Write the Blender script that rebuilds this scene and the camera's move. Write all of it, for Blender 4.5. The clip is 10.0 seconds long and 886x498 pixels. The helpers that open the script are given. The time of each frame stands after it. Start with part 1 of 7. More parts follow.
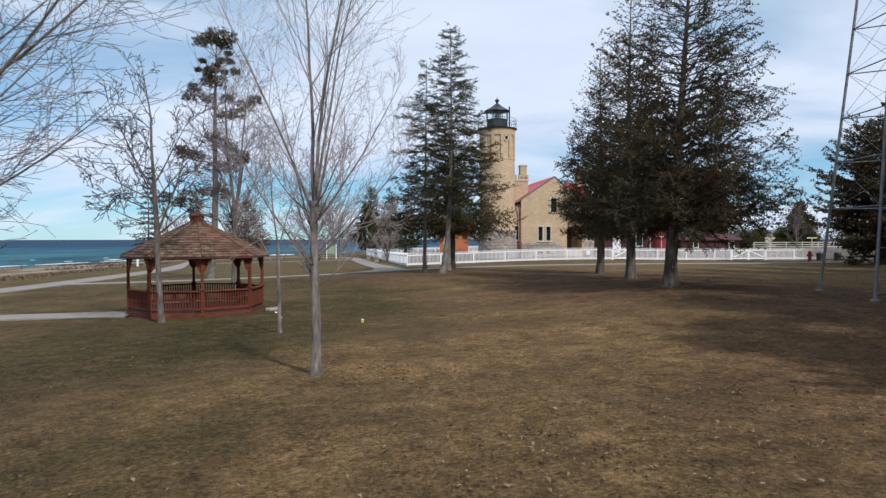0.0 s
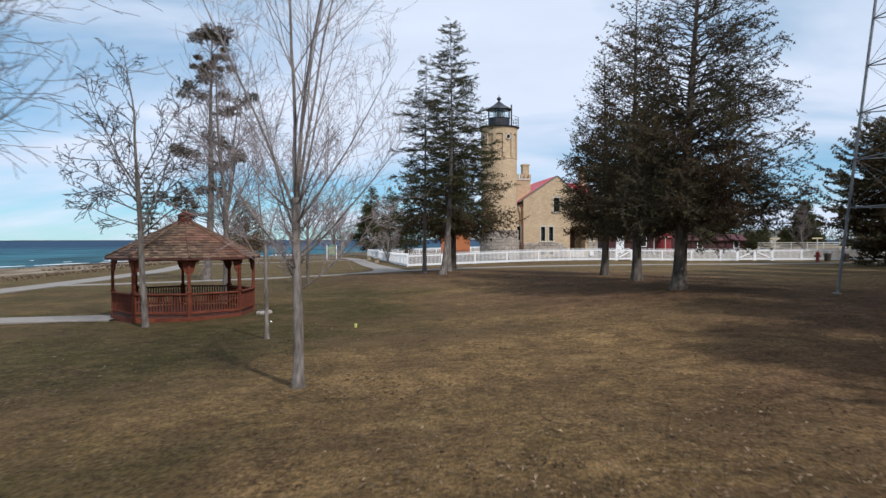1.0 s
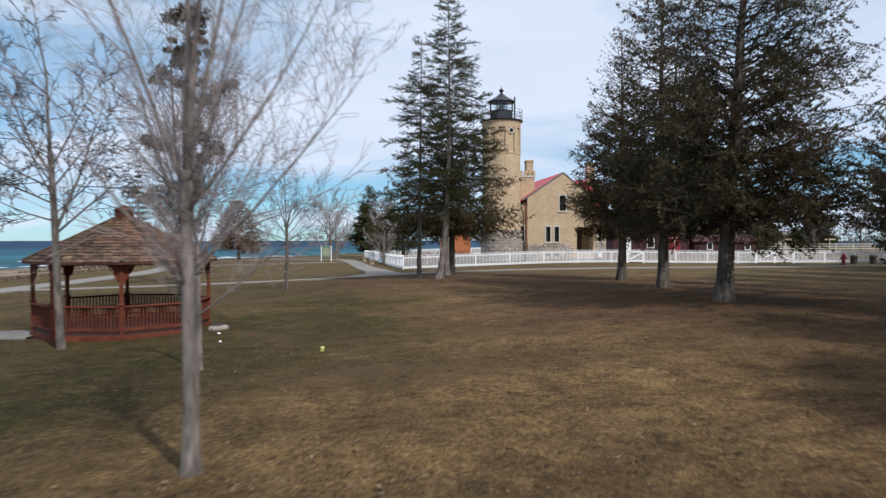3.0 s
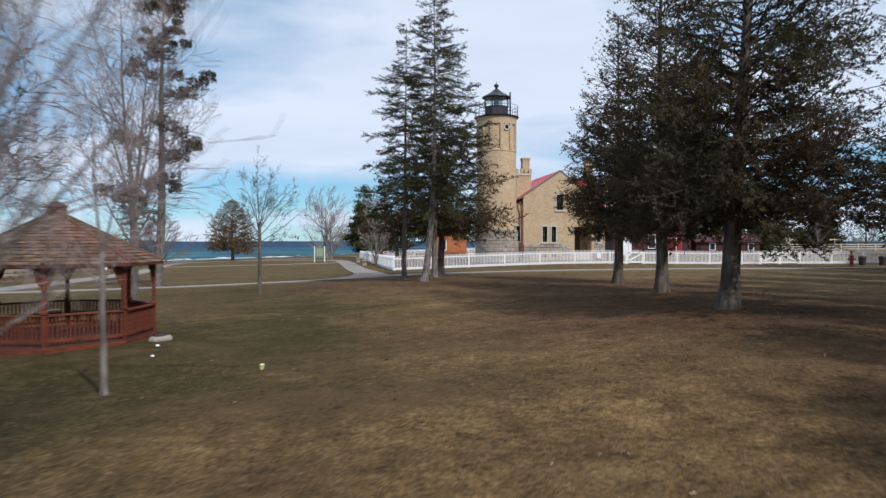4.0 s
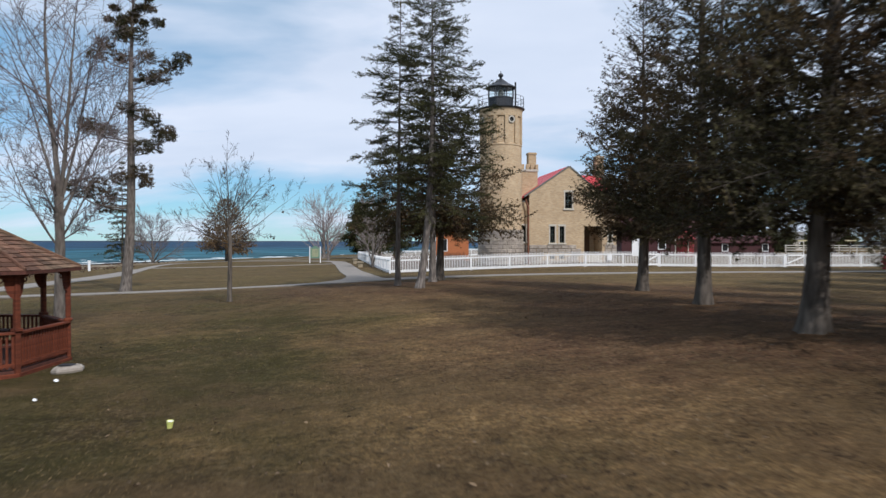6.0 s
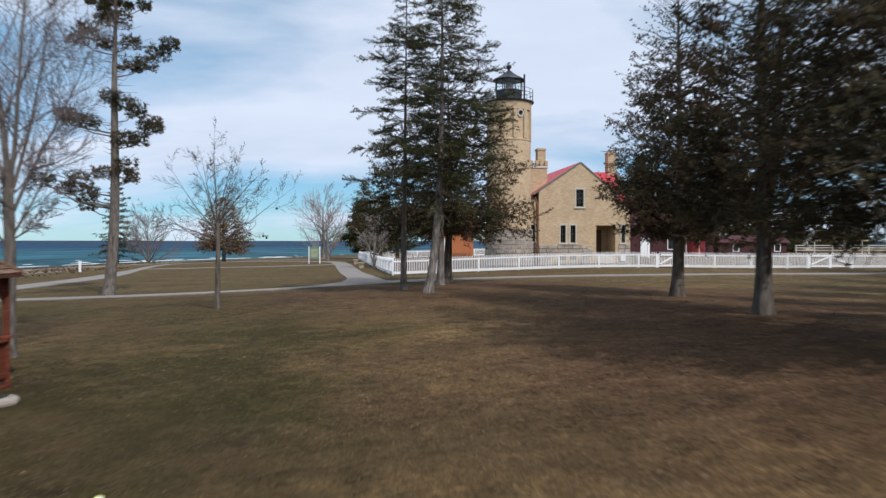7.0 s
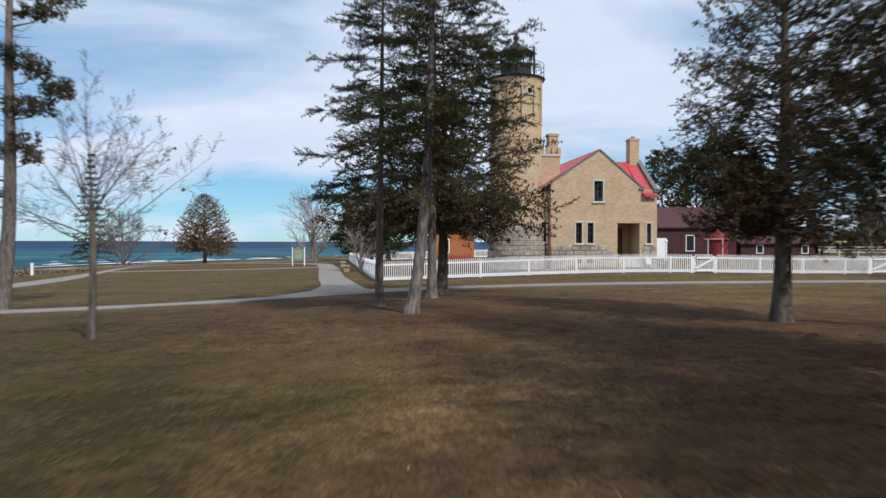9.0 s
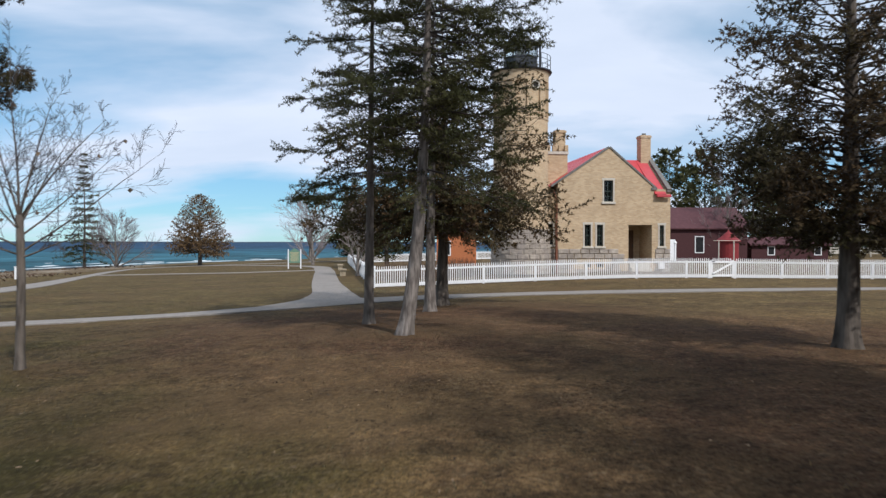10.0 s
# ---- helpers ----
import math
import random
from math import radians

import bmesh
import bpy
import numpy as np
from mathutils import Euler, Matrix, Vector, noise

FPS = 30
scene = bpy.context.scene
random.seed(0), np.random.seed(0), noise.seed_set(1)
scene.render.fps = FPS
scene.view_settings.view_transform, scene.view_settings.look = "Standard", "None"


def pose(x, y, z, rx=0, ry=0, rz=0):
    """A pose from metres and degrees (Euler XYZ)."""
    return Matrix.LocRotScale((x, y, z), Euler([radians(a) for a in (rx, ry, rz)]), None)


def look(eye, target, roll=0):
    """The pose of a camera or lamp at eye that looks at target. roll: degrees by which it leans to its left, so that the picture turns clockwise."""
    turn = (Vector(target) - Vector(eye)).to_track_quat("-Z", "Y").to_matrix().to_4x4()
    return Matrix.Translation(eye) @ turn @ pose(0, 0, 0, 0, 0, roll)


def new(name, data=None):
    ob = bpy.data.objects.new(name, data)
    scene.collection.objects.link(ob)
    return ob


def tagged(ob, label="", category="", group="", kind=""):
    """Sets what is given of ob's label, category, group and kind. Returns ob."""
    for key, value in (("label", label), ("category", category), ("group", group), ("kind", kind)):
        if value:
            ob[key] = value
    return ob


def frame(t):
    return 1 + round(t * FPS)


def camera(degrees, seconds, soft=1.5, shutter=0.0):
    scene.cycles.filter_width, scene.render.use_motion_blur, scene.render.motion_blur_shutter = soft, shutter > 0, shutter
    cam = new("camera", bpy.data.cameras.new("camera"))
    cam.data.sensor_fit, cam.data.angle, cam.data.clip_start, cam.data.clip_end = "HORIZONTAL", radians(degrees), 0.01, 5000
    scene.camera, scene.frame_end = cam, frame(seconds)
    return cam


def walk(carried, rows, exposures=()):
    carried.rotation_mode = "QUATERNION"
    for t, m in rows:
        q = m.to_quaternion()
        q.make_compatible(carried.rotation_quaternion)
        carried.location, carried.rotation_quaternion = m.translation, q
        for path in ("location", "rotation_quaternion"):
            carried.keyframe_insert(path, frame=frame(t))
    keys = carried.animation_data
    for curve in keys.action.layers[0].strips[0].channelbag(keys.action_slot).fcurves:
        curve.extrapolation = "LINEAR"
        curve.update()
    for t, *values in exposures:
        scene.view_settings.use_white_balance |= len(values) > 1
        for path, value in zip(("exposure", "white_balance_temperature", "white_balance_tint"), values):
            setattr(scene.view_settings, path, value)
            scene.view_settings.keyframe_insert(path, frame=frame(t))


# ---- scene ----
# ------------------------------------------------------------------ camera
cam = camera(66.0, 10.0, soft=1.4, shutter=1.0)
PATH = [
    (0, (0.014, 0.018, 3.298), (0.009, 2.017, 3.271), -0.15),
    (0.5, (0.07, 0.386, 3.300), (0.062, 2.386, 3.273), -0.15),
    (1, (0.143, 1.027, 3.300), (0.131, 3.026, 3.274), -0.15),
    (1.5, (0.175, 1.849, 3.299), (0.161, 3.849, 3.274), -0.15),
    (2, (0.157, 2.884, 3.300), (0.143, 4.884, 3.276), -0.1),
    (3.5, (0.659, 6.086, 3.270), (0.642, 8.085, 3.247), -0.1),
    (4, (1.11, 7.108, 3.270), (1.089, 9.107, 3.248), -0.1),
    (4.5, (1.387, 8.173, 3.281), (1.364, 10.172, 3.261), -0.05),
    (5, (1.546, 9.107, 3.285), (1.52, 11.107, 3.265), 0.0),
    (5.5, (1.463, 10.01, 3.295), (1.435, 12.01, 3.274), 0.0),
    (7, (0.79, 13.62, 3.294), (0.762, 15.62, 3.272), 0.0),
    (7.5, (0.759, 15.36, 3.272), (0.731, 17.36, 3.250), 0.05),
    (8, (0.839, 17.254, 3.230), (0.811, 19.254, 3.210), 0.05),
    (8.5, (0.926, 19.239, 3.185), (0.897, 21.239, 3.167), 0.05),
    (9, (0.942, 21.271, 3.223), (0.915, 23.271, 3.204), 0.1),
    (9.5, (0.945, 22.951, 3.330), (0.916, 24.951, 3.310), 0.1),
    (10, (0.974, 23.837, 3.420), (0.942, 25.836, 3.401), 0.05),
]
walk(cam, [(t, look(eye, target, roll)) for t, eye, target, roll in PATH],
     [(0, -0.20, 5800, 11), (3.5, -0.23, 5800, 11), (5.5, -0.26, 5800, 11), (8.5, -0.28, 5800, 11), (10, -0.19, 5800, 11)])

# ------------------------------------------------------------------ light
SUN_DIR = Vector((0.58, -0.80, 0.98)).normalized()      # towards the sun
scene.view_settings.exposure = 0.0
sun_data = bpy.data.lights.new("sun", "SUN")
sun_data.energy, sun_data.angle, sun_data.color = 4.5, radians(1.2), (1.0, 0.92, 0.82)
sun = new("sun", sun_data)
sun.matrix_world = look(SUN_DIR * 60, (0, 0, 0))


def make_world():
    world = bpy.data.worlds.new("sky")
    scene.world = world
    world.use_nodes = True
    nt = world.node_tree
    nt.nodes.clear()
    N, L = nt.nodes.new, nt.links.new
    out, bg = N("ShaderNodeOutputWorld"), N("ShaderNodeBackground")
    sky = N("ShaderNodeTexSky")
    sky.sky_type, sky.sun_disc = "NISHITA", False
    sky.sun_elevation = math.asin(SUN_DIR.z)
    sky.sun_rotation = math.atan2(SUN_DIR.x, SUN_DIR.y)
    sky.altitude, sky.air_density, sky.dust_density, sky.ozone_density = 800, 1.0, 0.1, 2.5
    tc, sep = N("ShaderNodeTexCoord"), N("ShaderNodeSeparateXYZ")
    L(tc.outputs["Generated"], sep.inputs[0])
    up = N("ShaderNodeMath"); up.operation = "MAXIMUM"; up.inputs[1].default_value = 0.0
    L(sep.outputs["Z"], up.inputs[0])
    add = N("ShaderNodeMath"); add.operation = "ADD"; add.inputs[1].default_value = 0.22
    L(up.outputs[0], add.inputs[0])
    comb = N("ShaderNodeCombineXYZ")
    for k in ("X", "Y"):
        div = N("ShaderNodeMath"); div.operation = "DIVIDE"
        L(sep.outputs[k], div.inputs[0]); L(add.outputs[0], div.inputs[1]); L(div.outputs[0], comb.inputs[k])
    mapn = N("ShaderNodeMapping"); mapn.inputs["Scale"].default_value = (0.55, 1.0, 1.0)
    mapn.inputs["Location"].default_value = (3.1, 1.35, 0.0)
    L(comb.outputs[0], mapn.inputs["Vector"])
    noi = N("ShaderNodeTexNoise"); noi.inputs["Scale"].default_value = 1.15
    noi.inputs["Detail"].default_value = 6.0; noi.inputs["Roughness"].default_value = 0.5
    noi.inputs["Distortion"].default_value = 0.35
    L(mapn.outputs[0], noi.inputs["Vector"])
    # cover thins out towards the horizon
    cover = N("ShaderNodeMapRange")
    cover.inputs["From Min"].default_value, cover.inputs["From Max"].default_value = 0.02, 0.24
    cover.inputs["To Min"].default_value, cover.inputs["To Max"].default_value = -0.05, 0.09
    L(up.outputs[0], cover.inputs["Value"])
    # and over the open lake
    lake = N("ShaderNodeMath"); lake.operation = "MULTIPLY_ADD"; lake.inputs[1].default_value = 0.06
    L(sep.outputs["X"], lake.inputs[0]); L(noi.outputs["Fac"], lake.inputs[2])
    sumc = N("ShaderNodeMath"); sumc.operation = "ADD"
    L(lake.outputs[0], sumc.inputs[0]); L(cover.outputs[0], sumc.inputs[1])
    ramp = N("ShaderNodeValToRGB")
    ramp.color_ramp.elements[0].position, ramp.color_ramp.elements[1].position = 0.40, 0.58
    L(sumc.outputs[0], ramp.inputs["Fac"])
    noi2 = N("ShaderNodeTexNoise"); noi2.inputs["Scale"].default_value = 2.6
    noi2.inputs["Detail"].default_value = 5.0
    L(mapn.outputs[0], noi2.inputs["Vector"])
    shade = N("ShaderNodeValToRGB")
    shade.color_ramp.elements[0].position, shade.color_ramp.elements[1].position = 0.35, 0.65
    shade.color_ramp.elements[0].color = (8.7, 9.15, 9.9, 1)
    shade.color_ramp.elements[1].color = (9.8, 10.05, 10.6, 1)
    L(noi2.outputs["Fac"], shade.inputs["Fac"])
    mix = N("ShaderNodeMixRGB")
    fade = N("ShaderNodeMath"); fade.operation = "MULTIPLY"; fade.inputs[1].default_value = 0.93
    L(ramp.outputs["Color"], fade.inputs[0]); L(fade.outputs[0], mix.inputs["Fac"])
    thin = N("ShaderNodeMixRGB"); thin.blend_type = "MULTIPLY"; thin.inputs["Fac"].default_value = 1.0
    thin.inputs["Color2"].default_value = (0.44, 0.60, 0.69, 1)
    L(sky.outputs["Color"], thin.inputs["Color1"]); haze = N("ShaderNodeMixRGB"); haze.blend_type = "ADD"; haze.inputs["Fac"].default_value = 1.0
    haze.inputs["Color2"].default_value = (1.8, 2.95, 3.2, 1)
    L(thin.outputs["Color"], haze.inputs["Color1"]); L(haze.outputs["Color"], mix.inputs["Color1"]); L(shade.outputs["Color"], mix.inputs["Color2"])
    L(mix.outputs["Color"], bg.inputs["Color"])
    bg.inputs["Strength"].default_value = 0.10
    L(bg.outputs[0], out.inputs["Surface"])


make_world()

# ------------------------------------------------------------------ materials


def material(name, c1, c2, scale=6.0, rough=0.85, bump=0.25, bump_scale=None, spec=0.3, metal=0.0, c3=None, scale3=0.6,
             amount3=0.6, island=0.0, stretch=(1, 1, 1), coords="Object", detail=6.0, bump_dist=0.02):
    """Two colours mixed by fine noise, a third by broad noise, bump; island: brightness varied piece by piece."""
    m = bpy.data.materials.new(name)
    m.use_nodes = True
    nt = m.node_tree
    N, L = nt.nodes.new, nt.links.new
    b = nt.nodes["Principled BSDF"]
    b.inputs["Roughness"].default_value, b.inputs["Metallic"].default_value = rough, metal
    b.inputs["Specular IOR Level"].default_value = spec
    tc, mp = N("ShaderNodeTexCoord"), N("ShaderNodeMapping")
    mp.inputs["Scale"].default_value = stretch
    if coords == "World":
        geo = N("ShaderNodeNewGeometry")
        L(geo.outputs["Position"], mp.inputs["Vector"])
    else:
        L(tc.outputs[coords], mp.inputs["Vector"])
    n1 = N("ShaderNodeTexNoise")
    n1.inputs["Scale"].default_value, n1.inputs["Detail"].default_value = scale, detail
    L(mp.outputs[0], n1.inputs["Vector"])
    r1 = N("ShaderNodeValToRGB")
    r1.color_ramp.elements[0].position, r1.color_ramp.elements[1].position = 0.32, 0.68
    r1.color_ramp.elements[0].color, r1.color_ramp.elements[1].color = (*c1, 1), (*c2, 1)
    L(n1.outputs["Fac"], r1.inputs["Fac"])
    colour = r1.outputs["Color"]
    if c3:
        n3 = N("ShaderNodeTexNoise")
        n3.inputs["Scale"].default_value, n3.inputs["Detail"].default_value = scale3, 4.0
        L(mp.outputs[0], n3.inputs["Vector"])
        r3 = N("ShaderNodeValToRGB")
        r3.color_ramp.elements[0].position, r3.color_ramp.elements[1].position = 0.42, 0.62
        r3.color_ramp.elements[1].color = (amount3, amount3, amount3, 1)
        L(n3.outputs["Fac"], r3.inputs["Fac"])
        mx = N("ShaderNodeMixRGB")
        L(r3.outputs["Color"], mx.inputs["Fac"]); L(colour, mx.inputs["Color1"])
        mx.inputs["Color2"].default_value = (*c3, 1)
        colour = mx.outputs["Color"]
    if island:
        info, geo2 = N("ShaderNodeObjectInfo"), N("ShaderNodeNewGeometry")
        both = N("ShaderNodeMath"); both.operation = "ADD"
        L(info.outputs["Random"], both.inputs[0]); L(geo2.outputs["Random Per Island"], both.inputs[1])
        fr = N("ShaderNodeMath"); fr.operation = "FRACT"
        L(both.outputs[0], fr.inputs[0])
        mr = N("ShaderNodeMapRange")
        mr.inputs["To Min"].default_value, mr.inputs["To Max"].default_value = 1 - island, 1 + island
        L(fr.outputs[0], mr.inputs["Value"])
        hs = N("ShaderNodeHueSaturation")
        L(mr.outputs[0], hs.inputs["Value"]); L(colour, hs.inputs["Color"])
        colour = hs.outputs["Color"]
    L(colour, b.inputs["Base Color"])
    if bump:
        nb = N("ShaderNodeTexNoise")
        nb.inputs["Scale"].default_value, nb.inputs["Detail"].default_value = bump_scale or scale * 2, 5.0
        L(mp.outputs[0], nb.inputs["Vector"])
        bp = N("ShaderNodeBump")
        bp.inputs["Strength"].default_value, bp.inputs["Distance"].default_value = bump, bump_dist
        L(nb.outputs["Fac"], bp.inputs["Height"]); L(bp.outputs["Normal"], b.inputs["Normal"])
    return m


def brick_material():
    """Buff brick in running bond with thin pale joints, weathered in patches."""
    m = material("buff_brick", (0.44, 0.33, 0.19), (0.52, 0.41, 0.25), 9.0, 0.9, 0.0)
    nt = m.node_tree
    N, L = nt.nodes.new, nt.links.new
    b = nt.nodes["Principled BSDF"]
    tc = N("ShaderNodeTexCoord")
    sep, comb, addn = N("ShaderNodeSeparateXYZ"), N("ShaderNodeCombineXYZ"), N("ShaderNodeMath")
    L(tc.outputs["Object"], sep.inputs[0])
    addn.operation = "ADD"
    L(sep.outputs["X"], addn.inputs[0]); L(sep.outputs["Y"], addn.inputs[1])
    L(addn.outputs[0], comb.inputs["X"]); L(sep.outputs["Z"], comb.inputs["Y"])
    br = N("ShaderNodeTexBrick")
    br.inputs["Scale"].default_value = 1.0
    br.inputs["Brick Width"].default_value, br.inputs["Row Height"].default_value = 0.215, 0.075
    br.inputs["Mortar Size"].default_value = 0.006
    br.inputs["Color1"].default_value, br.inputs["Color2"].default_value = (0.385, 0.268, 0.152, 1), (0.50, 0.372, 0.230, 1)
    br.inputs["Mortar"].default_value = (0.42, 0.37, 0.28, 1)
    L(comb.outputs[0], br.inputs["Vector"])
    n1 = N("ShaderNodeTexNoise"); n1.inputs["Scale"].default_value = 0.8; n1.inputs["Detail"].default_value = 6
    L(tc.outputs["Object"], n1.inputs["Vector"])
    mr = N("ShaderNodeMapRange"); mr.inputs["To Min"].default_value, mr.inputs["To Max"].default_value = 0.82, 1.16
    L(n1.outputs["Fac"], mr.inputs["Value"])
    hs = N("ShaderNodeHueSaturation")
    L(br.outputs["Color"], hs.inputs["Color"]); L(mr.outputs[0], hs.inputs["Value"])
    L(hs.outputs["Color"], b.inputs["Base Color"])
    bp = N("ShaderNodeBump"); bp.inputs["Strength"].default_value = 0.4; bp.inputs["Distance"].default_value = 0.01
    inv = N("ShaderNodeMath"); inv.operation = "SUBTRACT"; inv.inputs[0].default_value = 1.0
    L(br.outputs["Fac"], inv.inputs[1]); L(inv.outputs[0], bp.inputs["Height"]); L(bp.outputs["Normal"], b.inputs["Normal"])
    return m


def glass_material():
    m = bpy.data.materials.new("window_glass")
    m.use_nodes = True
    b = m.node_tree.nodes["Principled BSDF"]
    b.inputs["Base Color"].default_value = (0.9, 0.95, 0.95, 1)
    b.inputs["Roughness"].default_value = 0.03
    b.inputs["Transmission Weight"].default_value = 1.0
    b.inputs["IOR"].default_value = 1.3
    return m


def lawn_material():
    """Winter lawn: matted tan and brown thatch with greener stretches, finer speckle and soil showing; beach sand towards the lake."""
    m = bpy.data.materials.new("winter_lawn")
    m.use_nodes = True
    nt = m.node_tree
    N, L = nt.nodes.new, nt.links.new
    b = nt.nodes["Principled BSDF"]
    b.inputs["Roughness"].default_value = 0.95
    b.inputs["Specular IOR Level"].default_value = 0.1
    geo = N("ShaderNodeNewGeometry")

    def noise_of(scale, detail=5.0, rough=0.55, stretch=(1, 1, 1)):
        mp = N("ShaderNodeMapping"); mp.inputs["Scale"].default_value = stretch
        L(geo.outputs["Position"], mp.inputs["Vector"])
        n = N("ShaderNodeTexNoise")
        n.inputs["Scale"].default_value, n.inputs["Detail"].default_value, n.inputs["Roughness"].default_value = scale, detail, rough
        L(mp.outputs[0], n.inputs["Vector"])
        return n.outputs["Fac"]

    def ramp(fac, p0, p1, c0=(0, 0, 0), c1=(1, 1, 1)):
        r = N("ShaderNodeValToRGB")
        r.color_ramp.elements[0].position, r.color_ramp.elements[1].position = p0, p1
        r.color_ramp.elements[0].color, r.color_ramp.elements[1].color = (*c0, 1), (*c1, 1)
        L(fac, r.inputs["Fac"])
        return r.outputs["Color"]

    def mix(fac, a, c, mode="MIX"):
        x = N("ShaderNodeMixRGB"); x.blend_type = mode
        if isinstance(fac, float):
            x.inputs["Fac"].default_value = fac
        else:
            L(fac, x.inputs["Fac"])
        for k, v in (("Color1", a), ("Color2", c)):
            if isinstance(v, tuple):
                x.inputs[k].default_value = (*v, 1)
            else:
                L(v, x.inputs[k])
        return x.outputs["Color"]

    thatch = ramp(noise_of(34.0, 7.0, 0.78), 0.36, 0.64, (0.088, 0.052, 0.020), (0.325, 0.209, 0.089))
    sepx = N("ShaderNodeSeparateXYZ")
    L(geo.outputs["Position"], sepx.inputs[0])
    green_left = N("ShaderNodeMapRange")
    green_left.inputs["From Min"].default_value, green_left.inputs["From Max"].default_value = 0.6, -6.0
    green_left.inputs["To Min"].default_value, green_left.inputs["To Max"].default_value = -0.14, 0.10
    L(sepx.outputs["X"], green_left.inputs["Value"])
    green_raw = N("ShaderNodeMath"); green_raw.operation = "ADD"
    L(noise_of(0.16, 5.0, 0.6), green_raw.inputs[0]); L(green_left.outputs[0], green_raw.inputs[1])
    # a greener patch beside the gazebo, also dimmed below, and thicker turf towards the fence
    dim_green = N("ShaderNodeVectorMath"); dim_green.operation = "DISTANCE"
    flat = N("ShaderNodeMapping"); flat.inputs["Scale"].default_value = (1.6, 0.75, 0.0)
    L(geo.outputs["Position"], flat.inputs["Vector"]); L(flat.outputs[0], dim_green.inputs[0])
    dim_green.inputs[1].default_value = (-7.4, 17.2, 0.0)
    patch_green = N("ShaderNodeMapRange")
    patch_green.inputs["From Min"].default_value, patch_green.inputs["From Max"].default_value = 9.4, 2.5
    patch_green.inputs["To Min"].default_value, patch_green.inputs["To Max"].default_value = 0.0, 0.20
    L(dim_green.outputs["Value"], patch_green.inputs["Value"])
    turf = N("ShaderNodeMapRange")
    turf.inputs["From Min"].default_value, turf.inputs["From Max"].default_value = 30.0, 44.0
    turf.inputs["To Min"].default_value, turf.inputs["To Max"].default_value = 0.0, 0.10
    L(sepx.outputs["Y"], turf.inputs["Value"])
    more = N("ShaderNodeMath"); more.operation = "ADD"
    L(patch_green.outputs[0], more.inputs[0]); L(turf.outputs[0], more.inputs[1])
    green_all = N("ShaderNodeMath"); green_all.operation = "ADD"
    L(green_raw.outputs[0], green_all.inputs[0]); L(more.outputs[0], green_all.inputs[1])
    broad = ramp(green_all.outputs[0], 0.42, 0.64)
    green = mix(ramp(noise_of(30.0, 6.0, 0.7), 0.30, 0.72), (0.032, 0.026, 0.006), (0.086, 0.068, 0.020))
    col = mix(broad, thatch, green)
    verge = N("ShaderNodeMapRange")
    verge.inputs["From Min"].default_value, verge.inputs["From Max"].default_value = 36.0, 47.0
    verge.inputs["To Max"].default_value = 0.75
    L(sepx.outputs["Y"], verge.inputs["Value"])
    col = mix(verge.outputs[0], col, mix(ramp(noise_of(14.0, 6.0, 0.7), 0.30, 0.72), (0.066, 0.050, 0.019), (0.165, 0.121, 0.050)))
    col = mix(ramp(noise_of(0.22, 6.0, 0.6, (0.45, 1.3, 1.0)), 0.46, 0.66), col, mix(0.7, col, (0.062, 0.044, 0.020)))
    patch = ramp(noise_of(0.75, 6.0, 0.65), 0.44, 0.66)
    col = mix(patch, col, mix(0.5, col, (0.100, 0.060, 0.030)))
    near = None
    # needle litter; the last two centres also put dimness at the right into the colour
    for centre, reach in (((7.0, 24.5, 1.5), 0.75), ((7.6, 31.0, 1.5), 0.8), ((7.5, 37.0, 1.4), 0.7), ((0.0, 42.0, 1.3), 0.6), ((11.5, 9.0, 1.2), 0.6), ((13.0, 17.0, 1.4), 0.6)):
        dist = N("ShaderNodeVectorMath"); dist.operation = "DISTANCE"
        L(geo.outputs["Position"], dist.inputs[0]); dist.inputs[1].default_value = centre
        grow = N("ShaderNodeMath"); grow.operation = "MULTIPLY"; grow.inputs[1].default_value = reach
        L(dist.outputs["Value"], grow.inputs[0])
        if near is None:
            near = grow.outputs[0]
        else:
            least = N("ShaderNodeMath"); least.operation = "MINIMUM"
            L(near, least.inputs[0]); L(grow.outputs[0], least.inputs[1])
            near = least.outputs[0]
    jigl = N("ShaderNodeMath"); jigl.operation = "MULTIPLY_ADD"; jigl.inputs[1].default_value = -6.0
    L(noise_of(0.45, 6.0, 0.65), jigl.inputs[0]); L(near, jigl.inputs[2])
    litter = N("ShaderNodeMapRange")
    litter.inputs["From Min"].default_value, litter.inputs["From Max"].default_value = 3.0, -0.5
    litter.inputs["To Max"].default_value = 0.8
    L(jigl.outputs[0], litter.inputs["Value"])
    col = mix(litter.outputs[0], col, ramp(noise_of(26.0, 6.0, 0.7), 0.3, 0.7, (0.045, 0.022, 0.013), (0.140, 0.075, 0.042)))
    speck = ramp(noise_of(11.0, 5.0, 0.7), 0.52, 0.70)
    col = mix(speck, col, mix(0.45, col, (0.25, 0.19, 0.115)))
    mott = N("ShaderNodeMapRange"); mott.inputs["From Min"].default_value, mott.inputs["From Max"].default_value = 0.28, 0.72; mott.inputs["To Min"].default_value, mott.inputs["To Max"].default_value = 0.42, 1.46
    L(noise_of(2.6, 7.0, 0.7), mott.inputs["Value"])
    hs = N("ShaderNodeHueSaturation")
    L(col, hs.inputs["Color"]); L(mott.outputs[0], hs.inputs["Value"])
    col = hs.outputs["Color"]
    clump = N("ShaderNodeMapRange"); clump.inputs["From Min"].default_value, clump.inputs["From Max"].default_value = 0.34, 0.66; clump.inputs["To Min"].default_value, clump.inputs["To Max"].default_value = 0.38, 1.66
    L(noise_of(15.0, 6.0, 0.75), clump.inputs["Value"])
    hs1 = N("ShaderNodeHueSaturation")
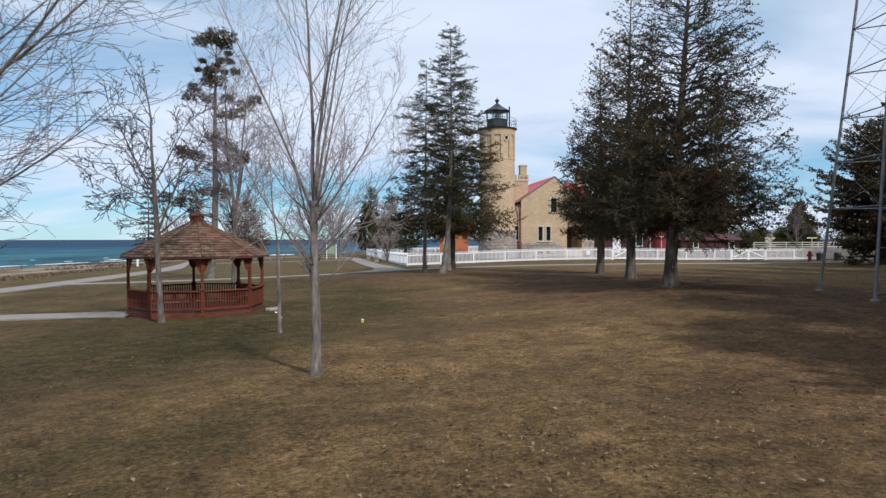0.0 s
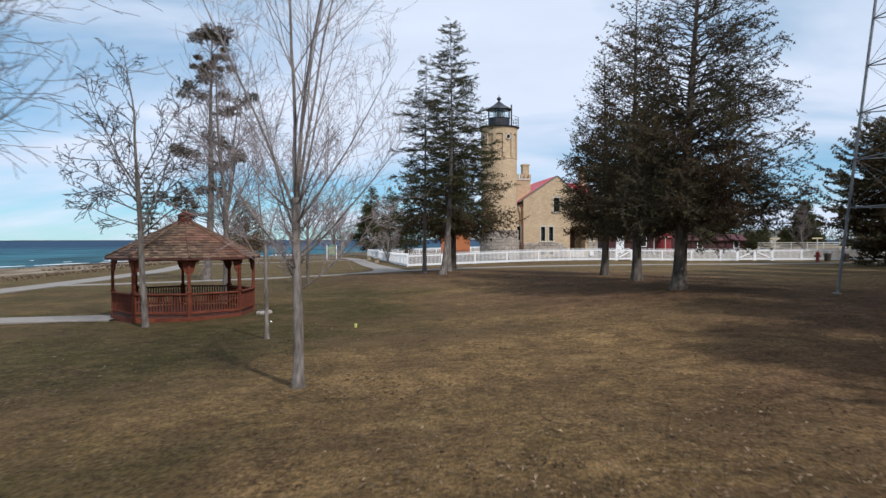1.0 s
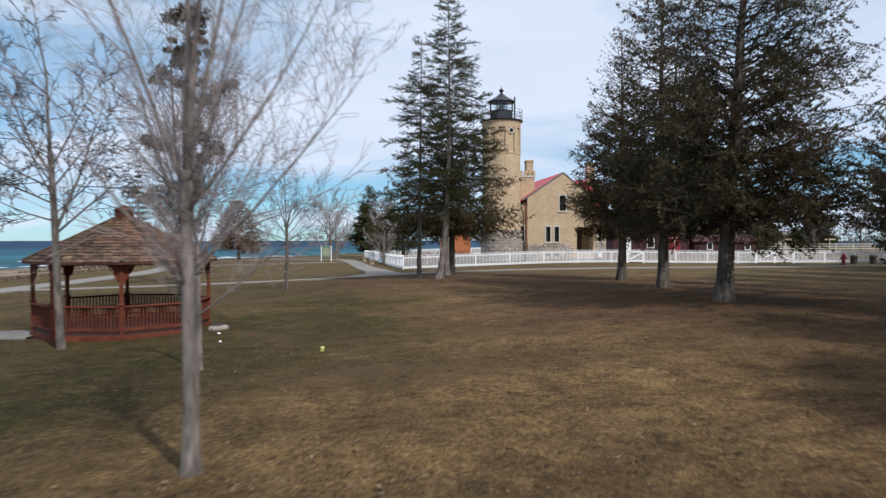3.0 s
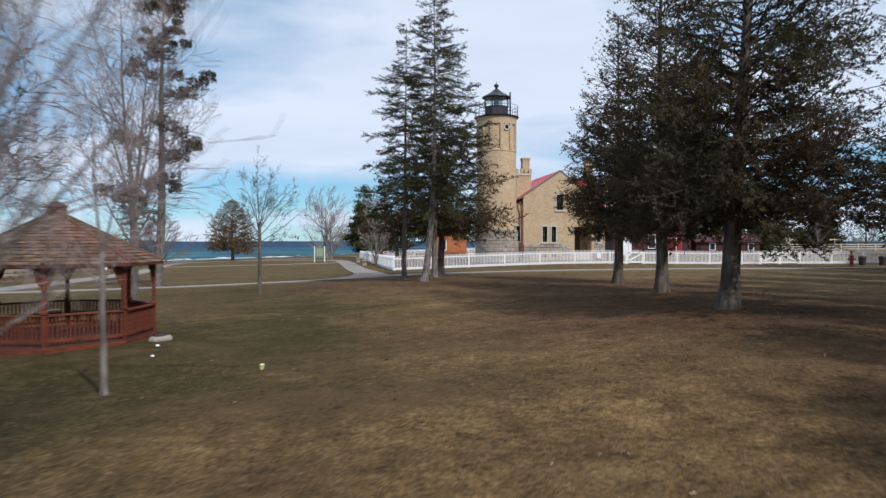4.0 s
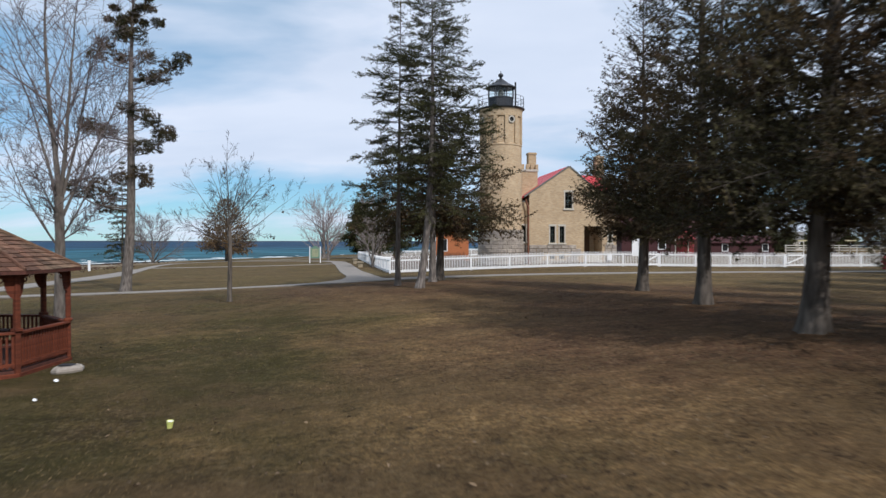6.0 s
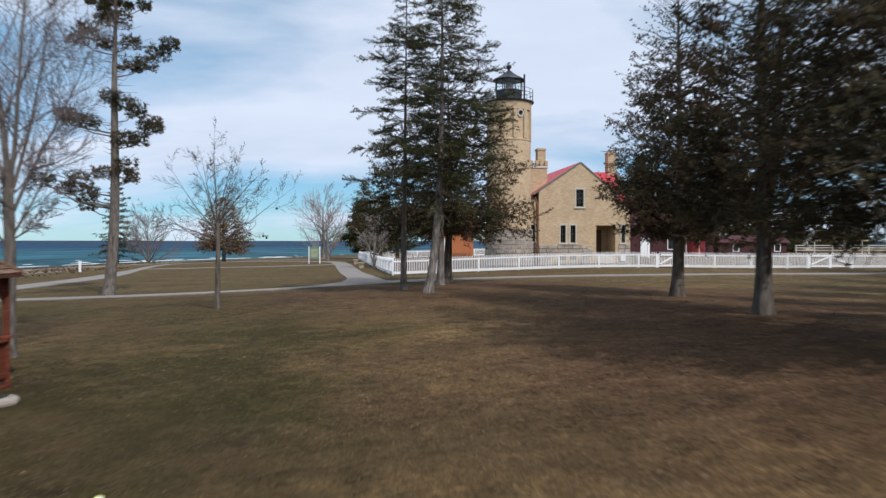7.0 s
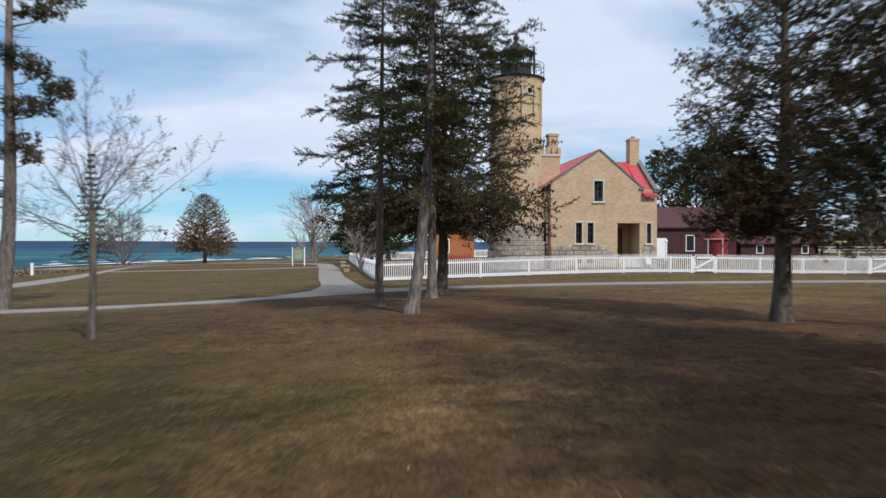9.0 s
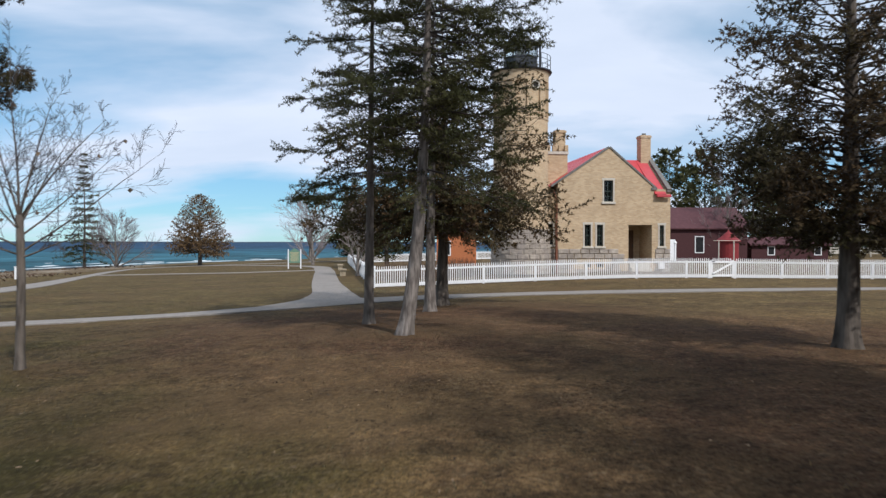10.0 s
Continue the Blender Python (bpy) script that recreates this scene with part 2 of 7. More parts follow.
    L(col, hs1.inputs["Color"]); L(clump.outputs[0], hs1.inputs["Value"])
    col = hs1.outputs["Color"]
    # long matted streaks across the slope, some bleached and some bare
    streak = N("ShaderNodeMapRange"); streak.inputs["From Min"].default_value, streak.inputs["From Max"].default_value = 0.32, 0.68; streak.inputs["To Min"].default_value, streak.inputs["To Max"].default_value = 0.74, 1.22
    L(noise_of(0.55, 8.0, 0.72, (0.8, 1.0, 1.0)), streak.inputs["Value"])
    hs2 = N("ShaderNodeHueSaturation")
    L(col, hs2.inputs["Color"]); L(streak.outputs[0], hs2.inputs["Value"])
    col = mix(ramp(noise_of(0.30, 5.0, 0.6, (0.4, 1.0, 1.0)), 0.50, 0.68), hs2.outputs["Color"], mix(0.55, hs2.outputs["Color"], (0.128, 0.082, 0.040)))
    # dark scraps of rotted leaf and bare soil, and pale straw, in broken patches
    bits = N("ShaderNodeMath"); bits.operation = "MULTIPLY"
    L(ramp(noise_of(1.1, 6.0, 0.7), 0.46, 0.62), bits.inputs[0]); L(ramp(noise_of(9.0, 6.0, 0.8), 0.50, 0.60), bits.inputs[1])
    col = mix(bits.outputs[0], col, (0.036, 0.023, 0.013))
    straw = N("ShaderNodeMath"); straw.operation = "MULTIPLY"
    L(ramp(noise_of(0.8, 6.0, 0.7, (1, 1, 3)), 0.50, 0.66), straw.inputs[0]); L(ramp(noise_of(21.0, 6.0, 0.8), 0.52, 0.64), straw.inputs[1])
    col = mix(straw.outputs[0], col, (0.235, 0.168, 0.088))
    # darker green turf, with corner falloff of the lens put into its colour
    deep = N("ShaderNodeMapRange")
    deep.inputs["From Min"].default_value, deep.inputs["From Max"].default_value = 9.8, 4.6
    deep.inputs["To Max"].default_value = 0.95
    L(dim_green.outputs["Value"], deep.inputs["Value"])
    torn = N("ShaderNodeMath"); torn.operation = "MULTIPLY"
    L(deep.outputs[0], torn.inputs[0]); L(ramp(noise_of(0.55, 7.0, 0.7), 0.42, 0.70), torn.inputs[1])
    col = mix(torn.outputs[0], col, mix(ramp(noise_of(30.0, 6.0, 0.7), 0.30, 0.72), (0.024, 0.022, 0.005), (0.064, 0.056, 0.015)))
    # sand on the lake side of the shore walk
    sep = N("ShaderNodeSeparateXYZ")
    L(geo.outputs["Position"], sep.inputs[0])
    edge = N("ShaderNodeMath"); edge.operation = "MULTIPLY_ADD"; edge.inputs[1].default_value = 0.1
    L(sep.outputs["Y"], edge.inputs[0]); L(sep.outputs["X"], edge.inputs[2])
    jig = N("ShaderNodeMath"); jig.operation = "MULTIPLY_ADD"
    L(noise_of(0.13, 7.0, 0.7, (1, 0.35, 1)), jig.inputs[0]); jig.inputs[1].default_value = 34.0; L(edge.outputs[0], jig.inputs[2])
    low = N("ShaderNodeMapRange")
    low.inputs["From Min"].default_value, low.inputs["From Max"].default_value = -13.5, -17.5
    L(jig.outputs[0], low.inputs["Value"])
    sand = ramp(noise_of(3.0, 6.0, 0.6), 0.3, 0.7, (0.22, 0.175, 0.125), (0.33, 0.28, 0.21))
    sand = mix(ramp(noise_of(0.30, 6.0, 0.65, (1, 0.5, 1)), 0.40, 0.56), sand, mix(ramp(noise_of(2.2, 6.0, 0.7), 0.3, 0.7), (0.060, 0.040, 0.022), (0.150, 0.105, 0.060)))
    col = mix(low.outputs[0], col, sand)
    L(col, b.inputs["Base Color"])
    bp = N("ShaderNodeBump"); bp.inputs["Strength"].default_value = 1.0; bp.inputs["Distance"].default_value = 0.05
    L(noise_of(26.0, 8.0, 0.8), bp.inputs["Height"]); L(bp.outputs["Normal"], b.inputs["Normal"])
    return m


def water_material():
    """Lake water, green over the shallows and deep blue far out."""
    m = bpy.data.materials.new("lake_water")
    m.use_nodes = True
    nt = m.node_tree
    N, L = nt.nodes.new, nt.links.new
    b = nt.nodes["Principled BSDF"]
    b.inputs["Roughness"].default_value = 0.6
    b.inputs["Specular IOR Level"].default_value = 0.02
    geo, sep = N("ShaderNodeNewGeometry"), N("ShaderNodeSeparateXYZ")
    L(geo.outputs["Position"], sep.inputs[0])
    off = N("ShaderNodeMath"); off.operation = "MULTIPLY_ADD"; off.inputs[1].default_value = -0.6
    L(sep.outputs["X"], off.inputs[0]); L(sep.outputs["Y"], off.inputs[2])
    mp = N("ShaderNodeMapping"); mp.inputs["Scale"].default_value = (0.012, 0.05, 1)
    L(geo.outputs["Position"], mp.inputs["Vector"])
    n = N("ShaderNodeTexNoise"); n.inputs["Scale"].default_value = 1.0; n.inputs["Detail"].default_value = 7
    L(mp.outputs[0], n.inputs["Vector"])
    jig = N("ShaderNodeMath"); jig.operation = "MULTIPLY_ADD"; jig.inputs[1].default_value = 190.0
    L(n.outputs["Fac"], jig.inputs[0]); L(off.outputs[0], jig.inputs[2])
    mr = N("ShaderNodeMapRange")
    mr.inputs["From Min"].default_value, mr.inputs["From Max"].default_value = 210.0, 700.0
    L(jig.outputs[0], mr.inputs["Value"])
    r = N("ShaderNodeValToRGB")
    r.color_ramp.elements[0].color, r.color_ramp.elements[1].color = (0.040, 0.108, 0.135, 1), (0.020, 0.048, 0.090, 1)
    e = r.color_ramp.elements.new(0.4); e.color = (0.030, 0.092, 0.122, 1)
    L(mr.outputs[0], r.inputs["Fac"])
    # wind streaks and wave faces, their light and dark put into the colour
    mp3 = N("ShaderNodeMapping"); mp3.inputs["Scale"].default_value = (0.045, 0.028, 1)
    L(geo.outputs["Position"], mp3.inputs["Vector"])
    n3 = N("ShaderNodeTexNoise"); n3.inputs["Scale"].default_value = 1.0; n3.inputs["Detail"].default_value = 8; n3.inputs["Roughness"].default_value = 0.7
    L(mp3.outputs[0], n3.inputs["Vector"])
    mr3 = N("ShaderNodeMapRange")
    mr3.inputs["From Min"].default_value, mr3.inputs["From Max"].default_value = 0.3, 0.7
    mr3.inputs["To Min"].default_value, mr3.inputs["To Max"].default_value = 0.22, 1.78
    L(n3.outputs["Fac"], mr3.inputs["Value"])
    hs = N("ShaderNodeHueSaturation")
    L(r.outputs["Color"], hs.inputs["Color"]); L(mr3.outputs[0], hs.inputs["Value"])
    L(hs.outputs["Color"], b.inputs["Base Color"])
    mp2 = N("ShaderNodeMapping"); mp2.inputs["Scale"].default_value = (0.25, 0.8, 1)
    L(geo.outputs["Position"], mp2.inputs["Vector"])
    n2 = N("ShaderNodeTexNoise"); n2.inputs["Scale"].default_value = 0.7; n2.inputs["Detail"].default_value = 6
    L(mp2.outputs[0], n2.inputs["Vector"])
    bp = N("ShaderNodeBump"); bp.inputs["Strength"].default_value = 0.8; bp.inputs["Distance"].default_value = 0.5
    L(n2.outputs["Fac"], bp.inputs["Height"]); L(bp.outputs["Normal"], b.inputs["Normal"])
    return m


LAWN, WATER, BRICK, GLASS = lawn_material(), water_material(), brick_material(), glass_material()
CONCRETE = material("path_concrete", (0.185, 0.165, 0.145), (0.268, 0.243, 0.215), 7, 0.9, 0.2, c3=(0.19, 0.17, 0.145), scale3=0.5, coords="World")
STONE = material("grey_limestone", (0.25, 0.212, 0.172), (0.40, 0.350, 0.290), 5, 0.9, 0.8, c3=(0.22, 0.19, 0.17), scale3=1.6, island=0.14, coords="World", bump_dist=0.04)
TRIM = material("limestone_trim", (0.42, 0.385, 0.32), (0.52, 0.48, 0.41), 8, 0.85, 0.2)
COPING = material("grey_coping", (0.11, 0.105, 0.095), (0.18, 0.17, 0.155), 6, 0.85, 0.2)
RED_ROOF = material("red_roof", (0.40, 0.022, 0.028), (0.52, 0.040, 0.045), 3, 0.45, 0.1, spec=0.5, c3=(0.36, 0.07, 0.08), scale3=0.5, amount3=0.5)
BLACK = material("black_iron", (0.012, 0.014, 0.018), (0.028, 0.031, 0.037), 8, 0.5, 0.1, spec=0.5)
SASH = material("green_sash", (0.035, 0.05, 0.045), (0.06, 0.075, 0.065), 8, 0.6, 0.05)
DOORWOOD = material("brown_door", (0.070, 0.040, 0.024), (0.115, 0.068, 0.040), 5, 0.7, 0.15, stretch=(6, 6, 1))
DARK = material("dark_interior", (0.010, 0.011, 0.012), (0.022, 0.022, 0.023), 3, 0.95, 0.0)
COPPER = material("brown_downpipe", (0.13, 0.050, 0.026), (0.19, 0.075, 0.040), 5, 0.6, 0.1, spec=0.4)
WHITE = material("white_paint", (0.74, 0.74, 0.74), (0.82, 0.82, 0.81), 5, 0.6, 0.08, island=0.05)
REDWOOD = material("red_stained_wood", (0.074, 0.018, 0.008), (0.155, 0.039, 0.016), 4, 0.8, 0.3, stretch=(1, 1, 6), island=0.12)
REDWOOD_DARK = material("red_stained_trim", (0.055, 0.022, 0.016), (0.10, 0.036, 0.024), 4, 0.8, 0.2, stretch=(6, 6, 1))
SHINGLE = material("cedar_shingle", (0.054, 0.034, 0.022), (0.175, 0.116, 0.072), 9, 0.9, 0.5, island=0.42, c3=(0.125, 0.050, 0.032), scale3=0.75, amount3=0.6, stretch=(0.7, 0.7, 2.4), coords="World")
BARK = material("grey_bark", (0.058, 0.048, 0.040), (0.195, 0.168, 0.145), 13, 0.95, 0.9, stretch=(1, 1, 0.25), coords="World", c3=(0.10, 0.085, 0.07), scale3=1.4)
BARK_PALE = material("pale_smooth_bark", (0.082, 0.068, 0.058), (0.270, 0.235, 0.205), 15, 0.9, 1.0, stretch=(1, 1, 0.22), coords="World", c3=(0.070, 0.058, 0.048), scale3=7.0)
BARK_DARK = material("brown_bark", (0.042, 0.034, 0.027), (0.145, 0.122, 0.100), 9, 0.95, 0.9, stretch=(1, 1, 0.2), coords="World")
TWIG = material("twigs", (0.098, 0.078, 0.074), (0.18, 0.148, 0.140), 3, 0.9, 0.0, island=0.2)
# bough wood with the crown's inner shade put into its colour
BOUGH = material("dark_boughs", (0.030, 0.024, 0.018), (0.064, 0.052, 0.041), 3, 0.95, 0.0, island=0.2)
TWIG_DARK = material("dark_twigs", (0.030, 0.024, 0.021), (0.060, 0.049, 0.043), 3, 0.9, 0.0, island=0.2)
TWIG_PALE = material("pale_twigs", (0.19, 0.155, 0.148), (0.31, 0.262, 0.25), 3, 0.9, 0.0, island=0.2)
CEDAR = material("cedar_foliage", (0.040, 0.038, 0.018), (0.090, 0.078, 0.037), 0.9, 0.85, 0.0, island=0.4, c3=(0.085, 0.052, 0.027), scale3=0.55, amount3=0.8, coords="World", spec=0.15)
SPRUCE = material("spruce_foliage", (0.032, 0.037, 0.016), (0.076, 0.078, 0.030), 0.9, 0.85, 0.0, island=0.4, c3=(0.098, 0.090, 0.036), scale3=0.6, amount3=0.6, coords="World", spec=0.15)
OLIVE = material("olive_cedar_foliage", (0.044, 0.038, 0.016), (0.098, 0.078, 0.037), 0.9, 0.85, 0.0, island=0.45, c3=(0.115, 0.070, 0.035), scale3=0.55, amount3=0.85, coords="World", spec=0.15)
PINE = material("pine_needles", (0.030, 0.030, 0.014), (0.068, 0.062, 0.028), 0.9, 0.85, 0.0, island=0.4, c3=(0.120, 0.078, 0.042), scale3=0.7, amount3=0.7, coords="World", spec=0.15)
RUSTY = material("rusty_cedar_foliage", (0.130, 0.082, 0.037), (0.230, 0.146, 0.070), 0.9, 0.85, 0.0, island=0.4, coords="World", spec=0.15)
MAROON = material("maroon_boards", (0.045, 0.017, 0.018), (0.068, 0.026, 0.026), 4, 0.85, 0.2, stretch=(4, 4, 1))
MAROON_ROOF = material("maroon_roof", (0.058, 0.021, 0.023), (0.084, 0.031, 0.034), 3, 0.7, 0.2)
SANDSTONE = material("tan_sandstone", (0.23, 0.185, 0.12), (0.36, 0.30, 0.21), 8, 0.9, 0.4)
FIELDSTONE = material("pale_fieldstone", (0.20, 0.175, 0.145), (0.40, 0.365, 0.32), 9, 0.9, 0.5, c3=(0.24, 0.20, 0.16), scale3=3.0)
RED_PAINT = material("red_paint", (0.15, 0.016, 0.018), (0.21, 0.024, 0.026), 4, 0.6, 0.1)
ORANGE_BRICK = material("orange_brick", (0.34, 0.115, 0.045), (0.44, 0.165, 0.070), 12, 0.9, 0.3)
GALV = material("galvanised_steel", (0.13, 0.14, 0.15), (0.20, 0.21, 0.22), 9, 0.55, 0.05, spec=0.4, metal=0.3)
SIGN_GREEN = material("sign_green", (0.11, 0.20, 0.14), (0.15, 0.25, 0.18), 5, 0.6, 0.05)
GOLD = material("sign_letters", (0.42, 0.36, 0.20), (0.50, 0.44, 0.26), 5, 0.6, 0.0)
LIME = material("lime_plastic", (0.52, 0.55, 0.12), (0.64, 0.64, 0.22), 5, 0.4, 0.0, spec=0.5)
LEAF = material("dead_leaves", (0.035, 0.020, 0.012), (0.27, 0.19, 0.115), 2, 0.9, 0.0, island=0.5)
BLADE = material("grass_blades", (0.11, 0.070, 0.028), (0.22, 0.145, 0.066), 0.8, 0.9, 0.0, island=0.22, c3=(0.050, 0.048, 0.020), scale3=0.16, amount3=0.9, coords="World")
FOAM = material("foam", (0.52, 0.56, 0.57), (0.68, 0.71, 0.71), 1, 0.8, 0.0)
# blue haze of the distant air is put into the wooded shore's colour
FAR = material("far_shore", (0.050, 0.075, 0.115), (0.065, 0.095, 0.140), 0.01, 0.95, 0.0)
WOODS = material("bare_woods", (0.060, 0.050, 0.044), (0.115, 0.098, 0.088), 1, 0.95, 0.0, island=0.3)
SCRUB = material("brown_scrub", (0.075, 0.048, 0.032), (0.15, 0.10, 0.066), 1, 0.95, 0.0, island=0.4)



def let_light_through(m, share=0.32):
    """Leaves pass some light: mix the surface with a translucent one of the same colour."""
    nt = m.node_tree
    b = nt.nodes["Principled BSDF"]
    out = nt.nodes["Material Output"]
    tr, mx = nt.nodes.new("ShaderNodeBsdfTranslucent"), nt.nodes.new("ShaderNodeMixShader")
    nt.links.new(b.inputs["Base Color"].links[0].from_socket, tr.inputs["Color"])
    mx.inputs["Fac"].default_value = share
    nt.links.new(b.outputs[0], mx.inputs[1])
    nt.links.new(tr.outputs[0], mx.inputs[2])
    nt.links.new(mx.outputs[0], out.inputs["Surface"])


for leafy in (CEDAR, SPRUCE, PINE, RUSTY, OLIVE):
    let_light_through(leafy)

# ------------------------------------------------------------------ building helpers


class Shape:
    """Collects vertices and faces of one mesh."""

    def __init__(self):
        self.v, self.f = [], []

    def add(self, verts, faces):
        n = len(self.v)
        self.v.extend(verts)
        self.f.extend(tuple(i + n for i in f) for f in faces)
        return self

    def box(self, x0, x1, y0, y1, z0, z1, m=None, b=0.0):
        if b:
            xs, ys, zs = (x0, x1), (y0, y1), (z0, z1)
            bm = bmesh.new()
            bmesh.ops.create_cube(bm, size=1.0)
            for v in bm.verts:
                v.co = Vector((x0 + (v.co.x + 0.5) * (x1 - x0), y0 + (v.co.y + 0.5) * (y1 - y0), z0 + (v.co.z + 0.5) * (z1 - z0)))
            bmesh.ops.bevel(bm, geom=bm.edges[:], offset=b, segments=1, affect="EDGES")
            bm.verts.index_update()
            verts, faces = [v.co.copy() for v in bm.verts], [tuple(v.index for v in f.verts) for f in bm.faces]
            bm.free()
        else:
            verts = [Vector((x, y, z)) for z in (z0, z1) for x, y in ((x0, y0), (x1, y0), (x1, y1), (x0, y1))]
            faces = [(3, 2, 1, 0), (4, 5, 6, 7), (0, 1, 5, 4), (1, 2, 6, 5), (2, 3, 7, 6), (3, 0, 4, 7)]
        if m is not None:
            verts = [m @ v for v in verts]
        return self.add([tuple(v) for v in verts], faces)

    def prism(self, poly, axis, a, b, m=None):
        """Extrude a polygon: axis 'z' takes (x, y) from a to b in z; axis 'y' takes (x, z); axis 'x' takes (y, z)."""
        put = {"z": lambda p, t: (p[0], p[1], t), "y": lambda p, t: (p[0], t, p[1]), "x": lambda p, t: (t, p[0], p[1])}[axis]
        n = len(poly)
        verts = [Vector(put(p, a)) for p in poly] + [Vector(put(p, b)) for p in poly]
        if m is not None:
            verts = [m @ v for v in verts]
        faces = [tuple(range(n)), tuple(range(2 * n - 1, n - 1, -1))] + [(i, i + n, (i + 1) % n + n, (i + 1) % n) for i in range(n)]
        return self.add([tuple(v) for v in verts], faces)

    def spin(self, profile, n=24, cx=0.0, cy=0.0, turn=0.0):
        """Turn (radius, z) pairs about the upright axis."""
        verts = [(cx + r * math.cos(turn + 2 * math.pi * i / n), cy + r * math.sin(turn + 2 * math.pi * i / n), z) for r, z in profile for i in range(n)]
        faces = [(k * n + i, k * n + (i + 1) % n, (k + 1) * n + (i + 1) % n, (k + 1) * n + i) for k in range(len(profile) - 1) for i in range(n)]
        faces += [tuple(range(n - 1, -1, -1)), tuple(range((len(profile) - 1) * n, len(profile) * n))]
        return self.add(verts, faces)

    def tube(self, path, radii, n=6, caps=True):
        """A tapered round bar along a path."""
        pts = [Vector(p) for p in path]
        ref = Vector((0.31, 0.17, 0.93)) if abs((pts[-1] - pts[0]).normalized().z) < 0.9 else Vector((0.93, 0.31, 0.17))
        verts = []
        for k, p in enumerate(pts):
            d = (pts[min(k + 1, len(pts) - 1)] - pts[max(k - 1, 0)])
            d = d.normalized() if d.length > 1e-9 else Vector((0, 0, 1))
            a = d.cross(ref).normalized()
            c = d.cross(a)
            for i in range(n):
                t = 2 * math.pi * i / n
                q = p + (a * math.cos(t) + c * math.sin(t)) * radii[k]
                verts.append((q.x, q.y, q.z))
        m = len(pts)
        faces = [(k * n + i, k * n + (i + 1) % n, (k + 1) * n + (i + 1) % n, (k + 1) * n + i) for k in range(m - 1) for i in range(n)]
        if caps:
            faces += [tuple(range(n - 1, -1, -1)), tuple(range((m - 1) * n, m * n))]
        return self.add(verts, faces)

    def mesh(self, name, mat, smooth=False):
        me = bpy.data.meshes.new(name)
        me.from_pydata(self.v, [], self.f)
        if mat:
            me.materials.append(mat)
        if smooth:
            me.polygons.foreach_set("use_smooth", [True] * len(me.polygons))
        me.update()
        return me


def part(name, shape, mat, parent=None, label="", smooth=False, m=None):
    """One mesh object under a thing or part; shape may be a Shape or a shared mesh."""
    me = shape.mesh(name, mat, smooth) if isinstance(shape, Shape) else shape
    ob = new(name, me)
    if parent is not None:
        ob.parent = parent
    if m is not None:
        ob.matrix_local = m
    if label:
        tagged(ob, label)
    return ob


def thing(name, label, category, m=None, group="", kind=""):
    """An empty at a thing's base that carries its parts."""
    ob = new(name)
    ob.empty_display_size = 0.2
    if m is not None:
        ob.matrix_world = m
    return tagged(ob, label, category, group, kind)


def ground(x, y):
    """Height of the lawn; it falls away to the lake."""
    z = 0.709 + 0.239 * math.tanh((x - 1) / 9) + 0.372 * math.tanh((x + 22) / 14)
    z += 0.471 * math.exp(-((x - 9) / 8) ** 2 - ((y - 22) / 9) ** 2)
    z += 0.379 * math.exp(-((x + 1) / 9) ** 2 - ((y - 40) / 8) ** 2)
    z += 0.353 * math.exp(-((x - 11) / 8) ** 2 - ((y - 70) / 9) ** 2) + 0.09 * math.exp(-((x + 1) / 9) ** 2 - ((y - 58) / 7) ** 2)
    z += 0.10 * math.exp(-((x - 8.2) / 5) ** 2 - ((y - 32) / 6) ** 2) - 0.10 * math.exp(-((x + 2.2) / 2.4) ** 2 - ((y - 20.3) / 3) ** 2)
    s = shore(x, y)
    if s < 30:
        k = max(0.0, min(1.0, (s + 4) / 34))
        k = k * k * (3 - 2 * k)
        z = -0.75 + (z + 0.75) * k ** 0.55
    if s < -4:
        z = -0.75 + (s + 4) * 0.05
    return max(z, -4.0)


LAKE = -0.50


def shore(x, y):
    """Metres inland of the waterline."""
    line = -63 + 0.2 * (y - 105) + 0.008 * max(0.0, y - 140) ** 2
    return (x - line) * 0.93 if y < 160 else (x - line) * max(0.25, 0.93 - (y - 160) * 0.012)


# ------------------------------------------------------------------ ground, water, distance


def axis_steps(parts_of):
    out = []
    for a, b, step in parts_of:
        n = max(1, round((b - a) / step))
        out += [a + (b - a) * i / n for i in range(n)]
    return out + [parts_of[-1][1]]


def build_ground():
    xs = axis_steps([(-4000, -400, 900), (-400, -100, 50), (-100, -50, 2.5), (-50, 40, 0.75), (40, 120, 5), (120, 500, 60), (500, 4000, 900)])
    ys = axis_steps([(-4000, -300, 900), (-300, -20, 40), (-20, 4, 2), (4, 70, 0.75), (70, 240, 2.5), (240, 500, 40), (500, 4000, 900)])
    s = Shape()
    for y in ys:
        for x in xs:
            z = ground(x, y)
            if -30 < x < 40 and 0 < y < 75:
                z += 0.035 * noise.noise((x * 0.45, y * 0.45, 0.0)) + 0.012 * noise.noise((x * 1.7, y * 1.7, 3.0))
            s.v.append((x, y, z))
    n = len(xs)
    s.f = [(j * n + i, j * n + i + 1, (j + 1) * n + i + 1, (j + 1) * n + i) for j in range(len(ys) - 1) for i in range(n - 1)]
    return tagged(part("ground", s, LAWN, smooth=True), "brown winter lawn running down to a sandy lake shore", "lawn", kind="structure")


build_ground()

s = Shape()
s.add([(-4500, -600, LAKE), (4500, -600, LAKE), (4500, 4300, LAKE), (-4500, 4300, LAKE)], [(0, 1, 2, 3)])
tagged(part("water", s, WATER), "blue-green lake water with small whitecaps", "water", kind="structure")


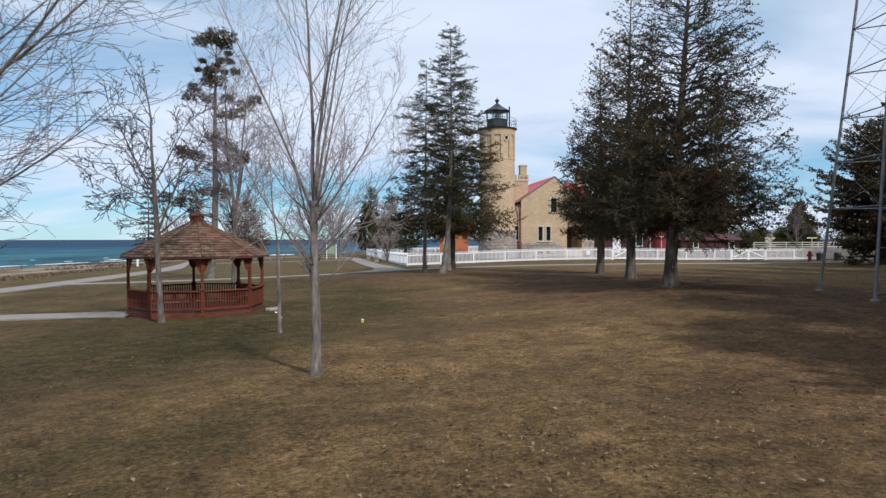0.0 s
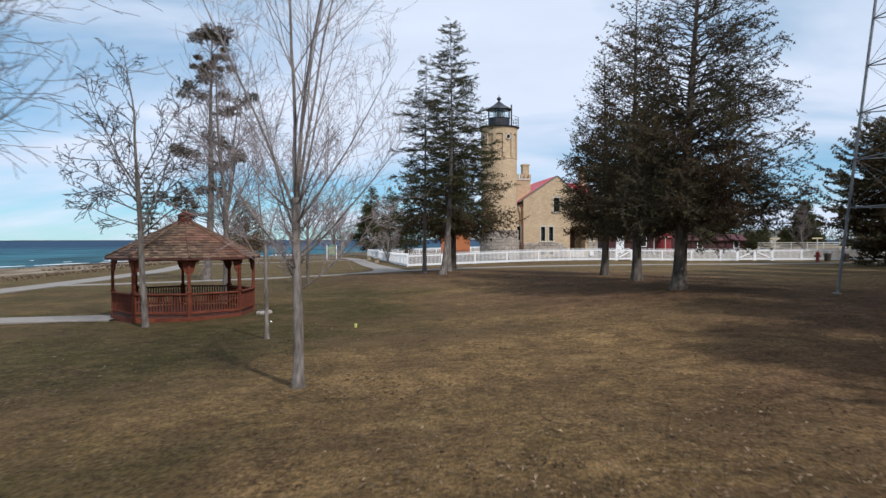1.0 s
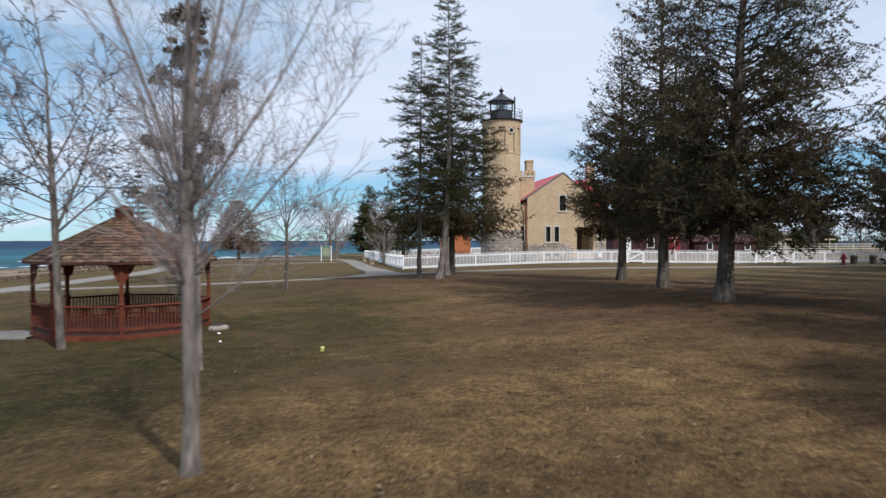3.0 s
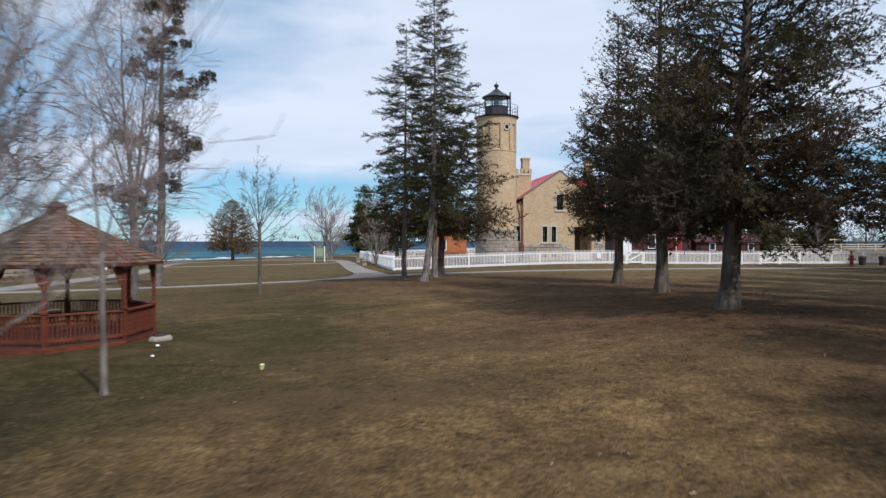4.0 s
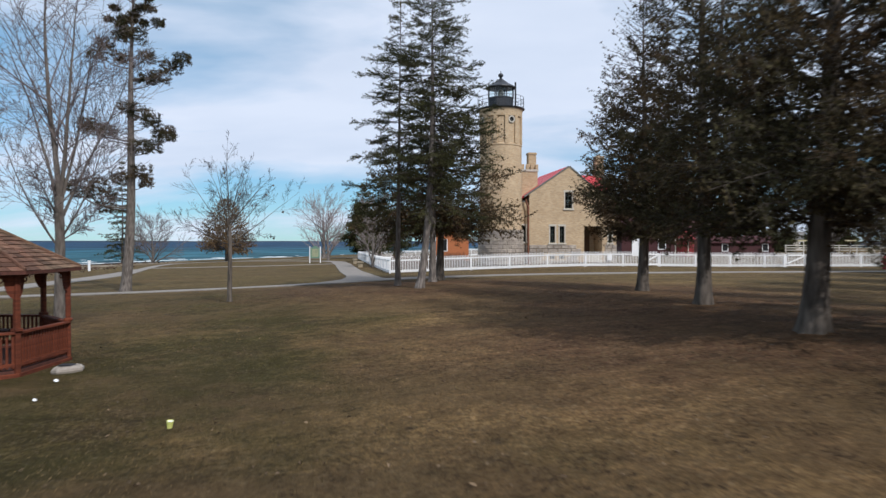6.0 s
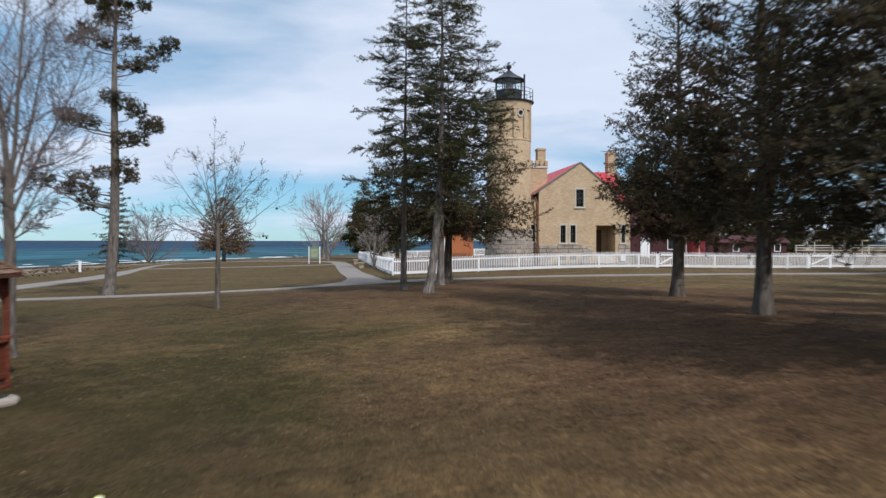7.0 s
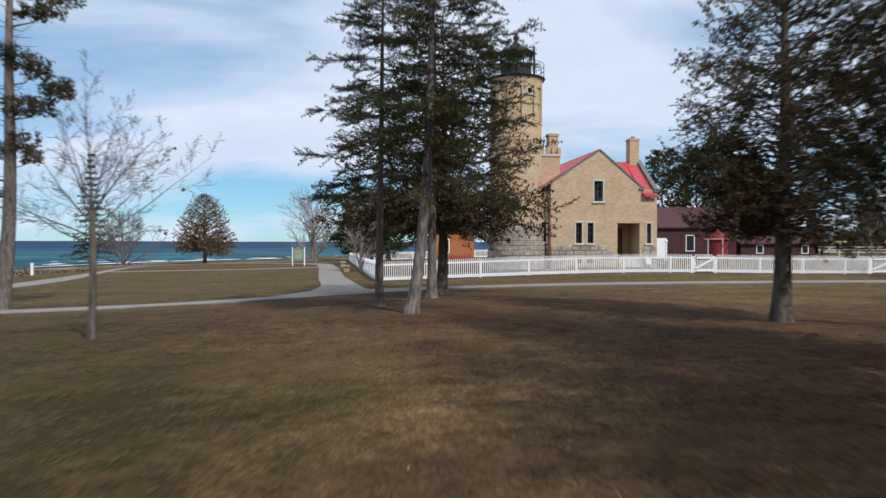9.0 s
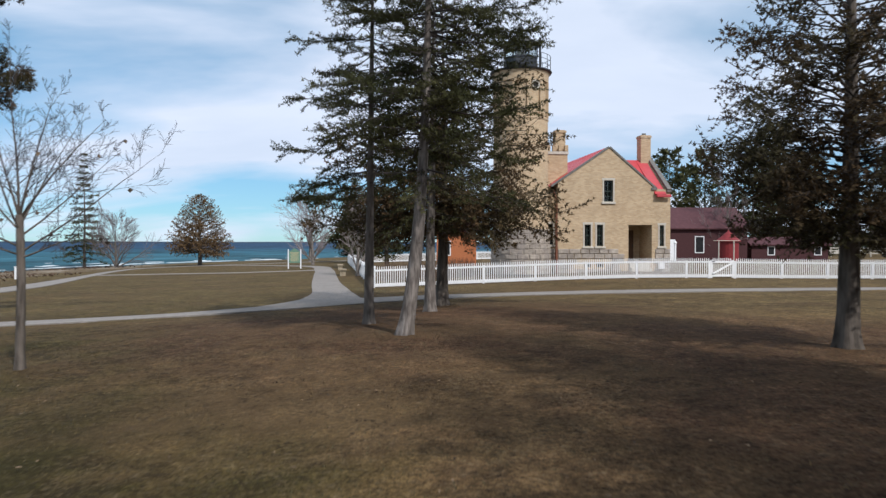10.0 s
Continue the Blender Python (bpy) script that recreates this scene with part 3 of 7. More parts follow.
def far_shore():
    rng = random.Random(5)
    s = Shape()
    xs = [-3900 + 40 * i for i in range(150)]
    tops = []
    for x in xs:
        h = 7.5 + 3.5 * noise.noise((x * 0.0016, 2.0, 0)) + 1.2 * noise.noise((x * 0.012, 7.0, 0))
        h *= 0.45 + 0.55 * (1 if -3900 < x < -1500 else 0.55)
        tops.append(max(2.0, h * 1.1))
    for x, h in zip(xs, tops):
        s.v += [(x, 3900, LAKE - 1), (x, 3900, LAKE + h), (x, 4050, LAKE + h), (x, 4050, LAKE - 1)]
    for i in range(len(xs) - 1):
        a, c = 4 * i, 4 * i + 4
        s.f += [(a, c, c + 1, a + 1), (a + 1, c + 1, c + 2, a + 2)]
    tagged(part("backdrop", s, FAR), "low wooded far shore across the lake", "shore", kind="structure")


far_shore()


def ribbon(name, pts, widths, label, lift=0.035, thick=0.12):
    """A concrete path laid on the lawn along a smooth line."""
    P = [Vector((*p, 0)) for p in pts]
    fine, wide = [], []
    for i in range(len(P) - 1):
        p0, p1, p2, p3 = P[max(i - 1, 0)], P[i], P[i + 1], P[min(i + 2, len(P) - 1)]
        n = max(2, int((p2 - p1).length / 0.8))
        for k in range(n):
            t = k / n
            fine.append(0.5 * ((2 * p1) + (p2 - p0) * t + (2 * p0 - 5 * p1 + 4 * p2 - p3) * t * t + (3 * p1 - p0 - 3 * p2 + p3) * t ** 3))
            wide.append(widths[i] + (widths[i + 1] - widths[i]) * t)
    fine.append(P[-1]); wide.append(widths[-1])
    s = Shape()
    for i, p in enumerate(fine):
        d = (fine[min(i + 1, len(fine) - 1)] - fine[max(i - 1, 0)]).normalized()
        side = Vector((d.y, -d.x, 0)) * wide[i] / 2
        for q, dz in ((p - side, -thick), (p - side, lift), (p, lift + 0.01), (p + side, lift), (p + side, -thick)):
            s.v.append((q.x, q.y, ground(q.x, q.y) + dz))
    for i in range(len(fine) - 1):
        for k in range(4):
            a = 5 * i + k
            s.f.append((a, a + 1, a + 6, a + 5))
    return tagged(part(name, s, CONCRETE), label, "path", kind="structure")


ribbon("pavement_lawn", [(-26, 45.0), (-16, 45.6), (-8.9, 47.2), (-4.9, 49.8), (-1.9, 51.8), (2.7, 52.9), (11.5, 54.0), (21.5, 55.2), (40, 57.4), (60, 60)],
       [1.6, 1.5, 1.5, 2.4, 2.6, 1.5, 1.5, 1.5, 1.5, 1.5], "narrow pale concrete path across the lawn before the fence")
ribbon("pavement_lake", [(-4.0, 50.3), (-4.35, 53.0), (-5.0, 57), (-6.95, 66), (-9.3, 78), (-11.5, 89), (-15, 101), (-25, 112), (-33, 116)],
       [5.2, 2.6, 1.85, 1.75, 1.75, 1.75, 1.75, 1.2, 1.1], "pale concrete path running beside the fence to the lake", lift=0.041)
ribbon("pavement_shore", [(-26, 14), (-25.5, 30), (-26, 45), (-27, 58), (-28.5, 70), (-33, 86), (-37, 100), (-38, 110), (-33, 117), (-20, 124), (-8, 130)],
       [2.6, 2.6, 2.8, 2.8, 2.6, 1.2, 1.1, 1.1, 1.1, 1.1, 1.1], "wide grey concrete walk along the shore", lift=0.047)
ribbon("pavement_cross", [(-33.6, 88.6), (-26, 88.8), (-19, 87.6), (-11.8, 89.6)], [1.3, 1.3, 1.3, 1.3], "thin pale path crossing the far lawn", lift=0.038)
ribbon("pavement_gazebo", [(-26, 23.2), (-18, 23.2), (-10.6, 23.4)], [1.7, 1.7, 1.7], "short concrete path leading to the gazebo", lift=0.044)


def surf():
    rng = random.Random(11)
    s = Shape()
    for band, (d0, count, ln, wd) in enumerate(((0.5, 90, 6.0, 0.30), (4.0, 34, 3.5, 0.22), (14.0, 14, 1.4, 0.12))):
        for i in range(count):
            y = 40 + 190 * rng.random()
            line = -63 + 0.2 * (y - 105) + 0.008 * max(0.0, y - 140) ** 2
            x = line - d0 - rng.random() * d0 * 1.4
            dx = 0.2 + 0.016 * max(0.0, y - 140)
            d = Vector((dx, 1, 0)).normalized()
            nrm = Vector((d.y, -d.x, 0))
            L = ln * (0.4 + rng.random())
            w = wd * (0.5 + rng.random())
            n = 6
            pts = []
            for k in range(n + 1):
                t = k / n
                p = Vector((x, y, LAKE + 0.03)) + d * (t - 0.5) * L + nrm * (0.5 * rng.random())
                h = w * math.sin(math.pi * min(max(t, 0.04), 0.96)) * (0.6 + 0.6 * rng.random())
                pts.append((p, h))
            base = len(s.v)
            for p, h in pts:
                a, c, e = p - nrm * h / 2, p + Vector((0, 0, 0.05 + 0.10 * h)), p + nrm * h / 2
                s.v += [tuple(a), tuple(c), tuple(e)]
            for k in range(n):
                a = base + 3 * k
                s.f += [(a, a + 1, a + 4, a + 3), (a + 1, a + 2, a + 5, a + 4)]
    tagged(part("surf", s, FOAM), "white breaking wave crests along the lake shore", "waves", kind="stuff")


surf()

# ------------------------------------------------------------------ trees


def grow_tubes(s, rng, p, d, length, r, level, spec):
    """Grow one limb and its children into the shapes by level."""
    n = spec["steps"][level]
    pts, radii, dirs = [p.copy()], [r], [d.copy()]
    tip = spec["tip"]
    for k in range(n):
        wob = spec["wander"][level]
        d = (d + Vector((rng.uniform(-wob, wob), rng.uniform(-wob, wob), rng.uniform(-wob, wob) + spec["rise"][level]))).normalized()
        p = p + d * (length / n)
        pts.append(p.copy()); dirs.append(d.copy())
        f = (k + 1) / n
        radii.append(max(tip, r * (1 - f * spec["taper"][level])))
    if level == 0:
        # root flare
        pts = [Vector((0, 0, z)) for z in (-0.2, 0.0, 0.12)] + pts
        radii = [r * 1.45, r * 1.32, r * 1.12] + radii
        dirs = [Vector((0, 0, 1))] * 3 + dirs
        n += 3
    s[0 if level < spec["wood_levels"] else 1].tube(pts, radii, spec["sides"][level], False)
    if level + 1 >= len(spec["steps"]):
        return
    count = spec["kids"][level]
    count = int(count) + (1 if rng.random() < count % 1 else 0)
    for k in range(count):
        f = spec["first"][level] + (1 - spec["first"][level]) * (k + rng.random()) / max(1, count)
        i = min(int(f * n), n - 1)
        t = f * n - i
        q = pts[i].lerp(pts[i + 1], t)
        rr = radii[i] + (radii[i + 1] - radii[i]) * t
        ax = dirs[i + 1]
        phi = rng.uniform(0, 2 * math.pi) if level else k * 2.4 + rng.uniform(-0.5, 0.5)
        side = ax.orthogonal().normalized()
        side.rotate(Matrix.Rotation(phi, 3, ax))
        ang = math.radians(rng.uniform(*spec["angle"][level]))
        nd = (ax * math.cos(ang) + side * math.sin(ang)).normalized()
        ll = length * rng.uniform(*spec["ratio"][level]) * (1 - spec["shrink"][level] * f)
        grow_tubes(s, rng, q, nd, ll, max(tip, rr * rng.uniform(*spec["thin"])), level + 1, spec)


def bare_tree(x, y, height, r, seed, label, fork=0.3, kids=(9, 8, 6, 4), angle=(25, 45), lean=(0, 0), bark=None, twig=None, tip=0.006,
              ratio1=(0.55, 0.8), rise=0.06, sides=(9, 6, 4, 3, 3), top=0.7, thin=(0.4, 0.62), stems=(), wood=2, group="bare trees", name="bare_tree"):
    rng = random.Random(seed)
    spec = dict(steps=(8, 7, 5, 4, 3), wander=(0.04, 0.07, 0.10, 0.12, 0.15), rise=(0.05, rise, 0.05, 0.03, 0.02), taper=(0.93, 0.88, 0.85, 0.8, 0.6),
                sides=sides, kids=kids, first=(fork, 0.18, 0.15, 0.1), angle=(angle, (24, 46), (22, 46), (22, 48)),
                ratio=(ratio1, (0.4, 0.6), (0.35, 0.6), (0.35, 0.6)), shrink=(0.45, 0.35, 0.3, 0.2), tip=tip, wood_levels=1 if name == "sapling" else wood, thin=thin)
    spec["steps"] = spec["steps"][:len(kids) + 1]
    s = (Shape(), Shape())
    z = ground(x, y)
    tree = thing(name, label, "tree", pose(x, y, z), group)
    grow_tubes(s, rng, Vector((0, 0, 0.3)), Vector((lean[0], lean[1], 1)).normalized(), height * top, r, 0, spec)
    for h, dx, dy, share in stems:
        grow_tubes(s, rng, Vector((lean[0] * h, lean[1] * h, h)), Vector((dx, dy, 1)).normalized(), (height * top - h) * share, r * (0.48 if abs(dx) < 0.2 else 0.3), 1, spec)
    part("trunk", s[0], bark or BARK, tree, smooth=True)
    part("crown", s[1], twig or TWIG, tree)
    return tree


def forked_tree(x, y, r, trunk_h, limbs, seed, label, bark, twig, kids=(10, 6, 3), angle=(28, 58), tip=0.004, rise=0.05, lean=(0.0, 0.0), small=0, small_from=0.6,
                wander=0.07, ratio=(0.34, 0.62), droop=0.0, name="bare_tree", group="bare trees", clinging=0):
    """A leafless tree whose main limbs are given: height on the trunk, sideways and depthwise run for each metre of rise, rise and radius."""
    rng = random.Random(seed)
    spec = dict(steps=(8, 10, 6, 4, 3), wander=(0.03, wander, 0.11, 0.13, 0.15), rise=(0.02, rise, 0.045 - droop, 0.03 - droop, 0.02), taper=(0.2, 0.90, 0.85, 0.8, 0.6), sides=(10, 7, 5, 3, 3),
                kids=(0, *kids), first=(0.3, 0.12, 0.15, 0.12), angle=((20, 40), angle, (24, 52), (22, 50)), ratio=((0.5, 0.7), ratio, (0.34, 0.6), (0.35, 0.6)),
                shrink=(0.4, 0.55, 0.35, 0.2), tip=tip, wood_levels=2, thin=(0.34, 0.55))
    spec["steps"] = spec["steps"][:len(kids) + 2]
    s = (Shape(), Shape())
    tree = thing(name, label, "tree", pose(x, y, ground(x, y)), group)
    at = lambda h: Vector((lean[0] * h + 0.012 * math.sin(1.7 * h + seed), lean[1] * h + 0.012 * math.sin(1.3 * h), h))
    zs = [-0.2, 0.0, 0.1, 0.3] + [0.3 + (trunk_h - 0.3) * k / 10 for k in range(1, 11)]
    rr = [r * 1.5, r * 1.34, r * 1.15, r * 1.04] + [r * (1.0 - 0.22 * k / 10) * (1 + 0.05 * math.sin(2.9 * k + seed)) for k in range(1, 11)]
    s[0].tube([at(max(z, 0)) + Vector((0, 0, min(z, 0))) for z in zs], rr, 14)
    for i, (px, py, pz) in enumerate(s[0].v):
        a = math.atan2(py, px)
        k = 1 + 0.05 * math.sin(3 * a + 1.3 * pz + seed) + 0.12 * math.sin(4 * a + seed) * max(0.0, 1 - pz / 0.35)
        c = at(max(pz, 0))
        s[0].v[i] = (c.x + (px - c.x) * k, c.y + (py - c.y) * k, pz)
    every = list(limbs)
    for k in range(small):
        a = k * 2.4 + rng.uniform(-0.6, 0.6)
        h = trunk_h * (small_from + (1 - small_from) * (k + rng.random()) / small)
        out = rng.uniform(0.7, 1.5)
        every.append((h, out * math.cos(a), out * math.sin(a), rng.uniform(0.5, 1.1) * trunk_h * 0.3, r * rng.uniform(0.13, 0.22)))
    for h, dx, dy, up, lr in every:
        d = Vector((dx, dy, 1))
        grow_tubes(s, rng, at(min(h, trunk_h - 0.05)), d.normalized(), up * d.length, lr, 1, spec)
    part("trunk", s[0], bark, tree, smooth=True)
    part("crown", s[1], twig, tree)
    if clinging:
        dry = Shape()
        for p in rng.sample(s[1].v, clinging):
            u, w = rng.uniform(0.03, 0.06), rng.uniform(-0.03, 0.03)
            dry.add([p, (p[0] + u, p[1] + w, p[2] - 0.03), (p[0] + 0.3 * u, p[1] - w, p[2] - 0.09), (p[0] - u, p[1] + 0.02, p[2] - 0.04)], [(0, 1, 2), (0, 2, 3)])
        tagged(part("dry_leaves", dry, LEAF, tree, "few brown leaves still clinging"), kind="stuff")
    return tree


def leaf_cloud(rng, spots, per, spread, size, mat_name, droop=0.25, aspect=0.35):
    """Many small pointed sprays round the given spots: an array of spots (x, y, z, outward x, outward y)."""
    spots = np.asarray(spots)
    n = len(spots) * per
    base = np.repeat(spots, per, axis=0)
    c = base[:, :3] + rng.normal(0, 1, (n, 3)) * spread * np.array([1, 1, 0.75])
    d = rng.normal(0, 0.75, (n, 3))
    d[:, :2] += base[:, 3:5] * 0.9
    d[:, 2] -= droop
    d /= np.linalg.norm(d, axis=1)[:, None] + 1e-9
    w = np.cross(d, rng.normal(0, 1, (n, 3)))
    w /= np.linalg.norm(w, axis=1)[:, None] + 1e-9
    ln = size * rng.uniform(0.55, 1.35, n)[:, None]
    a, b2 = c - d * ln * 0.5, c + d * ln * 0.5
    m1, m2 = c - d * ln * 0.08 + w * ln * aspect * 0.5, c - d * ln * 0.08 - w * ln * aspect * 0.5
    v = np.stack([a, m1, b2, m2], 1).reshape(-1, 3)
    me = bpy.data.meshes.new(mat_name)
    me.vertices.add(4 * n)
    me.vertices.foreach_set("co", v.ravel())
    me.loops.add(4 * n)
    me.loops.foreach_set("vertex_index", np.arange(4 * n))
    me.polygons.add(n)
    me.polygons.foreach_set("loop_start", np.arange(0, 4 * n, 4))
    me.update(calc_edges=True)
    me.validate()
    return me


def conifer(x, y, height, trunk_r, radius, seed, label, clear=1.7, foliage=None, bark=None, n_limbs=90, per=16, size=0.2, profile=None,
            droop=0.25, spread=0.13, ragged=0.35, upturn=0.1, inner=0.25, fall=(-0.2, 0.12), holes=-0.28, rise=(-0.15, 0.25), name="cedar_tree", group="evergreen trees", top_r=0.03, aspect=0.35, twigs=5.0, thin_top=0.34, crowd=0.95, flat_low=False):
    """An evergreen: a flared trunk, many limbs in loose whorls and sprays of foliage along them and their side twigs."""
    rng, nr = random.Random(seed), np.random.default_rng(seed)
    z0 = ground(x, y)
    tree = thing(name, label, "tree", pose(x, y, z0), group)
    wood, limbs = Shape(), Shape()
    n = 10
    bend = [rng.uniform(-0.06, 0.06) for _ in range(4)]
    def axis(h):
        f = h / height
        return Vector((bend[0] * math.sin(f * 5) * 1.5, bend[1] * math.sin(f * 4) * 1.5, h))
    zs = [-0.25, 0.0, 0.15, 0.4, 0.9] + [0.9 + (height - 0.9) * k / n for k in range(1, n + 1)]
    rr = [trunk_r * 1.95, trunk_r * 1.6, trunk_r * 1.25, trunk_r * 1.06, trunk_r] + [max(top_r, trunk_r * (1 - k / n) ** 1.1) for k in range(1, n + 1)]
    wood.tube([axis(max(z, 0)) + Vector((0, 0, min(z, 0))) for z in zs], rr, 12, False)
    spots = []
    for k in range(n_limbs):
        f = ((k + rng.random()) / n_limbs) ** crowd
        h = clear + (height - clear) * f
        phi = k * 2.39996 + rng.uniform(-0.6, 0.6)
        reach = radius * profile(f) * rng.uniform(1 - ragged, 1 + ragged * 0.6)
        if f < 0.10 and not flat_low:
            reach *= 0.7
        if reach < 0.15:
            reach = 0.15
        out = Vector((math.cos(phi), math.sin(phi), 0))
        p0 = axis(h)
        pts = [p0]
        slope = rng.uniform(*rise) + 0.9 * max(0.0, f - 0.5)
        if flat_low and f < 0.36:
            slope *= 0.1 + 2.5 * f
        for j in range(1, 6):
            t = j / 5
            q = p0 + out * reach * t + Vector((0, 0, reach * (slope * t - droop * min(1.0, 0.25 + 4 * f) * t * t + upturn * t ** 3)))
            q += Vector((rng.uniform(-0.06, 0.06), rng.uniform(-0.06, 0.06), rng.uniform(-0.05, 0.05))) * reach * 0.5
            pts.append(q)
        r0 = max(0.012, min(0.075, 0.016 * reach + 0.012))
        limbs.tube(pts, [r0 * (1 - 0.85 * j / 5) for j in range(6)], 4)
        side = Vector((-out.y, out.x, 0))
        m = max(3, int(reach * twigs))
        for j in range(m):
            t = inner + (1.03 - inner) * (j + rng.random()) / m
            i = min(int(t * 5), 4)
            q = pts[i].lerp(pts[i + 1], t * 5 - i)
            sl = reach * 0.34 * (1.15 - t) * rng.uniform(0.5, 1.2) + 0.1
            for sgn in (-1, 1):
                e = q + side * sgn * sl + out * sl * 0.6 + Vector((0, 0, rng.uniform(*fall) * sl))
                if noise.noise((e.x * 0.75 + seed, e.y * 0.75, e.z * 0.95)) < holes + thin_top * (f - 0.38) + 0.25 * t * (rng.random() - 0.3):
                    continue
                k2 = max(1, int(sl / 0.16))
                for u in range(k2):
                    w = q.lerp(e, (u + 0.6) / k2)
                    spots.append((w.x, w.y, w.z, out.x * 0.6 + side.x * sgn * 0.5, out.y * 0.6 + side.y * sgn * 0.5))
    for i in range(5 * 12):
        # the foot of the trunk is ribbed by its roots
        px, py, pz = wood.v[i]
        a = math.atan2(py, px)
        k = 1 + 0.16 * math.sin(5 * a + seed) * max(0.0, 1 - pz / 0.8) + 0.06 * math.sin(9 * a + 2 * seed)
        wood.v[i] = (px * k, py * k, pz)
    part("trunk", wood, bark or BARK_DARK, tree, smooth=True)
    # dense cedars take the wood darkened for shade within the crown
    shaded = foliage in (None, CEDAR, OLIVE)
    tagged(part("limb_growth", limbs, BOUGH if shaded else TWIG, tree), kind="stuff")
    me = leaf_cloud(nr, spots, per, spread, size, "crown", droop, aspect)
    me.materials.append(foliage or CEDAR)
    part("crown", me, None, tree)
    return tree


def spray_mesh(rng, rows, blades, fan, length, width, name):
    """Fans of narrow pointed blades: rows of (x, y, z, direction x, y, z, size)."""
    a = np.asarray(rows)
    n = len(a)
    d = a[:, 3:6] + rng.normal(0, 0.16, (n, 3))
    d /= np.linalg.norm(d, axis=1)[:, None] + 1e-9
    nrm = np.cross(d, rng.normal(0, 1, (n, 3)))
    nrm /= np.linalg.norm(nrm, axis=1)[:, None] + 1e-9
    s = np.cross(nrm, d)
    blade_rows = []
    for k in range(blades):
        turn = fan * (k - (blades - 1) / 2) + rng.normal(0, 0.12, n)
        t, w = np.cos(turn)[:, None] * d + np.sin(turn)[:, None] * s, np.cos(turn)[:, None] * s - np.sin(turn)[:, None] * d
        ln = (length * a[:, 6] * rng.uniform(0.65, 1.35, n))[:, None]
        b = a[:, :3] + t * ln * rng.uniform(-0.1, 0.25, n)[:, None]
        blade_rows.append(np.stack([b + w * ln * width / 2, b + t * ln, b - w * ln * width / 2], 1))
    v = np.concatenate(blade_rows).reshape(-1, 3)
    m = len(v) // 3
    me = bpy.data.meshes.new(name)
    me.vertices.add(3 * m)
    me.vertices.foreach_set("co", v.ravel())
    me.loops.add(3 * m)
    me.loops.foreach_set("vertex_index", np.arange(3 * m))
    me.polygons.add(m)
    me.polygons.foreach_set("loop_start", np.arange(0, 3 * m, 3))
    me.update(calc_edges=True)
    me.validate()
    return me


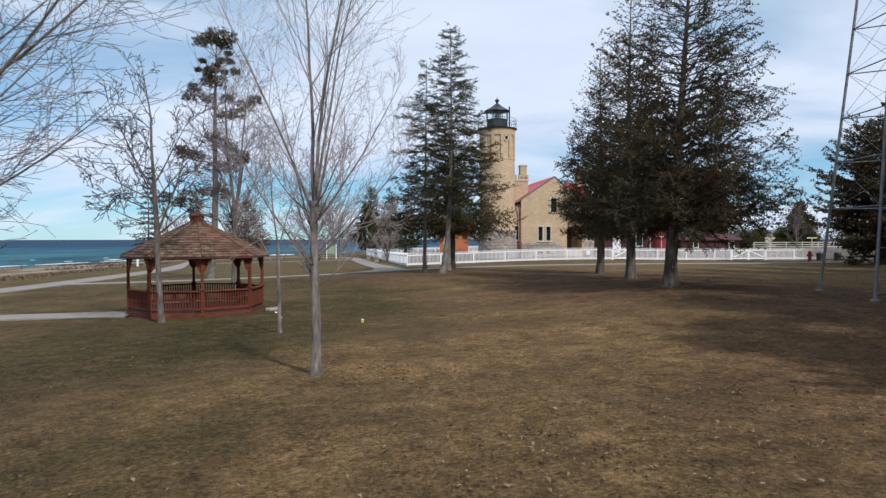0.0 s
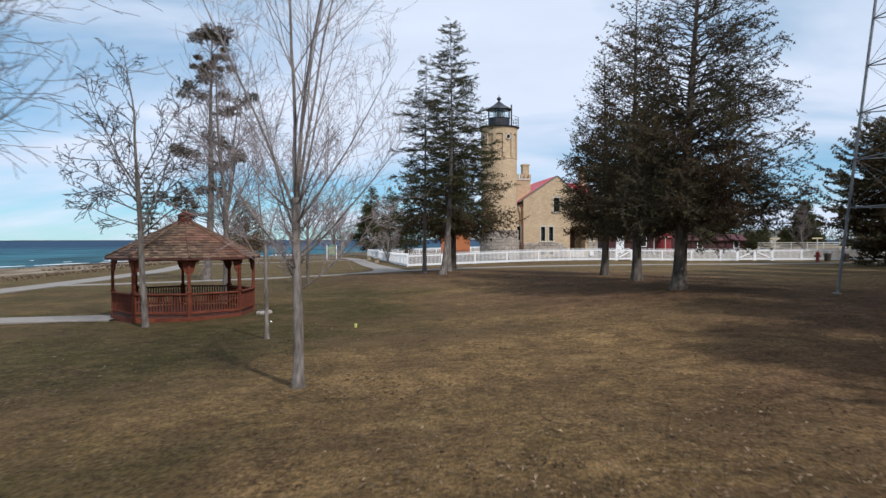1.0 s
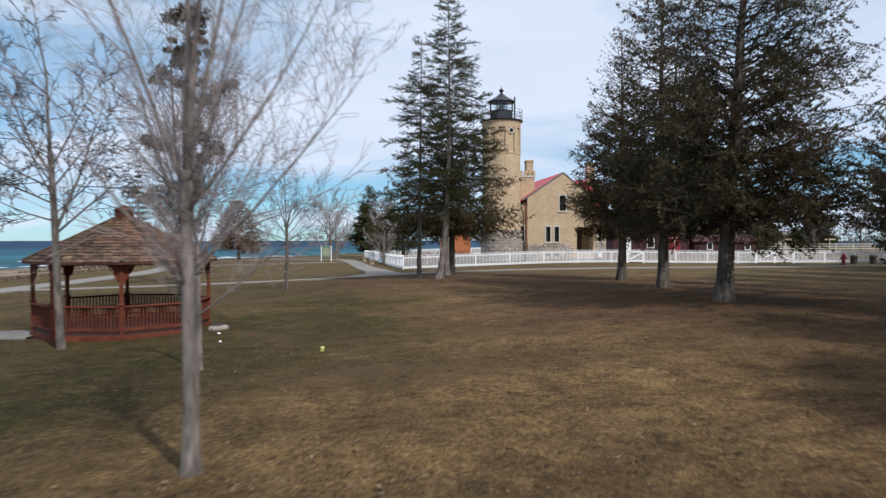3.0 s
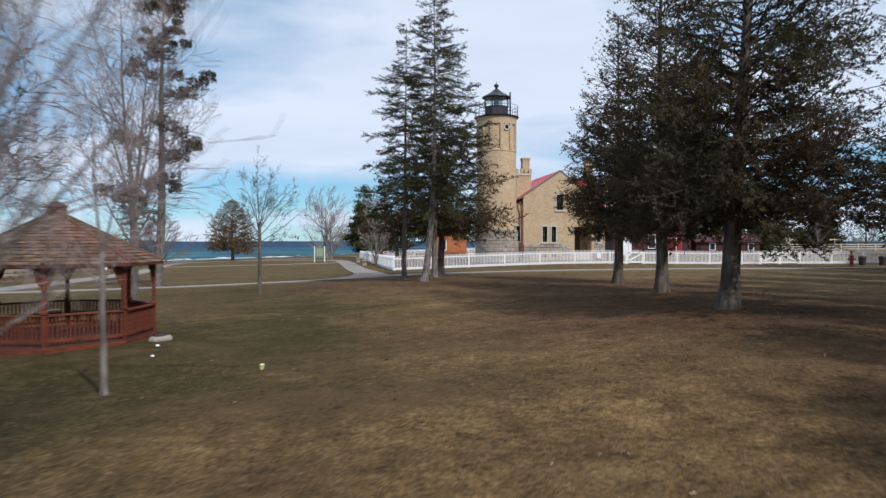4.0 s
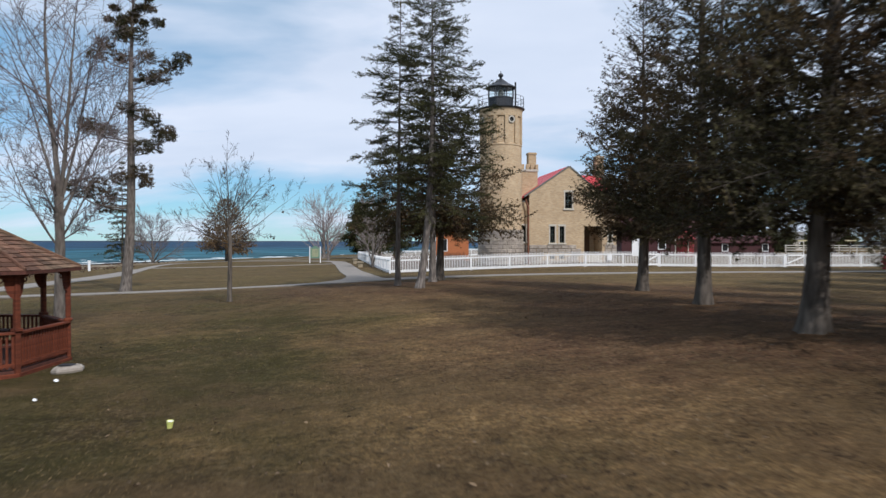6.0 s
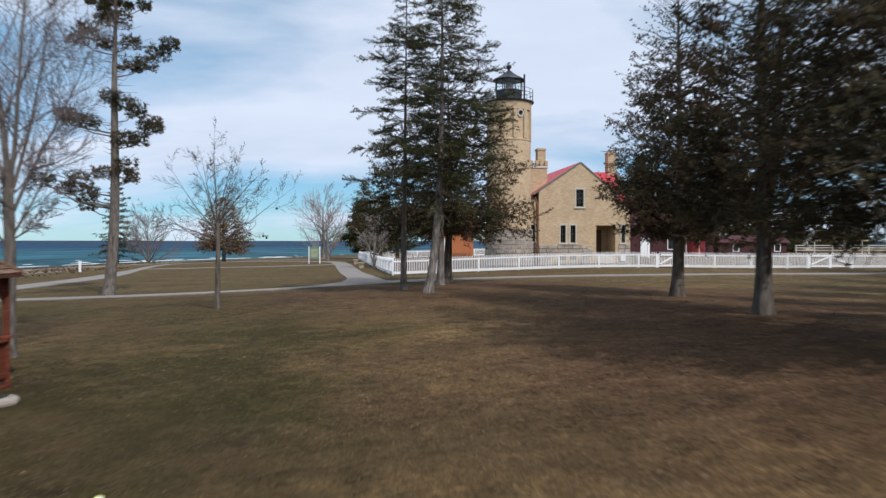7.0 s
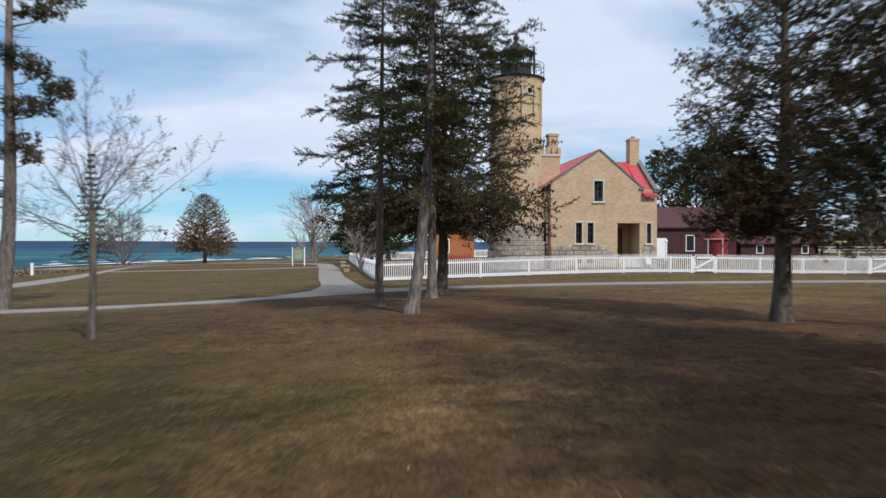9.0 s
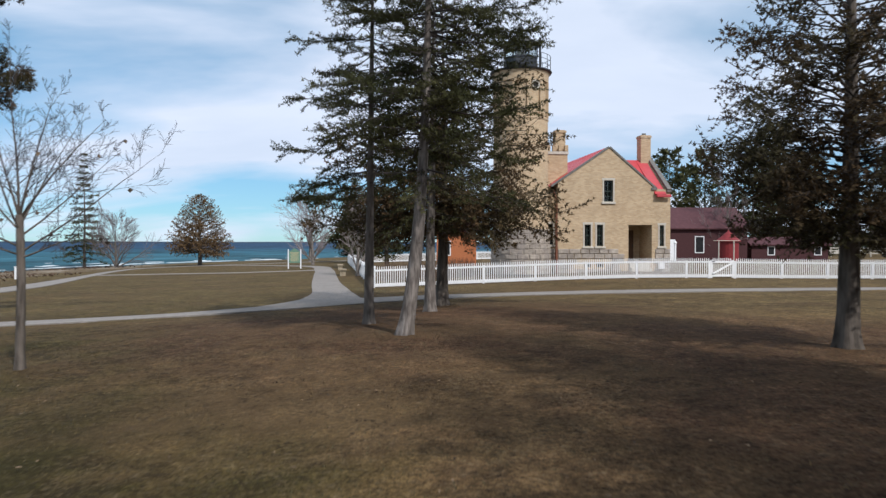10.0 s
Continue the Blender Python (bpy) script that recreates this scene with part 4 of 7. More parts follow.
def evergreen(x, y, height, trunk_r, reach, seed, label, clear, limbs, style, foliage, bark, axis=None, profile=None, boughs=(), dead=0, stems=(),
              name="cedar_tree", group="evergreen trees", wood=None, top_r=0.02, skew=0.0):
    """An evergreen seen from nearby: ribbed trunk, curved limbs, flat side branches and a spray of foliage at every twig."""
    rng, nr = random.Random(seed), np.random.default_rng(seed)
    st = style
    tree = thing(name, label, "tree", pose(x, y, ground(x, y)), group)
    trunk, boughwood, twigs, rows = Shape(), Shape(), Shape(), []
    axis = axis or (lambda h: Vector((0.05 * math.sin(h * 0.5 + seed), 0.05 * math.sin(h * 0.4), h)))
    foot = axis(0.0)
    at = lambda h: axis(h) - Vector((foot.x, foot.y, 0))
    n, ring = 16, 16
    zs = [-0.3, 0.0, 0.12, 0.3, 0.6, 1.0] + [1.0 + (height - 1.0) * k / n for k in range(1, n + 1)]
    rr = [trunk_r * q for q in (1.62, 1.45, 1.28, 1.15, 1.06, 1.0)] + [max(top_r, trunk_r * (1 - k / n) ** 1.1) for k in range(1, n + 1)]
    trunk.tube([at(max(z, 0)) + Vector((0, 0, min(z, 0))) for z in zs], rr, ring, False)
    for i, (px, py, pz) in enumerate(trunk.v[:8 * ring]):
        c = at(max(pz, 0))
        a = math.atan2(py - c.y, px - c.x)
        k = 1 + 0.17 * math.sin(5 * a + seed) * max(0.0, 1 - pz / 0.9) + 0.05 * math.sin(9 * a + 2 * seed + pz)
        trunk.v[i] = (c.x + (px - c.x) * k, c.y + (py - c.y) * k, pz)
    for h0, dx, dy, top in stems:
        path = [at(h0 + (top - h0) * q) + Vector((dx, dy, 0)) * (q ** 0.6) for q in (0, 0.12, 0.35, 0.65, 1)]
        trunk.tube(path, [trunk_r * 0.7, trunk_r * 0.62, trunk_r * 0.5, trunk_r * 0.3, 0.02], 10)
    total = limbs + dead + len(boughs)
    for k in range(total):
        bare = limbs <= k < limbs + dead
        f = (k + rng.random()) / limbs if k < limbs else rng.random() * 0.5
        f = f ** st["crowd"]
        h = clear + (height - clear) * f
        if st["whorl"]:
            h = clear + st["whorl"] * (round((h - clear) / st["whorl"]) + rng.uniform(-0.16, 0.16))
        phi = k * 2.39996 + rng.uniform(-0.5, 0.5)
        r = max(0.2, reach * profile(f) * rng.uniform(1 - st["ragged"], 1 + 0.4 * st["ragged"])) * (1 + skew * math.cos(phi))
        e0, sag = rng.uniform(*st["rise_low"]) * (1 - f) + rng.uniform(*st["rise_top"]) * f, st["sag"] * (1 - 0.6 * f)
        if bare:
            h, r = clear * rng.uniform(0.75, 1.0) + (height - clear) * f, r * rng.uniform(0.3, 0.7)
        if k >= limbs + dead:
            h, bearing, r, e0, sag = boughs[k - limbs - dead]
            f, phi = 0.15, math.radians(bearing)
        full = 0.3 if k >= limbs + dead else 0.0
        out = Vector((math.cos(phi), math.sin(phi), 0))
        side = Vector((-out.y, out.x, 0))
        bend = rng.uniform(-0.25, 0.25)
        p0 = at(h)
        def along(t):
            return p0 + out * r * t + side * r * bend * t * t + Vector((0, 0, r * (e0 * t - sag * t * t + st["up"] * t ** 3)))
        pts = [along(j / 6) + Vector((rng.uniform(-1, 1), rng.uniform(-1, 1), rng.uniform(-1, 1))) * st["wiggle"] * r * (j > 0) for j in range(7)]
        r0 = max(0.006, min(0.04, 0.008 * r + 0.005))
        boughwood.tube(pts, [r0 * (1 - 0.85 * j / 6) for j in range(7)], 5, False)
        # the crown is thickest low down and opens towards the top
        inner, thick = st["inner"] * min(1.0, 0.5 + 1.6 * f), st["fill"] * max(0.0, 1 - f / 0.35)
        m = max(3, int(r * (1 - inner) / st["step"]))
        for j in range(m):
            t = inner + (1 - inner) * (j + rng.random()) / m
            i = min(int(t * 6), 5)
            q = pts[i].lerp(pts[i + 1], t * 6 - i)
            ahead = (pts[i + 1] - pts[i]).normalized()
            sgn = 1 if (j + k) % 2 else -1
            sl = (st["side"] * r * max(0.0, 1.08 - t) ** 0.6 + st["tip"]) * rng.uniform(0.5, 1.2)
            sd = (ahead * rng.uniform(0.5, 1.0) + side * sgn * rng.uniform(0.5, 1.0) + Vector((0, 0, rng.uniform(*st["fall"])))).normalized()
            e = q + sd * sl
            keep = noise.noise((e.x * st["clump"] + seed * 3.7, e.y * st["clump"], e.z * st["clump"] * 1.2))
            if keep < st["holes"] - full - thick + st["thin"] * 1.7 * max(0.0, f - 0.32) + st["airy"] * t * (rng.random() - 0.25):
                continue
            if sl > 0.3 or bare:
                twigs.tube([q, e], [0.008, 0.003], 3, False)
            if bare:
                continue
            cross = sd.cross(Vector((0, 0, 1))).normalized()
            c = max(2, int(sl / st["pitch"]))
            for u in range(c):
                w = q + sd * sl * (u + 0.7) / c
                s2 = 1 if u % 2 else -1
                g = sd * 0.75 + cross * s2 * rng.uniform(0.3, 0.9) + Vector((0, 0, rng.uniform(*st["hang"])))
                off = cross * s2 * rng.uniform(0, 0.05) + Vector((0, 0, rng.uniform(-0.03, 0.03)))
                rows.append((w.x + off.x, w.y + off.y, w.z + off.z, g.x, g.y, g.z, rng.uniform(0.7, 1.2) * (1.0 if u < c - 1 else 1.25)))
        for j in range(3):
            # leader of the limb
            w = pts[6 - j]
            g = (pts[6] - pts[4]).normalized() + Vector((rng.uniform(-0.5, 0.5), rng.uniform(-0.5, 0.5), st["tip_up"]))
            if not bare:
                rows.append((w.x, w.y, w.z, g.x, g.y, g.z, 1.2))
    part("trunk", trunk, bark, tree, smooth=True)
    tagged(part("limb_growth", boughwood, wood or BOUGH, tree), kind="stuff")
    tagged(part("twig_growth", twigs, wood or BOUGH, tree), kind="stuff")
    me = spray_mesh(nr, rows, st["blades"], st["fan"], st["length"], st["width"], "crown")
    me.materials.append(foliage)
    part("crown", me, None, tree)
    return tree


ovate = lambda f: min(1.0, 0.66 + 2.4 * f) * (1 - f) ** 0.62 + 0.03
peaked = lambda f: min(1.0, 0.70 + 2.4 * f) * (1 - f) ** 0.82 + 0.03
slim = lambda f: min(1.0, 0.55 + f * 2.0) * (1 - f) ** 0.75 + 0.05
broad = lambda f: min(1.0, 0.62 + f * 2.2) * (1 - max(0, f - 0.12)) ** 0.62
# white cedar: ascending limbs with upturned tips, hanging fans of scale leaves
FAN = dict(fill=0.18, crowd=1.10, ragged=0.18, rise_low=(0.0, 0.50), rise_top=(0.25, 0.95), sag=0.50, up=0.33, wiggle=0.05, whorl=0.0, inner=0.33, step=0.052, side=0.20, tip=0.28, fall=(-1.1, 0.9),
           clump=1.5, holes=-0.14, thin=0.42, airy=0.12, pitch=0.040, hang=(-0.8, 0.5), tip_up=0.5, blades=4, fan=0.85, length=0.050, width=0.55)
# white spruce: level limbs in whorls that dip and sweep up, dense pads of short needled shoots
PAD = dict(fill=-0.05, crowd=0.95, ragged=0.50, rise_low=(-0.40, 0.05), rise_top=(-0.1, 0.35), sag=0.22, up=0.16, wiggle=0.035, whorl=0.42, inner=0.18, step=0.050, side=0.19, tip=0.31, fall=(-0.5, 0.45),
           clump=1.35, holes=-0.02, thin=0.0, airy=0.05, pitch=0.024, hang=(-0.5, 0.6), tip_up=0.15, blades=4, fan=0.8, length=0.058, width=0.32)
column = lambda f: min(1.0, 0.7 + f * 1.2) * (1 - f ** 2.6) ** 0.9 * (1 - 0.25 * f) + 0.05

# the three cedars over the lawn
evergreen(7.64, 23.2, 13.2, 0.205, 3.45, 3, "large dark cedar with a thick grey trunk on the lawn", 1.85, 275, {**FAN, "inner": 0.22, "holes": -0.17, "thin": 0.74, "step": 0.057, "pitch": 0.047, "tip": 0.33, "sag": 0.36, "up": 0.16, "rise_top": (0.2, 0.8), "ragged": 0.14}, CEDAR, BARK_DARK,
          axis=lambda h: Vector((0.068 * h, 0.01 * h, h)), profile=lambda f: min(1.0, 0.80 + 1.6 * f) * (1 - f ** 1.5) ** 0.9 + 0.03, skew=0.06, boughs=((2.5, 250, 2.6, 0.1, 0.2), (2.4, 300, 2.8, 0.12, 0.2), (2.7, 200, 2.6, 0.1, 0.2), (2.3, 350, 3.2, 0.1, 0.18), (2.3, 15, 3.3, 0.12, 0.18), (2.4, 325, 3.2, 0.12, 0.2), (3.3, 5, 4.0, 0.1, 0.25), (3.0, 340, 3.7, 0.1, 0.25)))
evergreen(8.13, 29.8, 12.9, 0.185, 3.2, 7, "tall dark cedar with a forked trunk and ragged top", 2.0, 260, {**FAN, "sag": 0.40, "length": 0.062, "step": 0.064, "pitch": 0.050, "holes": -0.2, "thin": 0.68}, CEDAR, BARK_DARK,
          profile=peaked, stems=((2.3, 0.55, -0.2, 9.5),), boughs=((9.4, 185, 1.6, 0.25, 0.1),))
evergreen(8.42, 36.85, 11.6, 0.19, 2.8, 12, "dark cedar with low drooping boughs", 2.0, 290, {**FAN, "holes": -0.12, "thin": 0.95, "up": 0.30, "pitch": 0.042}, CEDAR, BARK_DARK,
          profile=ovate, boughs=((3.6, 205, 2.8, 0.35, 0.3), (4.6, 190, 2.6, 0.5, 0.25), (3.0, 222, 2.9, 0.2, 0.3), (2.9, 180, 2.5, 0.2, 0.3), (3.1, 200, 2.6, 0.2, 0.3)))
# a looser, larger-leaved crown for trees that stand farther off
cone = lambda f: min(1.0, 1.08 * (1 - f) ** 0.8)
AIRY = dict(profile=cone, holes=-0.17, fall=(-1.1, 0.75), rise=(-0.05, 0.7), droop=0.30, upturn=0.22, spread=0.095, ragged=0.3, twigs=6.0, aspect=0.42, thin_top=0.75, crowd=1.25, flat_low=True)
# unseen evergreens added at the side of the lawn, whose shade falls across it
for k, (x, y, hgt) in enumerate(((12.8, 4.2, 12.0), (15.0, 8.6, 13.0), (16.8, 12.5, 14.0), (18.2, 18.0, 15.0), (19.9, 23.3, 15.5), (23.0, 27.5, 15.5), (25.8, 31.5, 15.5), (29.2, 36.0, 15.0), (33.5, 41.0, 14.0))):
    conifer(x, y, hgt, 0.22, 3.7, 50 + k, "unseen dark cedar added at the side of the lawn for shade", 1.4, n_limbs=80, per=3, size=0.44, **{**AIRY, "twigs": 4.0, "spread": 0.22, "thin_top": 0.1, "holes": -0.55, "profile": broad})
# the clump before the fence
evergreen(-1.2, 41.2, 12.6, 0.118, 1.75, 21, "slender spruce with a thin straight trunk and sparse boughs", 3.9, 120, PAD, SPRUCE, BARK, axis=lambda h: Vector((0.012 * h, 0, h)), profile=column, dead=22,
          boughs=((3.6, 178, 2.0, -0.3, 0.1), (3.3, 200, 1.8, -0.15, 0.1), (3.9, 160, 1.9, -0.2, 0.15), (6.0, 188, 2.1, -0.25, 0.1), (7.3, 176, 2.0, -0.05, 0.15), (9.2, 182, 1.9, 0.1, 0.15), (10.0, 170, 1.7, 0.15, 0.2), (5.0, 176, 2.2, -0.45, 0.0)), name="spruce_tree", wood=TWIG_DARK)
evergreen(-0.1, 38.8, 14.0, 0.148, 2.45, 22, "tall spruce with a leaning pale grey trunk", 3.7, 170, {**PAD, "holes": -0.10, "blades": 4, "pitch": 0.027, "width": 0.32}, SPRUCE, BARK_PALE, axis=lambda h: Vector((0.80 * (1 - math.exp(-h / 4.2)) - 0.022 * h, 0.02 * h, h)), profile=lambda f: min(1.0, 0.75 + f) * (1 - f) ** 0.62 + 0.05, dead=24,
          boughs=((5.6, 5, 2.7, -0.05, 0.1), (6.4, 345, 2.5, 0.0, 0.15), (4.9, 340, 2.5, -0.1, 0.1), (7.1, 2, 2.5, 0.05, 0.15), (4.4, 195, 2.3, -0.1, 0.1), (5.2, 230, 2.3, -0.05, 0.1), (8.0, 355, 2.3, 0.1, 0.2), (9.2, 182, 2.0, 0.05, 0.2), (6.8, 10, 2.5, 0.0, 0.15), (8.9, 350, 2.0, 0.1, 0.2), (4.2, 300, 2.2, -0.1, 0.1)), name="spruce_tree", wood=TWIG_DARK)
evergreen(0.25, 44.9, 10.8, 0.16, 2.4, 23, "spruce with a pale trunk inside the clump", 2.6, 110, {**PAD, "length": 0.07, "step": 0.066, "pitch": 0.04, "blades": 4}, SPRUCE, BARK_PALE, profile=slim, dead=20, name="spruce_tree", wood=TWIG_DARK)
evergreen(0.55, 48.0, 11.0, 0.20, 4.7, 24, "broad dark cedar with a black trunk", 2.5, 190, {**FAN, "fill": 0.40, "holes": -0.08, "thin": 0.75, "rise_low": (-0.05, 0.4), "length": 0.085, "step": 0.080, "pitch": 0.070, "crowd": 1.3, "blades": 3, "clump": 1.1}, OLIVE, BARK_DARK, profile=ovate,
          boughs=((3.2, 180, 5.0, 0.1, 0.45), (3.0, 195, 4.7, 0.05, 0.4), (3.5, 170, 4.8, 0.15, 0.45), (3.0, 0, 4.4, 0.05, 0.45), (3.4, 345, 4.6, 0.1, 0.45)))
# beyond the fence
for x, y, hgt in ((66.0, 150.0, 4.2), (71.5, 155.0, 5.0), (63.0, 140.0, 3.6), (74.0, 150.0, 4.5)):
    conifer(x, y, hgt, 0.12, 2.2, int(x), "rounded dark shrub before the distant house", 0.2, SPRUCE, n_limbs=60, per=6, size=0.34, spread=0.3, profile=broad, name="shrub", group="distant shrubs")
conifer(-4.5, 80.0, 7.0, 0.2, 2.6, 31, "sparse dark evergreen behind the white fence", 1.2, SPRUCE, n_limbs=60, per=6, size=0.26, profile=slim, spread=0.2, name="spruce_tree")
conifer(-7.5, 93.0, 9.5, 0.2, 2.8, 32, "sparse dark evergreen behind the white fence", 1.2, SPRUCE, n_limbs=65, per=6, size=0.28, profile=slim, spread=0.22, name="spruce_tree")
conifer(-12.8, 117.0, 11.5, 0.2, 3.6, 33, "pointed spruce near the lake end of the fence", 0.9, SPRUCE, n_limbs=120, per=7, size=0.32, profile=slim, spread=0.25, name="spruce_tree")
evergreen(-34.8, 119.4, 9.7, 0.26, 4.7, 34, "rust-tinged conical cedar near the water", 1.75, 260, {**FAN, "ragged": 0.10, "rise_low": (-0.2, 0.25), "sag": 0.3, "holes": -0.8, "thin": 0.1, "airy": 0.1, "wiggle": 0.02, "clump": 0.6, "blades": 3, "inner": 0.45, "step": 0.15, "pitch": 0.12, "length": 0.13, "width": 0.6}, RUSTY, BARK_DARK,
          profile=lambda f: min(1.0, 0.90 + f * 1.5) * (1 - f) ** 0.66)
evergreen(-54.3, 125.0, 17.2, 0.2, 3.9, 35, "thin spruce standing at the water's edge", 1.6, 170, {**PAD, "rise_low": (-0.35, 0.0), "length": 0.22, "step": 0.20, "pitch": 0.15, "width": 0.42, "holes": -0.35, "whorl": 0.9, "clump": 0.5, "blades": 3}, SPRUCE, BARK, profile=lambda f: min(1.0, 0.8 + 2 * f) * (1 - f) ** 1.15 + 0.02, name="spruce_tree")
# layered pines beyond the mast and the road
LAYERS = {**PAD, "crowd": 1.0, "ragged": 0.45, "rise_low": (-0.1, 0.2), "rise_top": (0.2, 0.6), "sag": 0.2, "up": 0.2, "inner": 0.3, "fall": (-0.15, 0.25), "holes": -0.2, "clump": 0.5, "tip": 0.4, "side": 0.3, "whorl": 0.8}
evergreen(33.2, 52.0, 10.7, 0.36, 4.7, 41, "dense dark pine with level boughs beyond the steel mast", 0.7, 210, {**LAYERS, "length": 0.18, "step": 0.16, "pitch": 0.115, "blades": 3, "width": 0.5, "holes": -0.9, "inner": 0.1, "whorl": 0.55}, CEDAR, BARK_DARK, profile=lambda f: min(1.0, 0.75 + f) * (1 - f ** 2.4) ** 0.7 + 0.05, name="pine_tree")
evergreen(41.0, 60.0, 13.0, 0.3, 5.0, 42, "tall dark pine near the road", 1.0, 130, {**LAYERS, "length": 0.22, "step": 0.2, "pitch": 0.14, "blades": 3, "holes": -0.55, "inner": 0.1}, CEDAR, BARK_DARK, profile=slim, name="pine_tree")
for k, (x, y, hgt) in enumerate(((30.5, 118.0, 14.2), (36.5, 121.0, 14.6), (42.5, 119.0, 13.4), (48.0, 123.0, 12.5))):
    evergreen(x, y, hgt, 0.25, 4.4, 43 + k, "dark evergreen in the row beyond the lighthouse", 0.9, 130, {**FAN, "length": 0.40, "step": 0.30, "pitch": 0.24, "holes": -0.9, "thin": 0.2, "clump": 0.4, "tip": 0.5, "blades": 3}, SPRUCE, BARK_DARK, profile=broad, name="spruce_tree")
conifer(68.5, 132.0, 9.0, 0.25, 4.2, 45, "round dark evergreen far beyond the fence", 0.8, SPRUCE, n_limbs=110, per=7, size=0.4, spread=0.3, profile=slim, name="spruce_tree")


def far_woods():
    """A low twiggy belt of bare woods along the land beyond the fence."""
    nr = np.random.default_rng(77)
    n = 2600
    x = nr.uniform(52, 420, n)
    y = 196 + 0.12 * (x - 52) + nr.uniform(0, 14, n)
    top = 4.2 + 2.4 * np.sin(x * 0.09) * np.sin(x * 0.031 + 1) + 1.6 * np.sin(x * 0.37)
    z = 0.6 + nr.random(n) ** 0.8 * np.maximum(1.5, top)
    zero = np.zeros(n)
    me = leaf_cloud(nr, np.stack([x, y, z, zero, zero], 1), 9, 0.7, 1.1, "far_woods", -0.6, 0.16)
    me.materials.append(WOODS)
    tagged(new("far_woods", me), "low grey-brown belt of bare woods in the distance", "woods", kind="stuff")


far_woods()


def scots_pine(x, y, seed):
    """Tall bare-stemmed pine with foliage in separate tufts."""
    rng, nr = random.Random(seed), np.random.default_rng(seed)
    z0 = ground(x, y)
    tree = thing("pine_tree", "tall pine with a bare grey trunk and separate tufts of needles", "tree", pose(x, y, z0), "evergreen trees")
    wood = Shape()
    H = 16.5
    ax = lambda h: Vector((0.12 * math.sin(h * 0.3) + 0.035 * h, 0.1 * math.sin(h * 0.5), h))
    zs = [-0.2, 0, 0.2, 0.6] + [0.6 + (H - 0.6) * k / 12 for k in range(1, 13)]
    wood.tube([ax(max(z, 0)) + Vector((0, 0, min(0, z))) for z in zs], [0.42, 0.36, 0.31, 0.27] + [max(0.03, 0.27 * (1 - k / 12) ** 0.75) for k in range(1, 13)], 10)
    spots = []

    def tuft(c, r, amount):
        for _ in range(amount):
            a, e = rng.uniform(0, 2 * math.pi), rng.uniform(-0.5, 1.0)
            q = r * rng.random() ** 0.5
            spots.append((c.x + q * math.cos(a), c.y + q * math.sin(a), c.z + 0.8 * r * e, math.cos(a) * 0.7, math.sin(a) * 0.7))
    # sideways reach, height, radius of each tuft
    tufts = [(-3.3, 5.5, 0.42), (-2.7, 5.2, 0.40), (-2.0, 5.6, 0.5), (-1.4, 5.0, 0.38), (-1.5, 4.4, 0.36), (-0.5, 5.9, 0.35), (0.55, 6.2, 0.45), (0.7, 5.7, 0.3),
             (-2.2, 8.7, 0.38), (-1.7, 8.4, 0.42), (-1.0, 8.3, 0.38), (0.5, 7.5, 0.48), (1.0, 7.6, 0.42), (1.5, 8.3, 0.48), (1.9, 8.1, 0.36), (1.1, 8.9, 0.42), (0.4, 9.2, 0.52), (-0.1, 9.5, 0.4),
             (2.0, 11.8, 0.5), (2.75, 12.1, 0.36), (1.5, 11.2, 0.4), (0.6, 11.2, 0.4), (0.85, 12.2, 0.36), (-1.5, 13.0, 0.36), (-1.5, 12.3, 0.4), (-0.7, 12.3, 0.42), (0.25, 13.3, 0.5), (-0.6, 13.4, 0.3)]
    crown_top = [(1.0 * math.cos(k * 1.05), 16.3 - 0.25 * (k % 2), 0.42) for k in range(6)] + [(0.0, 16.6, 0.55)]
    upper = [(rng.uniform(-1.3, 1.3), rng.uniform(13.6, 15.3), rng.uniform(0.14, 0.26)) for _ in range(14)]
    for dx, h, tr in tufts + crown_top + upper:
        dy = rng.uniform(-0.6, 0.6) * min(1.0, 0.3 + abs(dx) * 0.5)
        hang = min(H - 0.6, h - 0.30 * abs(dx) - 0.15) if h < 15.9 else H - 1.3
        p0 = ax(hang)
        c = Vector((ax(min(h, H)).x + dx, ax(min(h, H)).y + dy, h))
        mid = p0.lerp(c, 0.55) + Vector((0, 0, -0.12 * abs(dx) + rng.uniform(-0.05, 0.05)))
        r0 = 0.018 + 0.014 * abs(dx)
        wood.tube([p0, p0.lerp(mid, 0.5), mid, c], [r0, r0 * 0.85, r0 * 0.65, 0.01], 5)
        tuft(c, tr * 1.25, int(45 + 230 * tr * tr))
        for k in range(5):
            a = rng.uniform(0, 2 * math.pi)
            e = c + Vector((math.cos(a) * tr, math.sin(a) * tr, rng.uniform(-0.4, 0.5) * tr))
            wood.tube([mid.lerp(c, rng.uniform(0.2, 0.9)), e], [0.012, 0.005], 3)
    for k in range(80):
        h = rng.uniform(5.0, 15.8)
        a = rng.uniform(0, 2 * math.pi)
        out = Vector((math.cos(a), math.sin(a), 0))
        r = rng.uniform(0.5, 1.7) * (1.1 if h > 12 else 0.7)
        p0 = ax(h)
        wood.tube([p0, p0 + out * r * 0.5 + Vector((0, 0, 0.0)), p0 + out * r + Vector((0, 0, rng.uniform(-0.1, 0.5)))], [0.022, 0.014, 0.005], 3)
    part("trunk", wood, BARK, tree, smooth=True)
    rows = [(a + nr.normal(0, 0.05), b + nr.normal(0, 0.05), c + nr.normal(0, 0.04), d * 0.6 + nr.normal(0, 0.6), e * 0.6 + nr.normal(0, 0.6), nr.normal(0.35, 0.5), 1.0) for a, b, c, d, e in spots for _ in range(5)]
